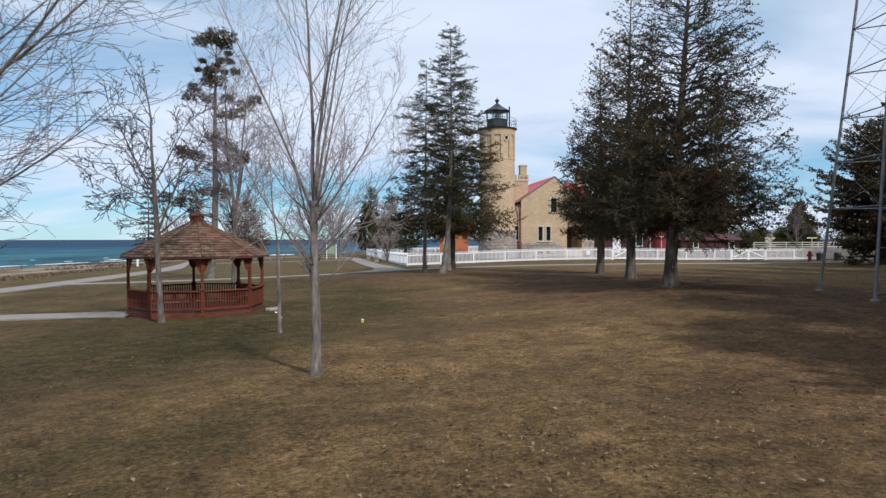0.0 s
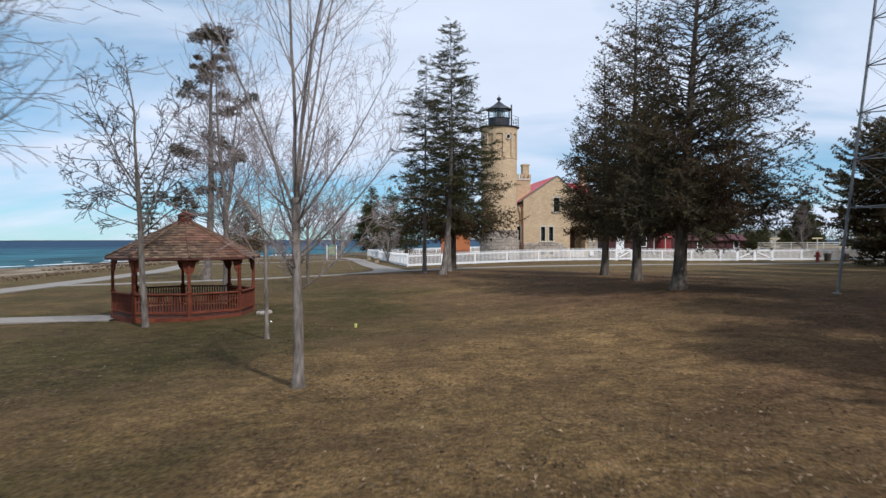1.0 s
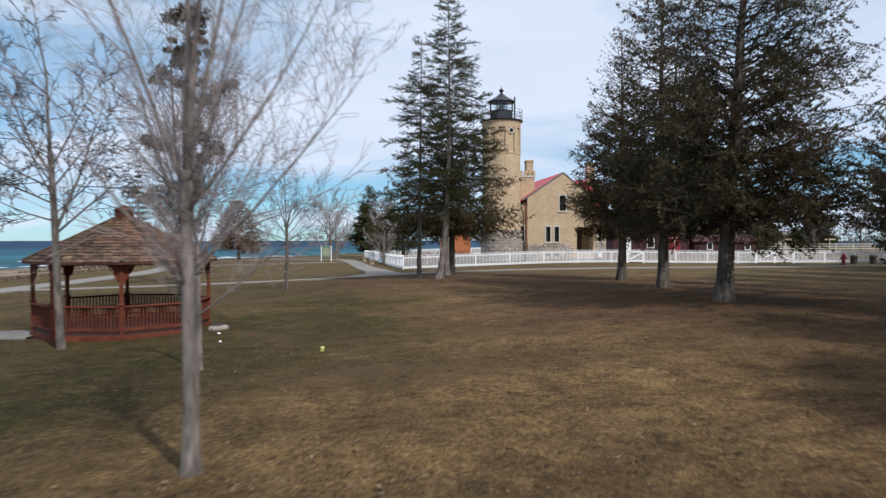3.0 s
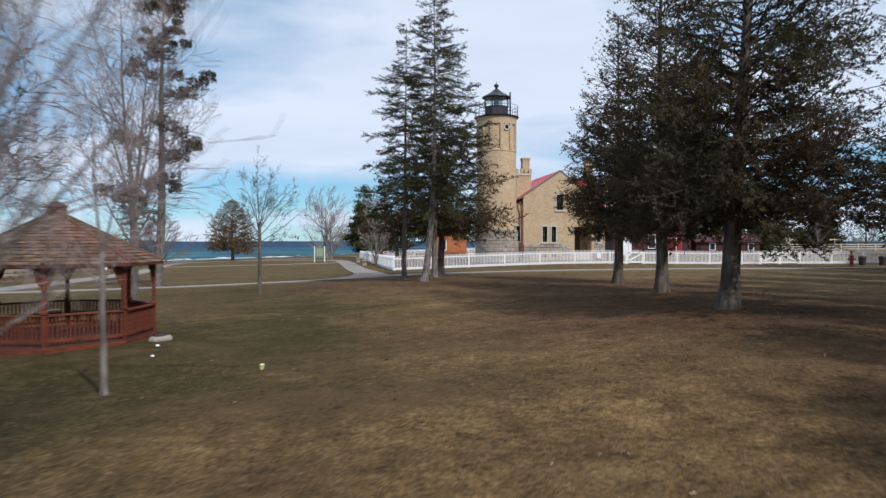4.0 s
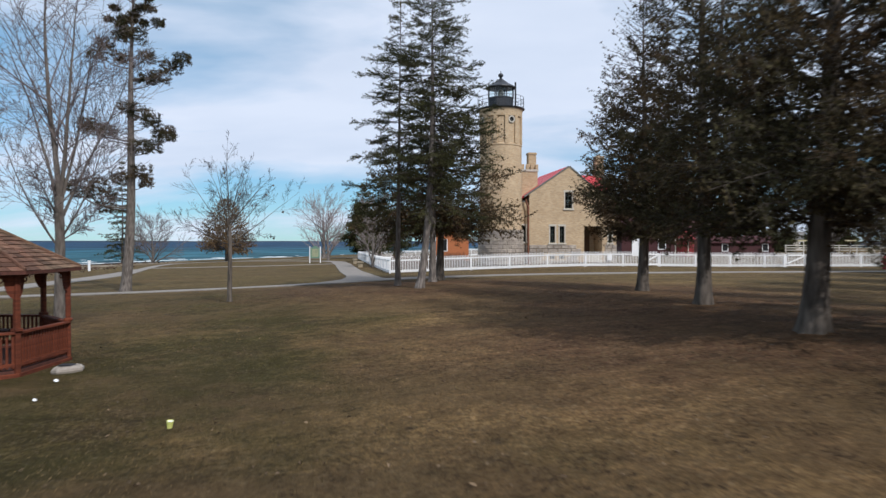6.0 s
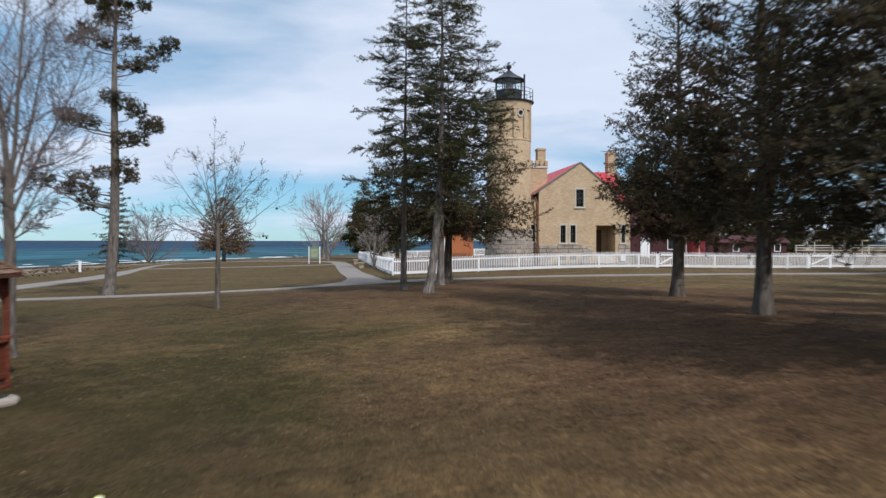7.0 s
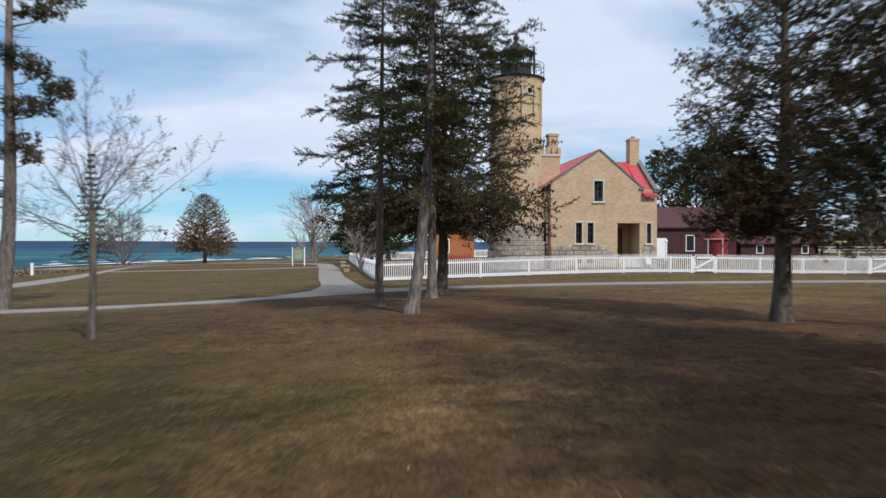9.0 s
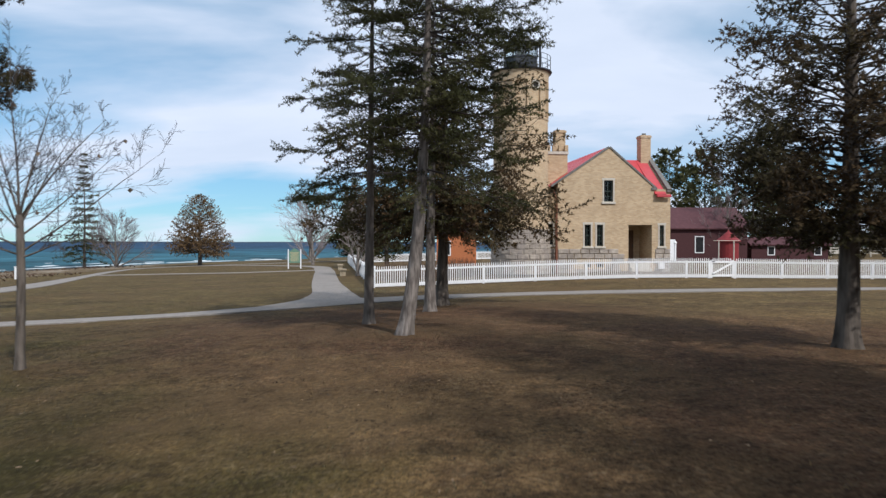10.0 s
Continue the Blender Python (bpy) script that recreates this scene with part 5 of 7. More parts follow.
    me = spray_mesh(nr, rows, 4, 0.5, 0.12, 0.22, "crown")
    me.materials.append(PINE)
    part("crown", me, None, tree)


scots_pine(-16.0, 46.7, 61)

# bare deciduous trees
forked_tree(-2.22, 11.75, 0.082, 3.0, [(2.95, -0.06, 0.05, 6.2, 0.036), (2.9, 0.05, -0.05, 6.0, 0.034), (2.75, -0.40, 0.12, 4.6, 0.026), (2.9, 0.16, 0.15, 5.4, 0.028), (2.6, 0.95, 0.10, 2.2, 0.022), (2.6, 0.10, 0.45, 3.8, 0.024),
            (1.8, -0.75, -0.10, 2.4, 0.019), (2.0, 1.25, 0.05, 1.8, 0.019), (2.4, -0.20, -0.55, 2.4, 0.018), (1.95, 0.55, 0.6, 1.9, 0.016), (2.2, -0.7, 0.5, 2.0, 0.016)], 101,
            "young bare tree with a ridged grey trunk and upswept stems", BARK_PALE, TWIG_PALE, kids=(12, 6, 2), angle=(20, 44), tip=0.0026, rise=0.05, small=15, small_from=0.5)
forked_tree(-4.27, 17.6, 0.05, 2.3, [(2.25, -0.15, 0.1, 3.0, 0.026), (2.1, 0.30, -0.1, 2.4, 0.020), (1.6, -0.6, 0.2, 1.6, 0.014), (1.75, 0.7, 0.3, 1.5, 0.014)], 102, "thin bare sapling beside the gazebo", BARK_PALE, TWIG_PALE,
            kids=(8, 5), tip=0.003, name="sapling")
forked_tree(-8.6, 20.7, 0.088, 4.5, [(4.4, -0.14, 0.02, 3.6, 0.050), (2.7, 0.32, 0.12, 3.3, 0.044), (2.65, 1.35, -0.2, 1.5, 0.030), (4.0, -0.75, 0.1, 2.7, 0.034), (3.35, -2.6, 0.1, 0.85, 0.024), (2.95, -3.6, -0.3, 0.55, 0.022), (3.7, -1.9, -0.2, 1.1, 0.024), (4.2, 0.6, 0.2, 2.4, 0.028),
            (3.7, 1.0, -0.2, 1.8, 0.026), (3.55, -1.3, 0.5, 1.5, 0.024), (3.1, 0.6, 1.2, 1.6, 0.022), (3.8, -0.3, -1.1, 1.7, 0.022)], 103, "bare young tree standing close to the gazebo", BARK, TWIG_DARK,
            kids=(10, 5, 2), angle=(36, 70), tip=0.0085, rise=0.03, ratio=(0.30, 0.55), droop=0.045, lean=(-0.045, 0))
forked_tree(-8.58, 27.9, 0.13, 3.6, [(3.5, -0.06, 0.05, 6.4, 0.075), (3.4, 0.14, -0.05, 5.6, 0.06), (3.1, -0.30, 0.1, 4.4, 0.045), (2.9, 0.38, 0.2, 4.0, 0.042), (3.3, 0.05, 0.35, 4.6, 0.045), (2.3, -0.7, -0.2, 2.8, 0.030), (2.5, 0.75, 0.0, 2.6, 0.030)], 104,
            "bare many-stemmed tree behind the gazebo", BARK, TWIG, kids=(15, 7, 4), tip=0.005, rise=0.05, small=4)
forked_tree(-7.1, 36.4, 0.084, 2.9, [(2.85, -0.13, 0.05, 3.0, 0.027), (2.85, 0.14, 0.1, 2.5, 0.027), (2.8, 0.58, -0.1, 2.1, 0.027), (2.2, 1.6, 0.1, 1.7, 0.020), (2.1, 2.6, -0.3, 0.55, 0.020), (2.8, -0.42, 0.1, 2.1, 0.027),
            (2.6, -0.95, -0.1, 2.0, 0.020), (2.3, -2.3, 0.2, 1.05, 0.020), (2.15, -3.6, -0.4, 0.6, 0.020), (2.7, 0.1, 0.8, 2.5, 0.020), (2.6, -0.1, -0.9, 2.1, 0.022), (2.5, 0.8, 1.1, 1.6, 0.020), (2.4, -0.9, 1.2, 1.5, 0.020)], 105,
            "small bare tree with wide thin limbs by the path", BARK_DARK, TWIG_DARK, kids=(8, 6, 4), tip=0.0034, rise=0.012, angle=(30, 55), ratio=(0.28, 0.5), clinging=16)
forked_tree(-6.9, 6.8, 0.15, 3.4, [(2.0, 2.0, 0.0, 2.5, 0.040), (2.6, 1.7, 0.3, 2.6, 0.036), (3.0, 1.4, -0.2, 3.0, 0.036), (1.8, 2.6, 0.3, 1.5, 0.030), (1.6, 3.2, -0.2, 0.9, 0.026), (3.3, 0.5, 0.1, 4.4, 0.06), (3.3, -0.3, 0.2, 4.6, 0.07), (2.8, -1.0, 0.3, 3.0, 0.05),
            (2.3, 1.5, 1.1, 2.0, 0.032), (2.9, 2.0, 0.3, 1.9, 0.030), (2.7, -0.6, -1.2, 2.2, 0.04), (2.2, 2.3, -0.5, 1.6, 0.030), (1.7, 2.4, 0.7, 1.0, 0.026)], 109, "large bare tree with sweeping drooping twigs beside the walk", BARK, TWIG, kids=(9, 6, 2), tip=0.003, rise=0.05, wander=0.05, angle=(20, 48), droop=0.02)
bare_tree(-20.5, 126, 11.5, 0.34, 107, "spreading bare tree near the water", fork=0.2, kids=(16, 11, 7), angle=(35, 70), tip=0.016, ratio1=(0.75, 1.0), bark=BARK_PALE, twig=TWIG_PALE)
bare_tree(-46.5, 119, 8.0, 0.2, 108, "bare shrubby tree at the shore", fork=0.08, kids=(18, 11, 7), angle=(30, 75), tip=0.016, ratio1=(0.85, 1.15))
bare_tree(-16.5, 108, 8.5, 0.2, 109, "bare grey tree beside the fence", fork=0.15, kids=(12, 9, 6), angle=(20, 55), bark=BARK_PALE, twig=TWIG_PALE, tip=0.016)
bare_tree(-6.4, 76.0, 7.2, 0.14, 115, "bare grey tree behind the fence", fork=0.2, kids=(12, 9, 6), angle=(20, 50), bark=BARK_PALE, twig=TWIG_PALE, tip=0.010)
bare_tree(-9.0, 100, 8.0, 0.2, 110, "bare grey tree behind the fence", fork=0.15, kids=(12, 9, 6), angle=(20, 55), bark=BARK_PALE, twig=TWIG_PALE, tip=0.016)
bare_tree(33.0, 104.0, 12, 0.22, 112, "bare tree beyond the barn", fork=0.2, kids=(12, 9, 5), angle=(20, 50), tip=0.016)
bare_tree(66.0, 128.0, 10, 0.22, 113, "bare tree far beyond the fence", fork=0.2, kids=(12, 9, 5), angle=(20, 50), tip=0.02)
bare_tree(78.0, 134.0, 10, 0.22, 114, "bare tree far beyond the fence", fork=0.2, kids=(12, 9, 5), angle=(20, 50), tip=0.02)

# ------------------------------------------------------------------ gazebo
GZ = ground(-8.69, 23.0) - 0.03


def gazebo():
    cx, cy, R, a0 = -8.69, 24.0, 2.25, 0.411
    g = thing("gazebo", "octagonal red-stained wooden gazebo with a shingled roof", "gazebo", pose(cx, cy, GZ))
    vert = lambda k, r: Vector((r * math.sin(a0 + k * math.pi / 4), -r * math.cos(a0 + k * math.pi / 4), 0))
    ring = lambda r: [(vert(k, r).x, vert(k, r).y) for k in range(8)]
    FLOOR, RAIL, EAVE, TOP = 0.20, 0.90, 1.98, 3.15
    part("floor", Shape().prism(ring(R - 0.02), "z", 0.10, FLOOR), REDWOOD_DARK, g)
    for k in range(8):
        p, q = vert(k, R + 0.02), vert(k + 1, R + 0.02)
        d = (q - p).normalized()
        nrm = Vector((d.y, -d.x, 0))
        frame_m = Matrix((( d.x, nrm.x, 0, p.x), (d.y, nrm.y, 0, p.y), (0, 0, 1, 0), (0, 0, 0, 1)))
        ln = (q - p).length
        part("skirt_board", Shape().box(0.0, ln, -0.015, 0.02, -0.05, 0.15, frame_m, 0.005), REDWOOD, g)
        # post with a bracket on either side
        pm = Matrix.Translation(vert(k, R - 0.03)) @ Matrix.Rotation(a0 + k * math.pi / 4, 4, "Z")
        part("post", Shape().box(-0.048, 0.048, -0.048, 0.048, 0.0, EAVE, pm, 0.012), REDWOOD, g)
        part("post_collar", Shape().box(-0.075, 0.075, -0.075, 0.075, RAIL, RAIL + 0.06, pm, 0.01), REDWOOD, g)
        for sgn, other in ((1, k + 1), (-1, k - 1)):
            e = (vert(other, R - 0.03) - vert(k, R - 0.03)).normalized()
            n2 = Vector((e.y, -e.x, 0))
            bm_ = Matrix(((e.x, n2.x, 0, vert(k, R - 0.03).x), (e.y, n2.y, 0, vert(k, R - 0.03).y), (0, 0, 1, 0), (0, 0, 0, 1)))
            # openwork bracket: an upright, a head piece, a curved brace and a scroll
            wedge = [(0.045, 1.50), (0.075, 1.50)] + [(0.075 + 0.13 * math.sin(q), 1.52 + 0.33 * (1 - math.cos(q)) + 0.03 * q) for q in (0.3, 0.6, 0.9, 1.2, 1.5)] + [(0.34, 1.885), (0.34, 1.912), (0.045, 1.912)]
            br = Shape().prism(wedge, "y", -0.016, 0.016, bm_)
            scroll = [bm_ @ Vector((0.255 + 0.045 * math.cos(q), 0, 1.83 + 0.045 * math.sin(q))) for q in (0, 0.9, 1.8, 2.7, 3.6, 4.5, 5.4, 6.28)]
            br.tube(scroll, [0.014] * 8, 4)
            part("bracket", br, REDWOOD, g)
        part("beam", Shape().box(0.0, ln, -0.10, -0.02, EAVE - 0.07, EAVE + 0.05, frame_m), REDWOOD_DARK, g)
        if k == 5:
            continue
        part("top_rail", Shape().box(0.05, ln - 0.05, -0.105, 0.02, RAIL - 0.05, RAIL, frame_m, 0.01), REDWOOD, g)
        part("bottom_rail", Shape().box(0.05, ln - 0.05, -0.065, -0.02, 0.27, 0.33, frame_m), REDWOOD, g)
        n = 19
        me = Shape().box(-0.019, 0.019, -0.014, 0.014, 0.24, RAIL - 0.05).mesh("baluster", REDWOOD)
        for i in range(1, n):
            part("baluster", me, None, g, m=frame_m @ pose(ln * i / n, -0.042, 0))
        # bench along the inside
        part("bench_seat", Shape().box(0.30, ln - 0.30, -0.50, -0.13, 0.56, 0.60, frame_m), REDWOOD_DARK, g)
    RE = R + 0.20
    eave = [vert(k, RE) + Vector((0, 0, EAVE)) for k in range(8)]
    apex_r = 0.20
    roof = Shape()
    top = [vert(k, apex_r) + Vector((0, 0, TOP)) for k in range(8)]
    roof.add([tuple(v) for v in eave + top], [(k, (k + 1) % 8, (k + 1) % 8 + 8, k + 8) for k in range(8)] + [tuple(range(7, -1, -1))])
    roof_ob = part("roof", roof, REDWOOD_DARK, g)
    for k in range(8):
        p, q = vert(k, RE), vert(k + 1, RE)
        d = (q - p).normalized()
        nrm = Vector((d.y, -d.x, 0))
        fm = Matrix(((d.x, nrm.x, 0, p.x), (d.y, nrm.y, 0, p.y), (0, 0, 1, 0), (0, 0, 0, 1)))
        part("fascia", Shape().box(0, (q - p).length, -0.02, 0.015, EAVE - 0.045, EAVE + 0.015, fm), REDWOOD_DARK, g)
        part("hip_cap", Shape().tube([eave[k] + Vector((0, 0, 0.045)), top[k] + Vector((0, 0, 0.04))], [0.032, 0.032], 5), SHINGLE, g)
    # cupola
    cup = part("cupola", Shape().prism(ring(0.235), "z", TOP - 0.10, TOP + 0.22), REDWOOD, g)
    part("cupola_roof", Shape().spin([(0.27, TOP + 0.22), (0.27, TOP + 0.25), (0.12, TOP + 0.33), (0.02, TOP + 0.38)], 8, turn=a0), REDWOOD, g)
    return roof_ob, eave, top


roof_ob, gz_eave, gz_top = gazebo()


def gazebo_shingles():
    rng = random.Random(77)
    rest = Shape()
    courses = 15
    for k in range(8):
        e0, e1, t0, t1 = gz_eave[k], gz_eave[(k + 1) % 8], gz_top[k], gz_top[(k + 1) % 8]
        n = (e1 - e0).cross(t0 - e0).normalized()
        if n.z < 0:
            n = -n
        near = k in (7, 0, 1)
        for c in range(courses):
            f0, f1 = c / courses, (c + 1.18) / courses
            a, b = e0.lerp(t0, f0), e1.lerp(t1, f0)
            f1 = min(f1, 1.0)
            a2, b2 = e0.lerp(t0, f1), e1.lerp(t1, f1)
            w = (b - a).length
            cnt = max(1, round(w / 0.25))
            cuts = [0.0] + sorted(min(0.98, max(0.02, (i + rng.uniform(-0.22, 0.22)) / cnt)) for i in range(1, cnt)) + [1.0]
            for i in range(cnt):
                u0, u1 = cuts[i] + 0.004, cuts[i + 1] - 0.004
                lift = 0.022 + rng.uniform(0, 0.012)
                drop = rng.uniform(-0.012, 0.012)
                p = [a.lerp(b, u0), a.lerp(b, u1), a2.lerp(b2, u1), a2.lerp(b2, u0)]
                down = (a - a2).normalized() * drop
                verts = [p[0] + n * 0.004 + down, p[1] + n * 0.004 + down, p[2] + n * 0.004, p[3] + n * 0.004,
                         p[0] + n * (lift + 0.004) + down, p[1] + n * (lift + 0.004) + down, p[2] + n * 0.010, p[3] + n * 0.010]
                faces = [(4, 5, 6, 7), (0, 1, 5, 4), (1, 2, 6, 5), (3, 0, 4, 7)]
                if near:
                    part("shingle", Shape().add([tuple(v) for v in verts], faces), SHINGLE, roof_ob)
                else:
                    rest.add([tuple(v) for v in verts], faces)
    tagged(part("shingle_rest", rest, SHINGLE, roof_ob), kind="stuff")

# ------------------------------------------------------------------ fence
FX, FY, TURN_DEG = -3.27, 60.0, 7.4
FU = Vector((math.cos(radians(TURN_DEG)), math.sin(radians(TURN_DEG)), 0))
FV = Vector((-FU.y, FU.x, 0))
FENCE_H = 1.09
picket_mesh = Shape().prism([(-0.021, 0.0), (0.021, 0.0), (0.021, FENCE_H - 0.07), (0.0, FENCE_H - 0.01), (-0.021, FENCE_H - 0.07)], "y", -0.011, 0.011).mesh("picket", WHITE)


def fence_run(start, d, posts, label, detail=None, group="white picket fence"):
    """Posts, rails and pickets along one line; detail: the span whose pickets are single parts."""
    start = Vector((*start, 0))
    nrm = Vector((d.y, -d.x, 0))
    fence = thing("picket_fence", label, "fence", Matrix.Translation((start.x, start.y, ground(start.x, start.y))), group)
    base = fence.matrix_world.translation
    at = lambda u: start + d * u
    zz = lambda u: ground(at(u).x, at(u).y) + 0.02 - base.z
    local = lambda u, off=0.0: Vector((at(u).x + nrm.x * off - base.x, at(u).y + nrm.y * off - base.y, zz(u)))
    frame_m = lambda u, off=0.0: Matrix(((d.x, nrm.x, 0, local(u, off).x), (d.y, nrm.y, 0, local(u, off).y), (0, 0, 1, local(u).z), (0, 0, 0, 1)))
    post_mesh = Shape().box(-0.055, 0.055, -0.055, 0.055, -0.12, 0.96, b=0.012).mesh("post", WHITE)
    for u in posts:
        part("post", post_mesh, None, fence, m=frame_m(u))
    rest = Shape()
    for a, b in zip(posts[:-1], posts[1:]):
        for z0, z1 in ((0.84, 0.94), (0.02, 0.20)):
            s = Shape()
            p, q = local(a, 0.03), local(b, 0.03)
            t = nrm * 0.022
            vs = [p + Vector((0, 0, z0)) - t, q + Vector((0, 0, z0)) - t, q + Vector((0, 0, z1)) - t, p + Vector((0, 0, z1)) - t]
            vs += [v + 2 * t for v in vs]
            s.add([tuple(v) for v in vs], [(3, 2, 1, 0), (4, 5, 6, 7), (0, 1, 5, 4), (1, 2, 6, 5), (2, 3, 7, 6), (3, 0, 4, 7)])
            part("rail", s, WHITE, fence)
        n = round((b - a) / 0.118)
        for i in range(n):
            u = a + (b - a) * (i + 0.5) / n
            fm = frame_m(u, 0.075) @ pose(0, 0, 0.04)
            if detail and detail[0] <= u <= detail[1]:
                part("picket", picket_mesh, None, fence, m=fm)
            else:
                rest.prism([(-0.021, 0.0), (0.021, 0.0), (0.021, FENCE_H - 0.07), (0.0, FENCE_H - 0.01), (-0.021, FENCE_H - 0.07)], "y", -0.011, 0.011, fm)
    if rest.v:
        tagged(part("picket_rest", rest, WHITE, fence), kind="stuff")
    return fence


def fence_gate(u0, u1, label, flip=False):
    gate = thing("fence_gate", label, "gate", Matrix.Translation((FX, FY, 0)) @ Matrix.Rotation(radians(TURN_DEG), 4, "Z"), "white fence gates")
    p = Vector((FX, FY, 0)) + FU * (u0 + u1) / 2
    z = ground(p.x, p.y) + 0.02
    for u in (u0, u1):
        part("stile", Shape().box(u - 0.05, u + 0.05, -0.05, 0.05, z, z + 0.99, b=0.01), WHITE, gate)
    for z0, z1 in ((0.84, 0.95), (0.08, 0.20)):
        part("rail", Shape().box(u0 + 0.05, u1 - 0.05, -0.055, -0.015, z + z0, z + z1), WHITE, gate)
    a, b = (u1 - 0.08, u0 + 0.08) if flip else (u0 + 0.08, u1 - 0.08)
    part("brace", Shape().add([(a, -0.015, z + 0.18), (a, -0.05, z + 0.18), (a, -0.05, z + 0.30), (a, -0.015, z + 0.30), (b, -0.015, z + 0.76), (b, -0.05, z + 0.76), (b, -0.05, z + 0.87), (b, -0.015, z + 0.87)],
         [(3, 2, 1, 0), (4, 5, 6, 7), (0, 1, 5, 4), (1, 2, 6, 5), (2, 3, 7, 6), (3, 0, 4, 7)]), WHITE, gate)
    n = round((u1 - u0) / 0.118)
    for i in range(1, n):
        part("picket", picket_mesh, None, gate, m=pose(u0 + (u1 - u0) * i / n, 0.012, z + 0.05))
    for zz in (0.22, 0.92):
        part("hinge", Shape().box(a - 0.06, a + 0.10, -0.075, -0.055, z + zz - 0.02, z + zz + 0.02), BLACK, gate)
    return gate


POSTS_A = [0.0, 2.95, 5.9, 8.75, 11.6, 14.5, 17.4, 18.75]
fence_run((FX, FY), FU, POSTS_A, "white-painted picket fence before the lighthouse", detail=(0, 18.8))
fence_gate(18.87, 20.15, "closed white picket gate with a diagonal brace")
fence_run((FX, FY), FU, [20.27, 23.1, 25.9, 28.7, 30.3], "white-painted picket fence between the gates", detail=(20, 31))
fence_gate(30.42, 32.0, "closed white picket gate, half of a pair")
fence_gate(32.1, 33.7, "closed white picket gate, half of a pair", True)
fence_run((FX, FY), FU, [33.82 + 2.88 * i for i in range(10)], "white-painted picket fence running towards the road")
FS = Vector((-9.6, 53.0, 0)).normalized()
fence_run((FX, FY), FS, [0.03 + 2.88 * i for i in range(20)], "white-painted picket fence along the lake path")
far_corner = Vector((FX, FY, 0)) + FS * 54.85
fence_run((far_corner.x, far_corner.y), FU, [0.0 + 2.88 * i for i in range(8)], "white-painted picket fence closing the yard by the lake")

# ------------------------------------------------------------------ lighthouse and keeper's house
HX, HY = 7.53, 67.0
HZ = 1.45
HM = Matrix.Translation((HX, HY, HZ)) @ Matrix.Rotation(radians(TURN_DEG), 4, "Z")     # u to the side, v away, z from the yard


def wall_with_holes(outline, holes, v0, v1):
    """One wall in the u-z plane with real openings through it; the outline gives the height along it."""
    us = sorted({round(u, 4) for u, _ in outline} | {round(h[k], 4) for h in holes for k in (0, 1)})
    zs = sorted({0.0} | {round(h[k], 4) for h in holes for k in (2, 3)})
    zs.append(99.0)

    def top(u):
        for a, b in zip(outline[:-1], outline[1:]):
            if a[0] - 1e-6 <= u <= b[0] + 1e-6:
                return a[1] + (b[1] - a[1]) * (u - a[0]) / (b[0] - a[0])
        return outline[-1][1]
    n, m = len(us), len(zs)
    s = Shape()
    for v in (v0, v1):
        for j in range(m):
            for u in us:
                s.v.append((u, v, min(zs[j], top(u) - 0.01 * (m - 1 - j))))
    solid = [[not any(h[0] < (us[i] + us[i + 1]) / 2 < h[1] and h[2] < (zs[j] + min(zs[j + 1], zs[j] + 0.02)) / 2 < h[3] for h in holes) for i in range(n - 1)] for j in range(m - 1)]
    at = lambda i, j, k: k * n * m + j * n + i
    full = lambda i, j: 0 <= i < n - 1 and 0 <= j < m - 1 and solid[j][i]
    for j in range(m - 1):
        for i in range(n - 1):
            if not solid[j][i]:
                continue
            s.f += [(at(i, j, 0), at(i + 1, j, 0), at(i + 1, j + 1, 0), at(i, j + 1, 0)), (at(i, j + 1, 1), at(i + 1, j + 1, 1), at(i + 1, j, 1), at(i, j, 1))]
            for (di, dj), (p, q) in (((-1, 0), ((i, j), (i, j + 1))), ((1, 0), ((i + 1, j + 1), (i + 1, j))), ((0, -1), ((i + 1, j), (i, j))), ((0, 1), ((i, j + 1), (i + 1, j + 1)))):
                if not full(i + di, j + dj):
                    s.f.append((at(*p, 0), at(*q, 0), at(*q, 1), at(*p, 1)))
    return s


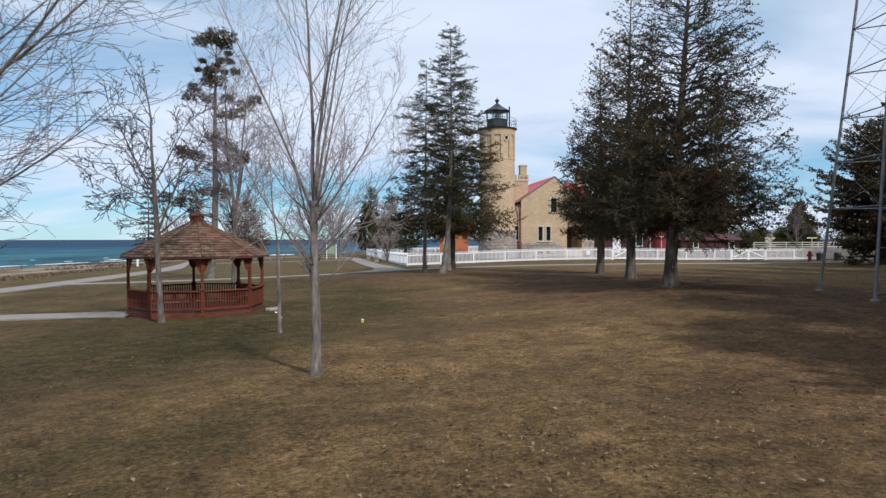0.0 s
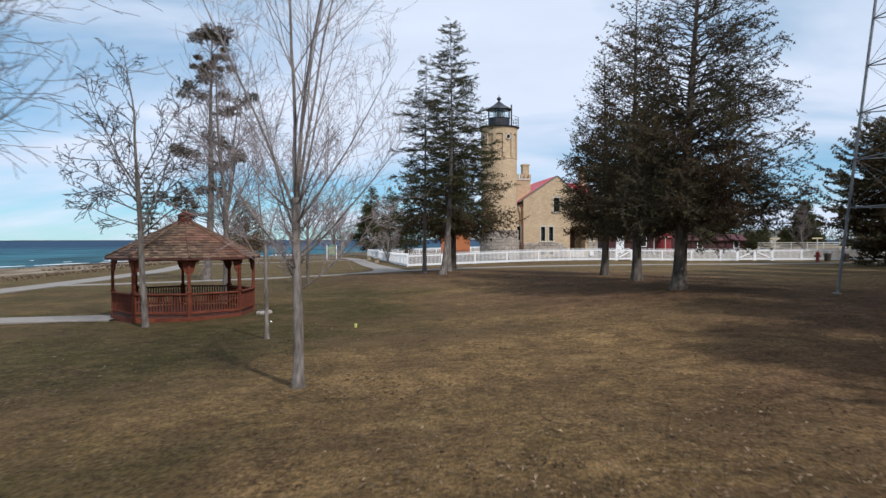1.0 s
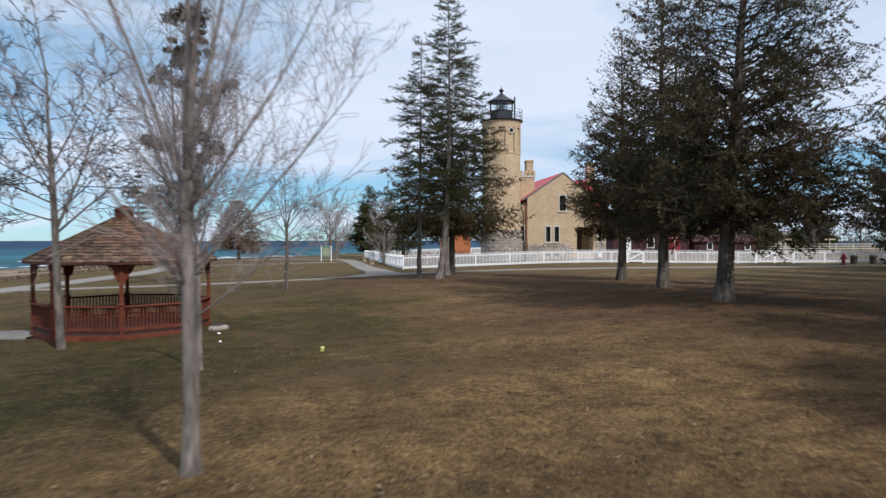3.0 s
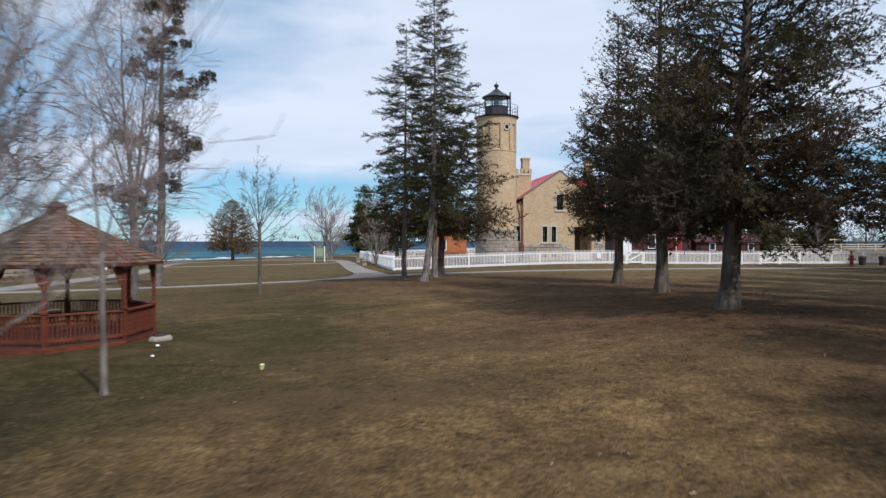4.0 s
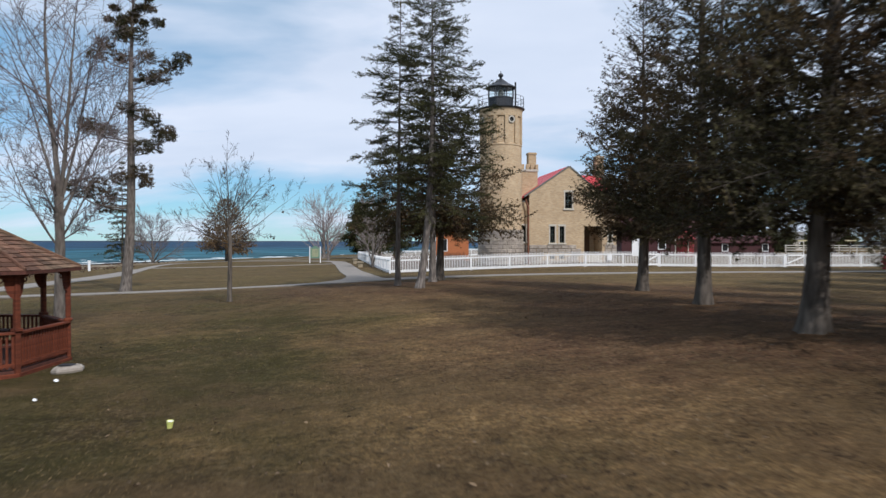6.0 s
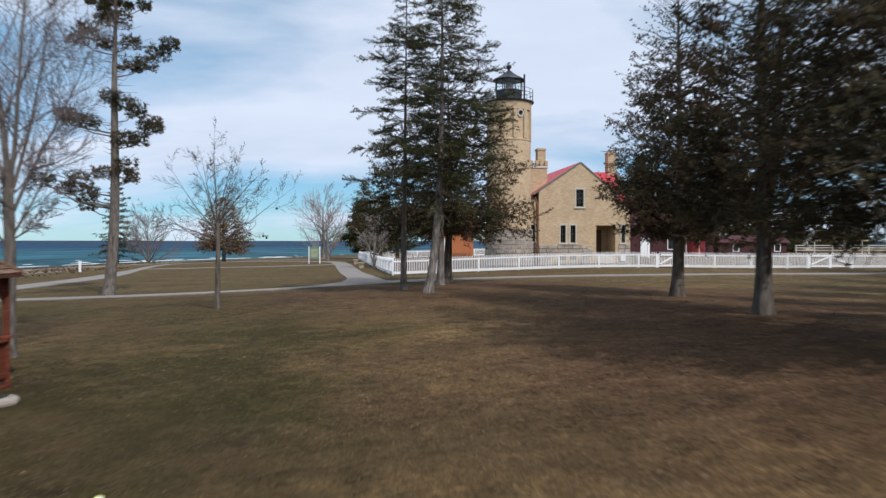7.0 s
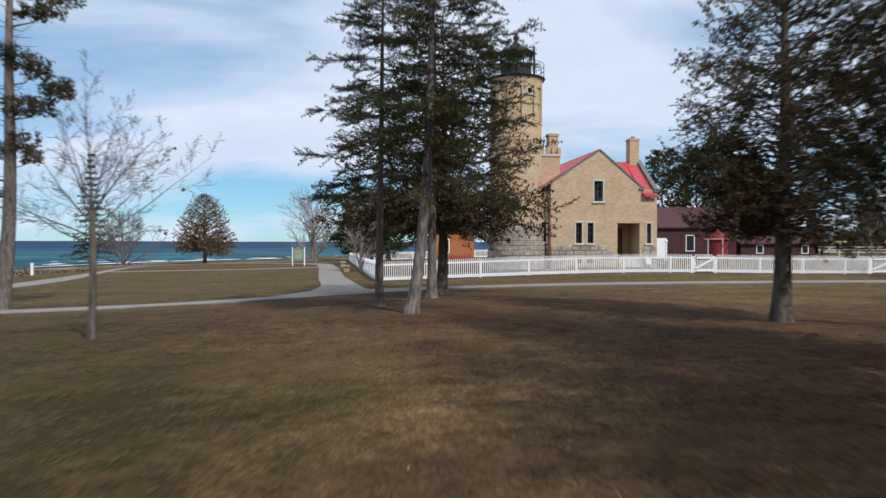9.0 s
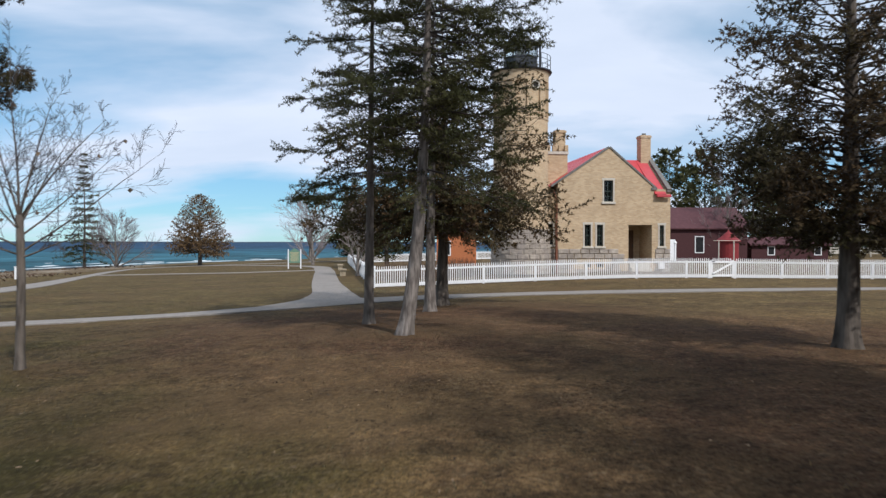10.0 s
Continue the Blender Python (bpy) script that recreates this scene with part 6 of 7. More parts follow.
def window_unit(parent, u0, u1, z0, z1, v, rows=4, cols=2, surround=True):
    """A sash window set in its opening: stone surround, sill, dark sashes with bars, panes, and the dim room behind."""
    w = thing("window", "", "", None)
    w.parent = parent
    for key in list(w.keys()):
        del w[key]
    if surround:
        t = 0.09
        for nm, b in (("jamb", (u0 - t, u0, z0 - 0.02, z1 + 0.02)), ("jamb", (u1, u1 + t, z0 - 0.02, z1 + 0.02)), ("lintel", (u0 - t - 0.04, u1 + t + 0.04, z1 + 0.02, z1 + 0.16))):
            part(nm, Shape().box(b[0], b[1], v - 0.025, v + 0.12, b[2], b[3]), TRIM, w)
        part("window_sill", Shape().box(u0 - t - 0.07, u1 + t + 0.07, v - 0.09, v + 0.12, z0 - 0.15, z0 - 0.02, b=0.012), TRIM, w)
    s = Shape()
    fr = 0.05
    f0, f1 = v + 0.13, v + 0.18
    for b in ((u0, u0 + fr, z0, z1), (u1 - fr, u1, z0, z1), (u0, u1, z0, z0 + fr), (u0, u1, z1 - fr, z1), (u0, u1, (z0 + z1) / 2 - 0.03, (z0 + z1) / 2 + 0.03)):
        s.box(b[0], b[1], f0, f1, b[2], b[3])
    for c in range(1, cols):
        u = u0 + (u1 - u0) * c / cols
        s.box(u - 0.014, u + 0.014, f0 + 0.01, f1 - 0.01, z0, z1)
    for r in range(1, rows):
        if r * 2 != rows:
            z = z0 + (z1 - z0) * r / rows
            s.box(u0, u1, f0 + 0.01, f1 - 0.01, z - 0.012, z + 0.012)
    part("window_frame", s, SASH, w)
    pane = part("pane", Shape().box(u0 + 0.02, u1 - 0.02, v + 0.148, v + 0.156, z0 + 0.02, z1 - 0.02), GLASS, w)
    pane.visible_shadow = False
    part("room", Shape().box(u0 - 0.25, u1 + 0.25, v + 0.62, v + 0.66, z0 - 0.2, z1 + 0.2), DARK, w)
    return w


def stone_course(parent, u0, u1, z0, z1, v, rng, skip=()):
    """One row of rock-faced blocks standing a little proud of the wall, joints left open."""
    u = u0
    while u < u1 - 0.02:
        w = min(rng.uniform(0.42, 0.85), u1 - u)
        if u1 - (u + w) < 0.25:
            w = u1 - u
        if not any(u + w > a and u < b and z1 > c and z0 < d for a, b, c, d in skip):
            g = 0.008
            dep = 0.045 + rng.uniform(0, 0.035)
            x0, x1, a, b = u + g, u + w - g, z0 + g, z1 - g
            i = 0.03
            verts = [(x0, v, a), (x1, v, a), (x1, v, b), (x0, v, b), (x0 + i, v - dep, a + i), (x1 - i, v - dep * 0.9, a + i), (x1 - i, v - dep, b - i), (x0 + i, v - dep * 0.8, b - i)]
            part("stone", Shape().add(verts, [(4, 7, 6, 5)[::-1], (0, 1, 5, 4), (1, 2, 6, 5), (2, 3, 7, 6), (3, 0, 4, 7)]), STONE, parent)
        u += w


def keeper_house():
    h = thing("keeper_house", "buff brick keeper's house with a limestone base and bright red roof", "house", HM)
    W, PEAK_U, PEAK, LEFT, RIGHT_U, RIGHT, EAVE = 7.42, 3.35, 8.0, 5.75, 6.38, 5.45, 5.0
    RIDGE_V, RIDGE = 3.1, 7.55
    # openings: u0, u1, z0, z1
    pair = [(1.74, 2.15, 1.75, 3.10), (2.54, 2.95, 1.75, 3.10)]
    upper = [(3.00, 3.60, 4.58, 5.92)]
    porch = (4.63, 6.19, 0.75, 3.11)
    small = [(6.70, 7.00, 1.75, 3.08)]
    low = [(1.72, 2.17, 0.40, 0.72), (2.52, 2.97, 0.40, 0.72)]
    outline = [(0, LEFT), (PEAK_U, PEAK), (RIGHT_U, RIGHT), (W, EAVE + 0.35)]
    holes = pair + upper + [porch] + small + low
    part("wall", wall_with_holes(outline, holes, 0.0, 0.35), BRICK, h)
    part("side_wall", Shape().box(0.0, 0.35, 0.352, 9.3, 0, LEFT - 0.1), BRICK, h)
    part("end_wall", Shape().prism([(0.352, 0), (6.2, 0), (6.2, EAVE), (RIDGE_V, RIDGE + 0.12), (0.352, EAVE + 0.35)], "x", W - 0.36, W - 0.002), BRICK, h)
    part("back_wall", Shape().box(RIGHT_U + 0.01, W - 0.37, 5.85, 6.2, 0, EAVE), BRICK, h)
    part("back_wall", Shape().prism([(0.36, 0), (RIGHT_U, 0), (RIGHT_U, RIGHT - 0.15), (PEAK_U, PEAK - 0.15), (0.36, LEFT + 0.1)], "y", 8.95, 9.3), BRICK, h)
    # roof slopes: the cross gable towards the lawn, and the main roof behind it
    def slab(a, b, c, d, t=0.09):
        n = (Vector(b) - Vector(a)).cross(Vector(d) - Vector(a)).normalized() * t
        n = n if n.z > 0 else -n
        v = [Vector(p) for p in (a, b, c, d)]
        vs = [tuple(p) for p in v] + [tuple(p + n) for p in v]
        return Shape().add(vs, [(3, 2, 1, 0), (4, 5, 6, 7), (0, 1, 5, 4), (1, 2, 6, 5), (2, 3, 7, 6), (3, 0, 4, 7)])
    sl = (PEAK - LEFT) / PEAK_U
    part("roof", slab((-0.45, 0.10, LEFT - 0.45 * sl), (-0.45, 9.4, LEFT - 0.45 * sl), (PEAK_U, 9.4, PEAK), (PEAK_U, 0.10, PEAK)), RED_ROOF, h)
    part("roof", slab((PEAK_U, 0.10, PEAK), (PEAK_U, 9.4, PEAK), (RIGHT_U, 9.4, RIGHT), (RIGHT_U, 0.10, RIGHT)), RED_ROOF, h)
    part("roof", slab((RIGHT_U - 0.05, -0.16, EAVE + 0.02), (W - 0.37, -0.16, EAVE + 0.02), (W - 0.37, RIDGE_V, RIDGE), (RIGHT_U - 0.05, RIDGE_V, RIDGE)), RED_ROOF, h)
    part("roof", slab((PEAK_U + 0.8, 1.2, 5.95), (RIGHT_U - 0.06, 1.2, 5.95), (RIGHT_U - 0.06, RIDGE_V, RIDGE), (PEAK_U + 0.8, RIDGE_V, RIDGE)), RED_ROOF, h)
    part("roof", slab((PEAK_U + 0.8, 6.4, EAVE), (W - 0.37, 6.4, EAVE), (W - 0.37, RIDGE_V + 0.01, RIDGE), (PEAK_U + 0.8, RIDGE_V + 0.01, RIDGE)), RED_ROOF, h)
    # standing seams
    for i in range(1, 15):
        v = 0.3 + i * 0.6
        part("roof_seam", Shape().tube([(-0.43, v, LEFT - 0.43 * sl + 0.085), (PEAK_U - 0.05, v, PEAK + 0.075)], [0.018, 0.018], 4), RED_ROOF, h)
    part("gutter", Shape().box(RIGHT_U + 0.02, W - 0.05, -0.30, -0.165, EAVE - 0.13, EAVE + 0.05, b=0.03), RED_ROOF, h)
    part("gutter", Shape().box(-0.57, -0.455, 0.10, 9.4, LEFT - 0.45 * sl - 0.06, LEFT - 0.45 * sl + 0.06, b=0.03), RED_ROOF, h)
    # coping along the gables
    def coping(a, b, v0, v1):
        a, b = Vector((a[0], 0, a[1])), Vector((b[0], 0, b[1]))
        d = (b - a).normalized()
        n = Vector((-d.z, 0, d.x))
        n = n if n.z > 0 else -n
        q = [a, b, b + n * 0.11, a + n * 0.11]
        return Shape().prism([(p.x, p.z) for p in q], "y", v0, v1)
    part("coping", coping((-0.40, LEFT - 0.27), (PEAK_U, PEAK), -0.05, 0.24), COPING, h)
    part("coping", coping((PEAK_U, PEAK), (RIGHT_U + 0.02, RIGHT), -0.05, 0.24), COPING, h)
    part("kneeler", Shape().box(RIGHT_U - 0.25, RIGHT_U + 0.12, -0.08, 0.40, RIGHT - 0.10, RIGHT + 0.06), COPING, h)
    end = Shape()
    for a, b in (((-0.05, EAVE + 0.30), (RIDGE_V, RIDGE + 0.15)), ((RIDGE_V, RIDGE + 0.15), (6.3, EAVE))):
        p, q = Vector((0, *a)), Vector((0, *b))
        d = (q - p).normalized()
        n = Vector((0, -d.z, d.y))
        vs = [p, q, q + n * 0.15, p + n * 0.15]
        end.prism([(v.y, v.z) for v in vs], "x", W - 0.26, W + 0.04)
    part("coping", end, COPING, h)
    part("kneeler", Shape().box(W - 0.26, W + 0.05, -0.10, 0.30, EAVE + 0.22, EAVE + 0.40), COPING, h)
    # chimney at the ridge end
    ch = part("chimney", Shape().box(W - 0.84, W - 0.14, 2.75, 3.45, RIDGE - 1.6, 9.30), BRICK, h)
    part("chimney_cap", Shape().box(W - 0.88, W - 0.10, 2.71, 3.49, 9.12, 9.25), BRICK, ch)
    part("flue", Shape().box(W - 0.60, W - 0.38, 2.99, 3.21, 9.30, 9.46), COPING, ch)
    # windows
    for w in pair + upper + small:
        window_unit(h, *w, 0.0)
    for w in low:
        window_unit(h, *w, 0.0, rows=2, surround=False)
    # recessed porch: side walls, back wall with a door, floor, ceiling, steps
    u0, u1, z0, z1 = porch
    part("porch_floor", Shape().box(u0 - 0.05, u1 + 0.05, 0.355, 2.0, z0 - 0.15, z0 - 0.004), STONE, h)
    part("porch_step", Shape().box(u0 + 0.05, u1 - 0.15, -0.42, -0.09, 0.0, 0.36), TRIM, h)
    part("porch_step", Shape().box(u0 + 0.05, u1 - 0.15, -0.085, 0.35, 0.0, z0 - 0.004), TRIM, h)
    part("porch_wall", Shape().box(u0 - 0.30, u0 - 0.003, 0.355, 2.0, 0.6, z1 + 0.1), BRICK, h)
    part("porch_wall", Shape().box(u1 + 0.003, u1 + 0.30, 0.355, 2.0, 0.6, z1 + 0.1), BRICK, h)
    part("porch_wall", Shape().box(u0, u1, 2.004, 2.2, 0.6, z1 + 0.1), BRICK, h)
    part("porch_ceiling", Shape().box(u0, u1, 0.355, 2.0, z1 + 0.004, z1 + 0.12), TRIM, h)
    d = part("door", Shape().box(u0 + 0.22, u0 + 1.12, 1.95, 2.0, z0, z0 + 2.05, b=0.01), DOORWOOD, h)
    part("door_handle", Shape().box(u0 + 1.03, u0 + 1.08, 1.90, 1.945, z0 + 0.95, z0 + 1.12), BLACK, d)
    part("porch_lintel", Shape().box(u0 - 0.06, u1 + 0.06, -0.010, 0.30, z1 + 0.003, z1 + 0.16), BRICK, h)
    # downpipe on the corner
    part("downpipe", Shape().tube([(-0.30, -0.02, 5.32), (-0.24, 0.02, 5.0), (-0.10, -0.04, 4.7), (-0.10, -0.05, 0.05)], [0.075, 0.075, 0.075, 0.075], 8), COPPER, h)
    # base course
    rng = random.Random(9)
    skip = [(porch[0], porch[1], 0, 3), *[(w[0] - 0.05, w[1] + 0.05, w[2] - 0.03, w[3] + 0.03) for w in low]]
    for r in range(5):
        stone_course(h, 0.0, W, 0.0 + r * 0.315, 0.315 + r * 0.315, -0.004, rng, skip)
    part("meter_box", Shape().box(6.55, 6.95, -0.28, -0.09, 0.30, 0.72, b=0.015), WHITE, h)
    # wing between the house and the tower
    part("wing_wall", wall_with_holes([(-0.76, 5.1), (-0.004, 5.1)], [(-0.62, -0.22, 1.85, 3.15)], 0.32, 0.62), BRICK, h)
    part("wing_wall", Shape().box(-0.758, -0.45, 0.622, 1.9, 0, 5.08), BRICK, h)
    window_unit(h, -0.62, -0.22, 1.85, 3.15, 0.32)
    part("wing_coping", Shape().box(-0.80, -0.01, 0.28, 1.92, 5.104, 5.20), COPING, h)
    for r in range(9):
        stone_course(h, -0.76, -0.02, r * 0.32, 0.32 + r * 0.32, 0.316, rng, [(-0.72, -0.12, 1.7, 3.3)])
    # crenellated stair turret with its chimney
    part("stair_turret", Shape().box(-0.25, 1.10, 1.6, 3.1, 5.2, 7.75), BRICK, h)
    part("stair_cornice", Shape().box(-0.31, 1.16, 1.54, 3.16, 7.75, 7.93), TRIM, h)
    for i in range(4):
        part("merlon", Shape().box(-0.30 + i * 0.40, -0.06 + i * 0.40, 1.55, 1.78, 7.932, 8.35, b=0.015), BRICK, h)
        part("merlon", Shape().box(-0.30, -0.08, 1.86 + i * 0.32, 2.06 + i * 0.32, 7.932, 8.35, b=0.015), BRICK, h)
    c2 = part("chimney", Shape().box(0.40, 1.06, 1.95, 2.65, 7.932, 9.40), BRICK, h)
    part("chimney_cap", Shape().box(0.35, 1.11, 1.90, 2.70, 9.22, 9.36), BRICK, c2)


keeper_house()


def light_tower():
    CX, CY = 5.20, 67.3
    DECK = 14.45 - HZ
    t = thing("light_tower", "round buff brick lighthouse tower with a black iron lantern", "lighthouse", pose(CX, CY, HZ) @ Matrix.Diagonal((0.972, 0.972, 0.976, 1)))
    body = Shape().spin([(1.88, 0), (1.86, 2.85), (1.80, 2.90), (1.76, 8.6), (1.76, DECK - 3.2)], 48)
    part("shaft", body, BRICK, t, smooth=False)
    # blind panels under the gallery: a recessed drum with pilasters, sill and head bands
    part("drum", Shape().spin([(1.68, DECK - 3.2), (1.68, DECK - 0.55)], 48), BRICK, t)
    part("band", Shape().spin([(1.76, DECK - 3.199), (1.80, DECK - 3.15), (1.80, DECK - 3.05), (1.70, DECK - 2.98)], 48), BRICK, t)
    part("band", Shape().spin([(1.70, DECK - 0.80), (1.79, DECK - 0.74), (1.81, DECK - 0.35), (1.86, DECK - 0.12)], 48), BRICK, t)
    pil = Shape().box(-0.15, 0.15, -0.13, 0.02, DECK - 3.0, DECK - 0.7).mesh("pilaster", BRICK)
    for k in range(12):
        part("pilaster", pil, None, t, m=pose(0, 0, 0, rz=30 * k + 12) @ pose(0, -1.68, 0))
    for k in (0, 3, 6, 9):
        om = pose(0, 0, 0, rz=30 * k + 12 + 15) @ pose(0, -1.66, DECK - 1.05, rx=90)
        o = part("oculus", Shape().spin([(0.26, 0.0), (0.30, 0.05), (0.30, 0.12), (0.20, 0.12), (0.20, 0.02)], 20), TRIM, t, m=om)
        part("pane", Shape().spin([(0.19, 0.03), (0.19, 0.05)], 16), DARK, o)
    # gallery
    part("gallery_deck", Shape().spin([(1.80, DECK - 0.14), (1.98, DECK - 0.08), (2.02, DECK), (0.3, DECK + 0.01)], 48), BLACK, t)
    rail = thing("railing", "", "", None)
    rail.parent = t
    for key in list(rail.keys()):
        del rail[key]
    for k in range(20):
        a = 2 * math.pi * k / 20
        p = (1.94 * math.cos(a), 1.94 * math.sin(a))
        part("baluster", Shape().tube([(*p, DECK), (*p, DECK + 0.95)], [0.016, 0.016], 5), BLACK, rail)
    for z in (0.32, 0.64, 0.95):
        pts = [(1.94 * math.cos(2 * math.pi * k / 40), 1.94 * math.sin(2 * math.pi * k / 40), DECK + z) for k in range(41)]
        part("rail", Shape().tube(pts, [0.016] * 41, 5), BLACK, rail)
    # lantern room, eight-sided
    r0 = 1.10
    part("lantern_base", Shape().spin([(r0, DECK), (r0, DECK + 0.86), (r0 + 0.05, DECK + 0.88), (r0 + 0.05, DECK + 0.95), (0.6, DECK + 0.95)], 8, turn=radians(22.5)), BLACK, t)
    for k in range(8):
        a = radians(22.5 + 45 * k)
        b = radians(22.5 + 45 * (k + 1))
        p, q = (r0 * math.cos(a), r0 * math.sin(a)), (r0 * math.cos(b), r0 * math.sin(b))
        part("mullion", Shape().tube([(*p, DECK + 0.9), (*p, DECK + 1.80)], [0.045, 0.045], 6), BLACK, t)
        s = Shape()
        s.add([(p[0] * .985, p[1] * .985, DECK + 0.95), (q[0] * .985, q[1] * .985, DECK + 0.95), (q[0] * .985, q[1] * .985, DECK + 1.78), (p[0] * .985, p[1] * .985, DECK + 1.78),
               (p[0] * .975, p[1] * .975, DECK + 0.95), (q[0] * .975, q[1] * .975, DECK + 0.95), (q[0] * .975, q[1] * .975, DECK + 1.78), (p[0] * .975, p[1] * .975, DECK + 1.78)],
              [(0, 1, 2, 3), (7, 6, 5, 4), (0, 4, 5, 1), (3, 2, 6, 7)])
        pane = part("pane", s, GLASS, t)
        pane.visible_shadow = False
    part("lens", Shape().spin([(0.16, DECK + 0.95), (0.24, DECK + 1.05), (0.28, DECK + 1.3), (0.24, DECK + 1.55), (0.14, DECK + 1.65)], 16), TRIM, t, "pale glass lens")
    part("lantern_roof", Shape().spin([(r0 + 0.02, DECK + 1.74), (r0 + 0.22, DECK + 1.78), (r0 + 0.20, DECK + 1.84), (0.62, DECK + 2.22), (0.20, DECK + 2.55), (0.12, DECK + 2.62)], 16), BLACK, t)
    part("vent_ball", Shape().spin([(0.10, DECK + 2.6), (0.10, DECK + 2.72), (0.19, DECK + 2.79), (0.22, DECK + 2.88), (0.19, DECK + 2.98), (0.08, DECK + 3.06), (0.03, DECK + 3.08), (0.02, DECK + 3.28)], 14), BLACK, t, smooth=True)
    a = radians(-20)
    part("stove_pipe", Shape().tube([(1.28 * math.cos(a), 1.28 * math.sin(a), DECK), (1.28 * math.cos(a), 1.28 * math.sin(a), DECK + 2.2)], [0.075, 0.075], 8), BLACK, t)
    # rock-faced base, ring by ring
    rng = random.Random(4)
    base = part("stone_base", Shape().spin([(1.885, 0), (1.885, 2.87)], 48), STONE, t)
    for row in range(9):
        n = 16
        step = 2 * math.pi / n
        r1, r2 = 1.89, 1.94
        z0, z1 = row * 0.32, row * 0.32 + 0.32
        for k in range(n):
            a0 = k * step + (row % 2) * step / 2
            mid = a0 + step / 2
            if math.sin(mid) > 0.45:
                continue
            g = 0.006
            dep = rng.uniform(0.03, 0.07)
            vs = [(r1 * math.cos(a0 + g), r1 * math.sin(a0 + g), z0 + 0.01), (r1 * math.cos(a0 + step - g), r1 * math.sin(a0 + step - g), z0 + 0.01),
                  (r1 * math.cos(a0 + step - g), r1 * math.sin(a0 + step - g), z1 - 0.01), (r1 * math.cos(a0 + g), r1 * math.sin(a0 + g), z1 - 0.01)]
            rr = r1 + dep
            vs += [(rr * math.cos(a0 + 0.03), rr * math.sin(a0 + 0.03), z0 + 0.04), (rr * math.cos(a0 + step - 0.03), rr * math.sin(a0 + step - 0.03), z0 + 0.04),
                   (rr * math.cos(a0 + step - 0.03), rr * math.sin(a0 + step - 0.03), z1 - 0.04), (rr * math.cos(a0 + 0.03), rr * math.sin(a0 + 0.03), z1 - 0.04)]
            part("stone", Shape().add(vs, [(4, 5, 6, 7), (0, 1, 5, 4), (1, 2, 6, 5), (2, 3, 7, 6), (3, 0, 4, 7)]), STONE, base)


light_tower()

# ------------------------------------------------------------------ outbuildings beyond


def gabled(name, label, category, x0, x1, y0, y1, z0, eave, ridge, wall, roof, windows=(), door=None):
    b = thing(name, label, category, pose(x0, y0, z0))
    w, d = x1 - x0, y1 - y0
    part("wall", Shape().prism([(0, 0), (d, 0), (d, eave), (d / 2, ridge - 0.1), (0, eave)], "x", 0, w), wall, b)
    for s0, s1 in (((-0.35, eave - 0.12), (d / 2, ridge)), ((d + 0.35, eave - 0.12), (d / 2, ridge))):
        p, q = Vector((0, *s0)), Vector((0, *s1))
        part("roof", Shape().prism([(p.y, p.z), (q.y, q.z), (q.y, q.z + 0.14), (p.y, p.z + 0.14)], "x", -0.3, w + 0.3), roof, b)
    for u0, u1, a, c in windows:
        wn = part("window", Shape().box(u0, u1, -0.03, 0.02, a, c), DARK, b)
        for q in ((u0 - 0.09, u0, a, c), (u1, u1 + 0.09, a, c), (u0 - 0.09, u1 + 0.09, c, c + 0.09), (u0 - 0.09, u1 + 0.09, a - 0.09, a)):
            part("window_frame", Shape().box(q[0], q[1], -0.06, 0.02, q[2], q[3]), WHITE, wn)
    if door:
        part("door", Shape().box(door[0], door[1], -0.05, 0.02, 0.05, door[2]), WHITE, b)
    return b


gabled("barn", "dark maroon boarded barn with a maroon roof", "barn", 24.2, 35.2, 104, 112, 1.2, 3.9, 6.4, MAROON, MAROON_ROOF, [(5.0, 5.9, 1.1, 2.9)], (1.4, 2.6, 2.6))
gabled("shed", "low maroon boarded shed with white corner trim", "shed", 37.0, 46.2, 107, 111, 1.1, 2.1, 2.9, MAROON, MAROON_ROOF, [(2.0, 2.7, 0.9, 1.8), (7.6, 8.3, 0.9, 1.8)])
gabled("brick_outbuilding", "small orange brick outbuilding behind the trees", "outbuilding", -0.6, 3.0, 86, 90, 1.1, 3.4, 4.6, ORANGE_BRICK, MAROON_ROOF, [(0.6, 1.2, 1.2, 2.4)])
gabled("house", "pale distant house with a grey roof", "house", 74, 83, 168, 176, 1.2, 2.6, 4.3, TRIM, COPING, [(1.2, 2.2, 0.9, 2.0), (3.8, 4.8, 0.9, 2.0), (6.6, 7.6, 0.9, 2.0)])
oil = thing("oil_house", "small round red oil house with a conical roof", "shed", pose(31.6, 100.5, 1.2))
part("wall", Shape().spin([(1.1, 0), (1.1, 2.4)], 20), RED_PAINT, oil)
part("roof", Shape().spin([(1.3, 2.35), (1.3, 2.45), (0.1, 3.5), (0.03, 3.7)], 20), RED_PAINT, oil)

# ------------------------------------------------------------------ steel mast


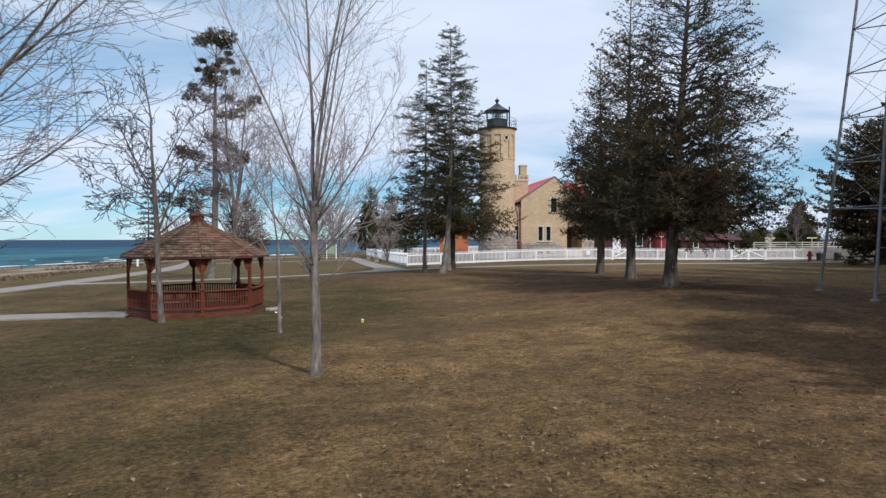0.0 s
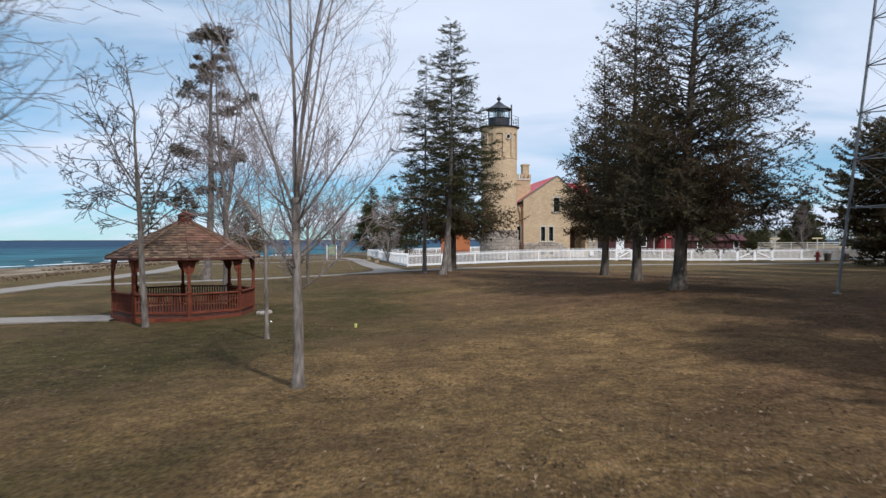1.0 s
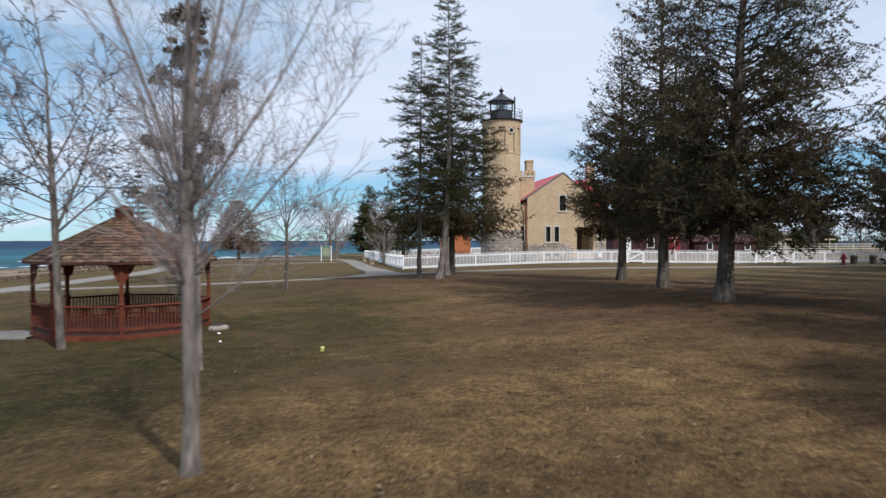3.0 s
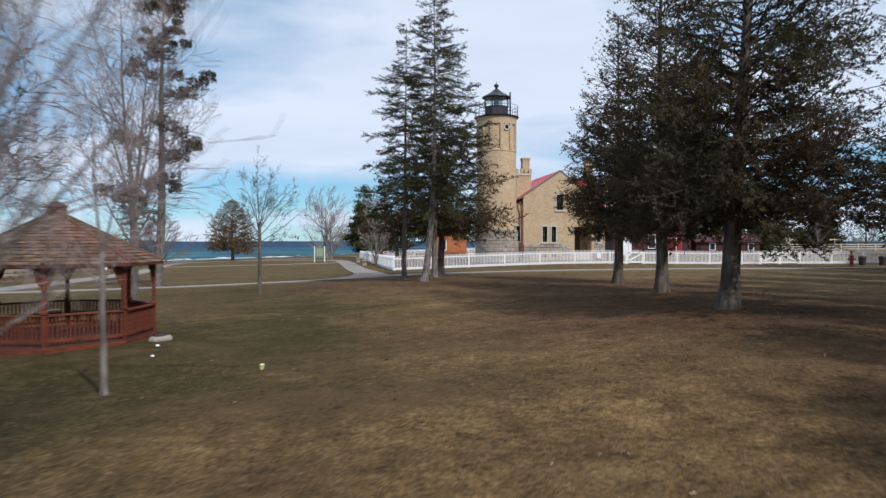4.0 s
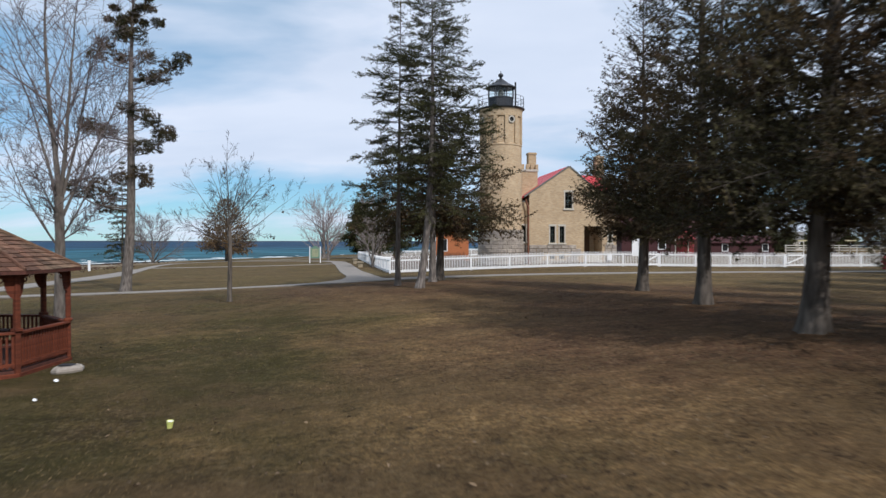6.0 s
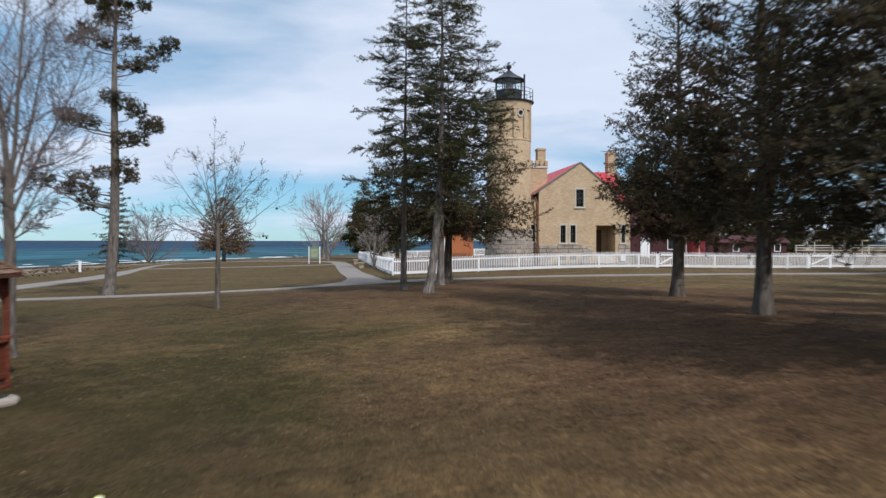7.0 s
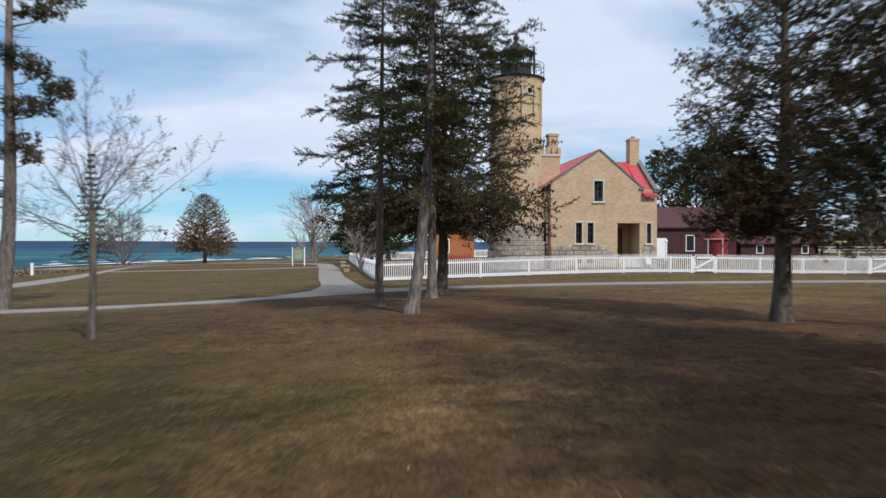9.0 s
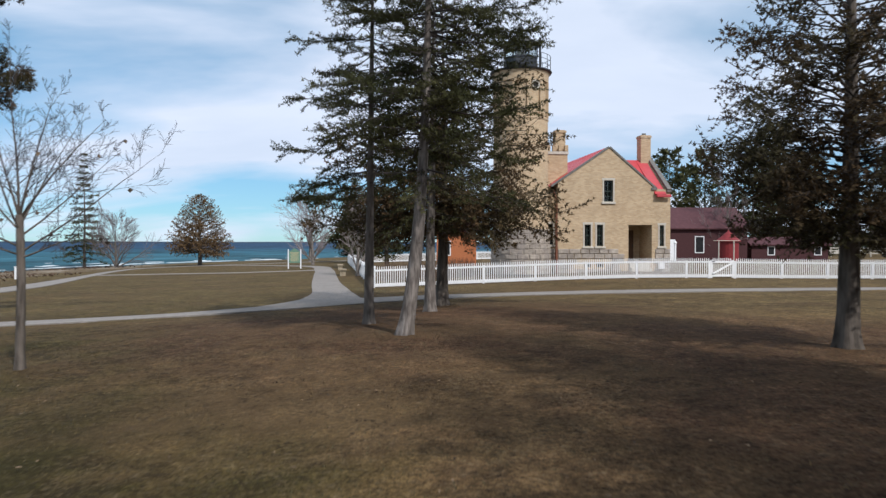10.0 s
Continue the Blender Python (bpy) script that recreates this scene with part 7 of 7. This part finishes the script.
def mast():
    cx, cy = 12.28, 19.6
    z0 = ground(cx, cy) - 0.05
    m = thing("lattice_mast", "three-legged galvanised steel lattice mast on the lawn", "mast", pose(cx, cy, z0))
    H = 21.0
    rad = lambda h: 1.56 - 0.066 * h
    drift = lambda h: Vector((0.07 * h, 0.02 * h, 0))
    leg = lambda k, h: Vector((rad(h) * math.cos(radians(120 * k)), rad(h) * math.sin(radians(120 * k)), h)) + drift(h)
    for k in range(3):
        zb = ground(cx + leg(k, 0).x, cy + leg(k, 0).y) - z0 - 0.1
        part("leg", Shape().tube([leg(k, 0) + Vector((0, 0, zb)), leg(k, H)], [0.045, 0.030], 8), GALV, m)
        part("foot", Shape().spin([(0.12, zb - 0.1), (0.12, zb + 0.13), (0.10, zb + 0.15)], 12, leg(k, 0).x, leg(k, 0).y), CONCRETE, m)
    for h in (0.22, 1.45):
        part("strut", Shape().tube([leg(2, h), leg(0, h)], [0.022, 0.022], 5), GALV, m)
    levels = [2.6] + [4.0 + 1.33 * i for i in range(13)]
    for i, h in enumerate(levels):
        for k in range(3):
            part("strut", Shape().tube([leg(k, h), leg((k + 1) % 3, h)], [0.019, 0.019], 5), GALV, m)
            if i < len(levels) - 1:
                part("brace", Shape().tube([leg(k, h), leg((k + 1) % 3, levels[i + 1])], [0.006, 0.006], 4), GALV, m)
                part("brace", Shape().tube([leg((k + 1) % 3, h), leg(k, levels[i + 1])], [0.006, 0.006], 4), GALV, m)


mast()

# ------------------------------------------------------------------ small things


def marker_sign():
    x, y = -15.9, 95.8
    z = ground(x, y)
    s = thing("marker_sign", "green historical marker board between two white posts", "sign", pose(x, y, z))
    for u in (-0.66, 0.66):
        part("post", Shape().box(u - 0.05, u + 0.05, -0.05, 0.05, -0.1, 2.05, b=0.01), WHITE, s)
    poly = [(-0.58, 0.62), (0.58, 0.62), (0.58, 1.85), (0.35, 1.92), (0.2, 2.08), (0, 2.16), (-0.2, 2.08), (-0.35, 1.92), (-0.58, 1.85)]
    b = part("board", Shape().prism(poly, "y", -0.03, 0.03), SIGN_GREEN, s)
    for i in range(9):
        w = 0.46 - 0.05 * (i % 3)
        part("text_bar", Shape().box(-w, w, -0.036, -0.031, 1.68 - i * 0.11, 1.73 - i * 0.11), GOLD, b)


marker_sign()


def stone_bench(x, y, rz):
    z = ground(x, y)
    b = thing("stone_bench", "squat sandstone-coloured bench beside the path", "bench", pose(x, y, z, rz=rz), "stone benches")
    part("pedestal", Shape().box(-0.40, 0.40, -0.22, 0.22, -0.05, 0.40, b=0.03), SANDSTONE, b)
    part("seat", Shape().box(-0.50, 0.50, -0.28, 0.28, 0.402, 0.55, b=0.03), SANDSTONE, b)


stone_bench(-7.7, 77.0, 100)
stone_bench(-10.0, 89.5, 100)


def hydrant(x, y):
    z = ground(x, y)
    h = thing("fire_hydrant", "red fire hydrant at the edge of the lawn", "hydrant", pose(x, y, z))
    part("barrel", Shape().spin([(0.20, -0.05), (0.20, 0.06), (0.14, 0.08), (0.13, 0.62), (0.17, 0.66), (0.17, 0.72)], 14), RED_PAINT, h)
    part("bonnet", Shape().spin([(0.16, 0.72), (0.15, 0.80), (0.09, 0.88), (0.04, 0.90), (0.04, 0.97)], 14), RED_PAINT, h)
    for sgn in (-1, 1):
        part("outlet", Shape().tube([(0.10 * sgn, 0, 0.52), (0.26 * sgn, 0, 0.52)], [0.075, 0.085], 10), RED_PAINT, h)


hydrant(32.4, 60.6)


def bin_(x, y):
    b = thing("trash_can", "dark slatted litter bin by the fence", "bin", pose(x, y, ground(x, y)), "litter bins")
    part("body", Shape().spin([(0.25, -0.03), (0.27, 0.55), (0.29, 0.60), (0.29, 0.66)], 16), BOUGH, b)
    part("lid", Shape().spin([(0.30, 0.662), (0.27, 0.74), (0.12, 0.80)], 16), BLACK, b)


bin_(33.6, 61.2)
bin_(35.3, 61.4)

z = ground(-37.4, 83)
p = thing("white_marker_post", "short white marker post beside the shore walk", "post", pose(-37.4, 83, z))
part("post", Shape().box(-0.1, 0.1, -0.1, 0.1, -0.1, 1.05, b=0.02), WHITE, p)
part("cap", Shape().box(-0.13, 0.13, -0.13, 0.13, 1.052, 1.12, b=0.02), WHITE, p)

z = ground(-5.95, 23.6)
p = thing("plaque_stone", "low pale stone with a dark plaque by the gazebo", "stone", pose(-5.95, 23.6, z))
slab_shape = Shape().spin([(0.25, -0.05), (0.275, 0.03), (0.265, 0.07), (0.225, 0.105), (0.02, 0.115)], 11)
slab_shape.v = [(px * (1 + 0.10 * math.sin(3.1 * math.atan2(py, px) + 1)), py * (1 + 0.08 * math.sin(2.3 * math.atan2(py, px))), pz + 0.012 * math.sin(9 * px)) for px, py, pz in slab_shape.v]
part("slab", slab_shape, FIELDSTONE, p)
part("plaque", Shape().box(-0.12, 0.12, -0.11, 0.09, 0.118, 0.135, b=0.004), BLACK, p)

z = ground(-2.36, 19.6)
p = thing("plastic_cup", "lime-green plastic cup standing on the grass", "cup", pose(-2.36, 19.6, z + 0.012, 6, 4, 25))
part("cup", Shape().spin([(0.030, -0.02), (0.034, 0.0), (0.044, 0.085), (0.047, 0.088), (0.044, 0.091), (0.040, 0.086), (0.030, 0.01)], 16), LIME, p)
part("lid", Shape().spin([(0.041, 0.074), (0.041, 0.080), (0.010, 0.081)], 14), WHITE, p, "white lid")


def yard_things():
    """Posts and a far fence seen beyond the picket fence."""
    x, y = 24.9, 98.0
    p = thing("garden_post", "short white post with a hooked top beside the barn", "post", pose(x, y, ground(x, y)))
    part("shaft", Shape().box(-0.09, 0.09, -0.09, 0.09, -0.1, 2.0, b=0.02), WHITE, p)
    part("cap", Shape().spin([(0.16, 2.0), (0.18, 2.12), (0.02, 2.35)], 8), WHITE, p)
    x, y = 29.2, 97.0
    f = thing("clothes_frame", "pale wooden frame of two posts and a crossbar in the yard", "frame", pose(x, y, ground(x, y)))
    for u in (0.0, 1.6):
        part("post", Shape().box(u - 0.05, u + 0.05, -0.05, 0.05, -0.1, 2.3, b=0.01), TRIM, f)
    part("crossbar", Shape().box(-0.6, 2.2, -0.04, 0.04, 2.304, 2.36, b=0.01), TRIM, f)
    x, y = 58.0, 128.0
    fence = thing("board_fence", "long pale board fence in the distance by the road", "fence", pose(x, y, ground(x, y)))
    for i in range(24):
        part("post", Shape().box(i * 3.0 - 0.07, i * 3.0 + 0.07, -0.07, 0.07, -0.1, 1.45), TRIM, fence)
    for z0 in (0.45, 0.85, 1.25):
        part("rail", Shape().box(-0.3, 69.3, -0.11, -0.075, z0, z0 + 0.14), TRIM, fence)
    for k, (x, y) in enumerate(((60.0, 126.0), (68.0, 126.5))):
        g = thing("road_sign", "small yellow-topped board on a post by the far fence", "sign", pose(x, y, ground(x, y)), "road signs")
        part("post", Shape().box(-0.06, 0.06, -0.05, 0.05, -0.1, 2.3), TRIM, g)
        part("board", Shape().box(-0.95, 0.95, -0.08, -0.055, 2.02, 2.26, b=0.01), GOLD, g, "dull yellow board")
    for x, y, k in ((-5.08, 21.2, 1.0), (-5.6, 22.65, 1.3)):
        q = thing("paper_scrap", "crumpled white paper scrap lying on the grass", "litter", pose(x, y, ground(x, y) + 0.02, 20, 10, 30), "paper scraps")
        part("paper", Shape().spin([(0.01 * k, -0.015), (0.034 * k, 0.0), (0.024 * k, 0.014), (0.006 * k, 0.018)], 7), WHITE, q)


yard_things()


def scatter_leaves():
    """Fallen leaves and bits of litter on the lawn."""
    rng = random.Random(31)
    s = Shape()
    for i in range(3200):
        x, y = rng.uniform(-9, 12), 3.5 + 32 * rng.random() ** 1.4
        if i % 4 == 0:
            # drifts by the young tree and over the lawn beside it
            hx, hy, hr = ((-1.3, 11.7, 0.9), (2.4, 6.4, 1.1), (3.9, 8.6, 1.3), (0.6, 7.6, 1.2))[i // 4 % 4]
            x, y = rng.gauss(hx, hr), rng.gauss(hy, hr * 0.8)
            hug = True
        else:
            hug = False
        if not hug and noise.noise((x * 0.25, y * 0.25, 9)) < rng.uniform(-0.5, 0.25):
            continue
        z = ground(x, y) + 0.03
        r, a, t = rng.uniform(0.010, 0.042), rng.uniform(0, 6.28), rng.uniform(-0.5, 0.5)
        c, sn = math.cos(a), math.sin(a)
        pts = [(r, 0, t * r), (0.3 * r, 0.55 * r, 0.02), (-r, 0.1 * r, 0.3 * r), (-0.2 * r, -0.55 * r, 0.02)]
        s.add([(x + px * c - py * sn, y + px * sn + py * c, z + pz) for px, py, pz in pts], [(0, 1, 2), (0, 2, 3)])
    tagged(part("fallen_leaves", s, LEAF), "scattered brown fallen leaves on the lawn", "leaves", kind="stuff")


scatter_leaves()


def grass():
    """Short matted blades on the part of the lawn that is passed closest."""
    nr = np.random.default_rng(8)
    n = 150000
    y = 2.0 + 40 * nr.random(n) ** 1.5
    x = nr.uniform(-1, 1, n) * (3 + 0.62 * y) + 0.7
    h = nr.uniform(0.010, 0.032, n)
    z = np.array([ground(a, b) for a, b in zip(x, y)]) + 0.01
    ang, lean = nr.uniform(0, 2 * np.pi, n), nr.uniform(0.6, 2.0, n) * h
    w = 0.0022 + 0.00013 * y
    dx, dy = np.cos(ang), np.sin(ang)
    v = np.stack([np.stack([x - dy * w, y + dx * w, z], 1), np.stack([x + dy * w, y - dx * w, z], 1), np.stack([x + dx * lean, y + dy * lean, z + h], 1)], 1).reshape(-1, 3)
    me = bpy.data.meshes.new("grass")
    me.vertices.add(3 * n); me.vertices.foreach_set("co", v.ravel())
    me.loops.add(3 * n); me.loops.foreach_set("vertex_index", np.arange(3 * n))
    me.polygons.add(n); me.polygons.foreach_set("loop_start", np.arange(0, 3 * n, 3))
    me.update(calc_edges=True); me.validate()
    me.materials.append(BLADE)
    tagged(new("grass", me), "short dry tan and green grass blades of the lawn", "grass", kind="stuff")


grass()


def scrub():
    """Dry brown scrub on the beach and twiggy growth behind the fence."""
    rng = random.Random(55)
    s = Shape()
    for i in range(1500):
        y = rng.uniform(28, 130)
        line = -63 + 0.2 * (y - 105)
        x = (-31.0 - 0.1 * (y - 30)) - abs(rng.gauss(0, 7)) if y < 95 else line + rng.uniform(5, 14)
        if noise.noise((x * 0.16, y * 0.07, 4.0)) < rng.uniform(-0.15, 0.2):
            continue
        z = ground(x, y)
        for k in range(9):
            a, h = rng.uniform(0, 6.28), rng.uniform(0.08, 0.30)
            w = 0.035
            s.add([(x - w, y, z), (x + w, y, z), (x + math.cos(a) * h, y + math.sin(a) * h, z + h)], [(0, 1, 2)])
    tagged(part("beach_scrub", s, SCRUB), "dry brown scrub along the top of the beach", "scrub", kind="stuff")
    s = Shape()
    for i in range(1500):
        p = Vector((FX, FY, 0)) + FU * rng.uniform(0.4, 7.0) + FV * rng.uniform(7, 13)
        z = ground(p.x, p.y)
        a, h = rng.uniform(0, 6.28), rng.uniform(0.5, 1.25)
        q = p + Vector((math.cos(a), math.sin(a), 0)) * rng.uniform(0.1, 0.6)
        s.tube([(p.x, p.y, z), (q.x, q.y, z + h)], [0.012, 0.005], 3)
    tagged(part("hedge", s, SCRUB), "leafless brown hedge behind the white fence", "hedge", kind="stuff")


scrub()
gazebo_shingles()
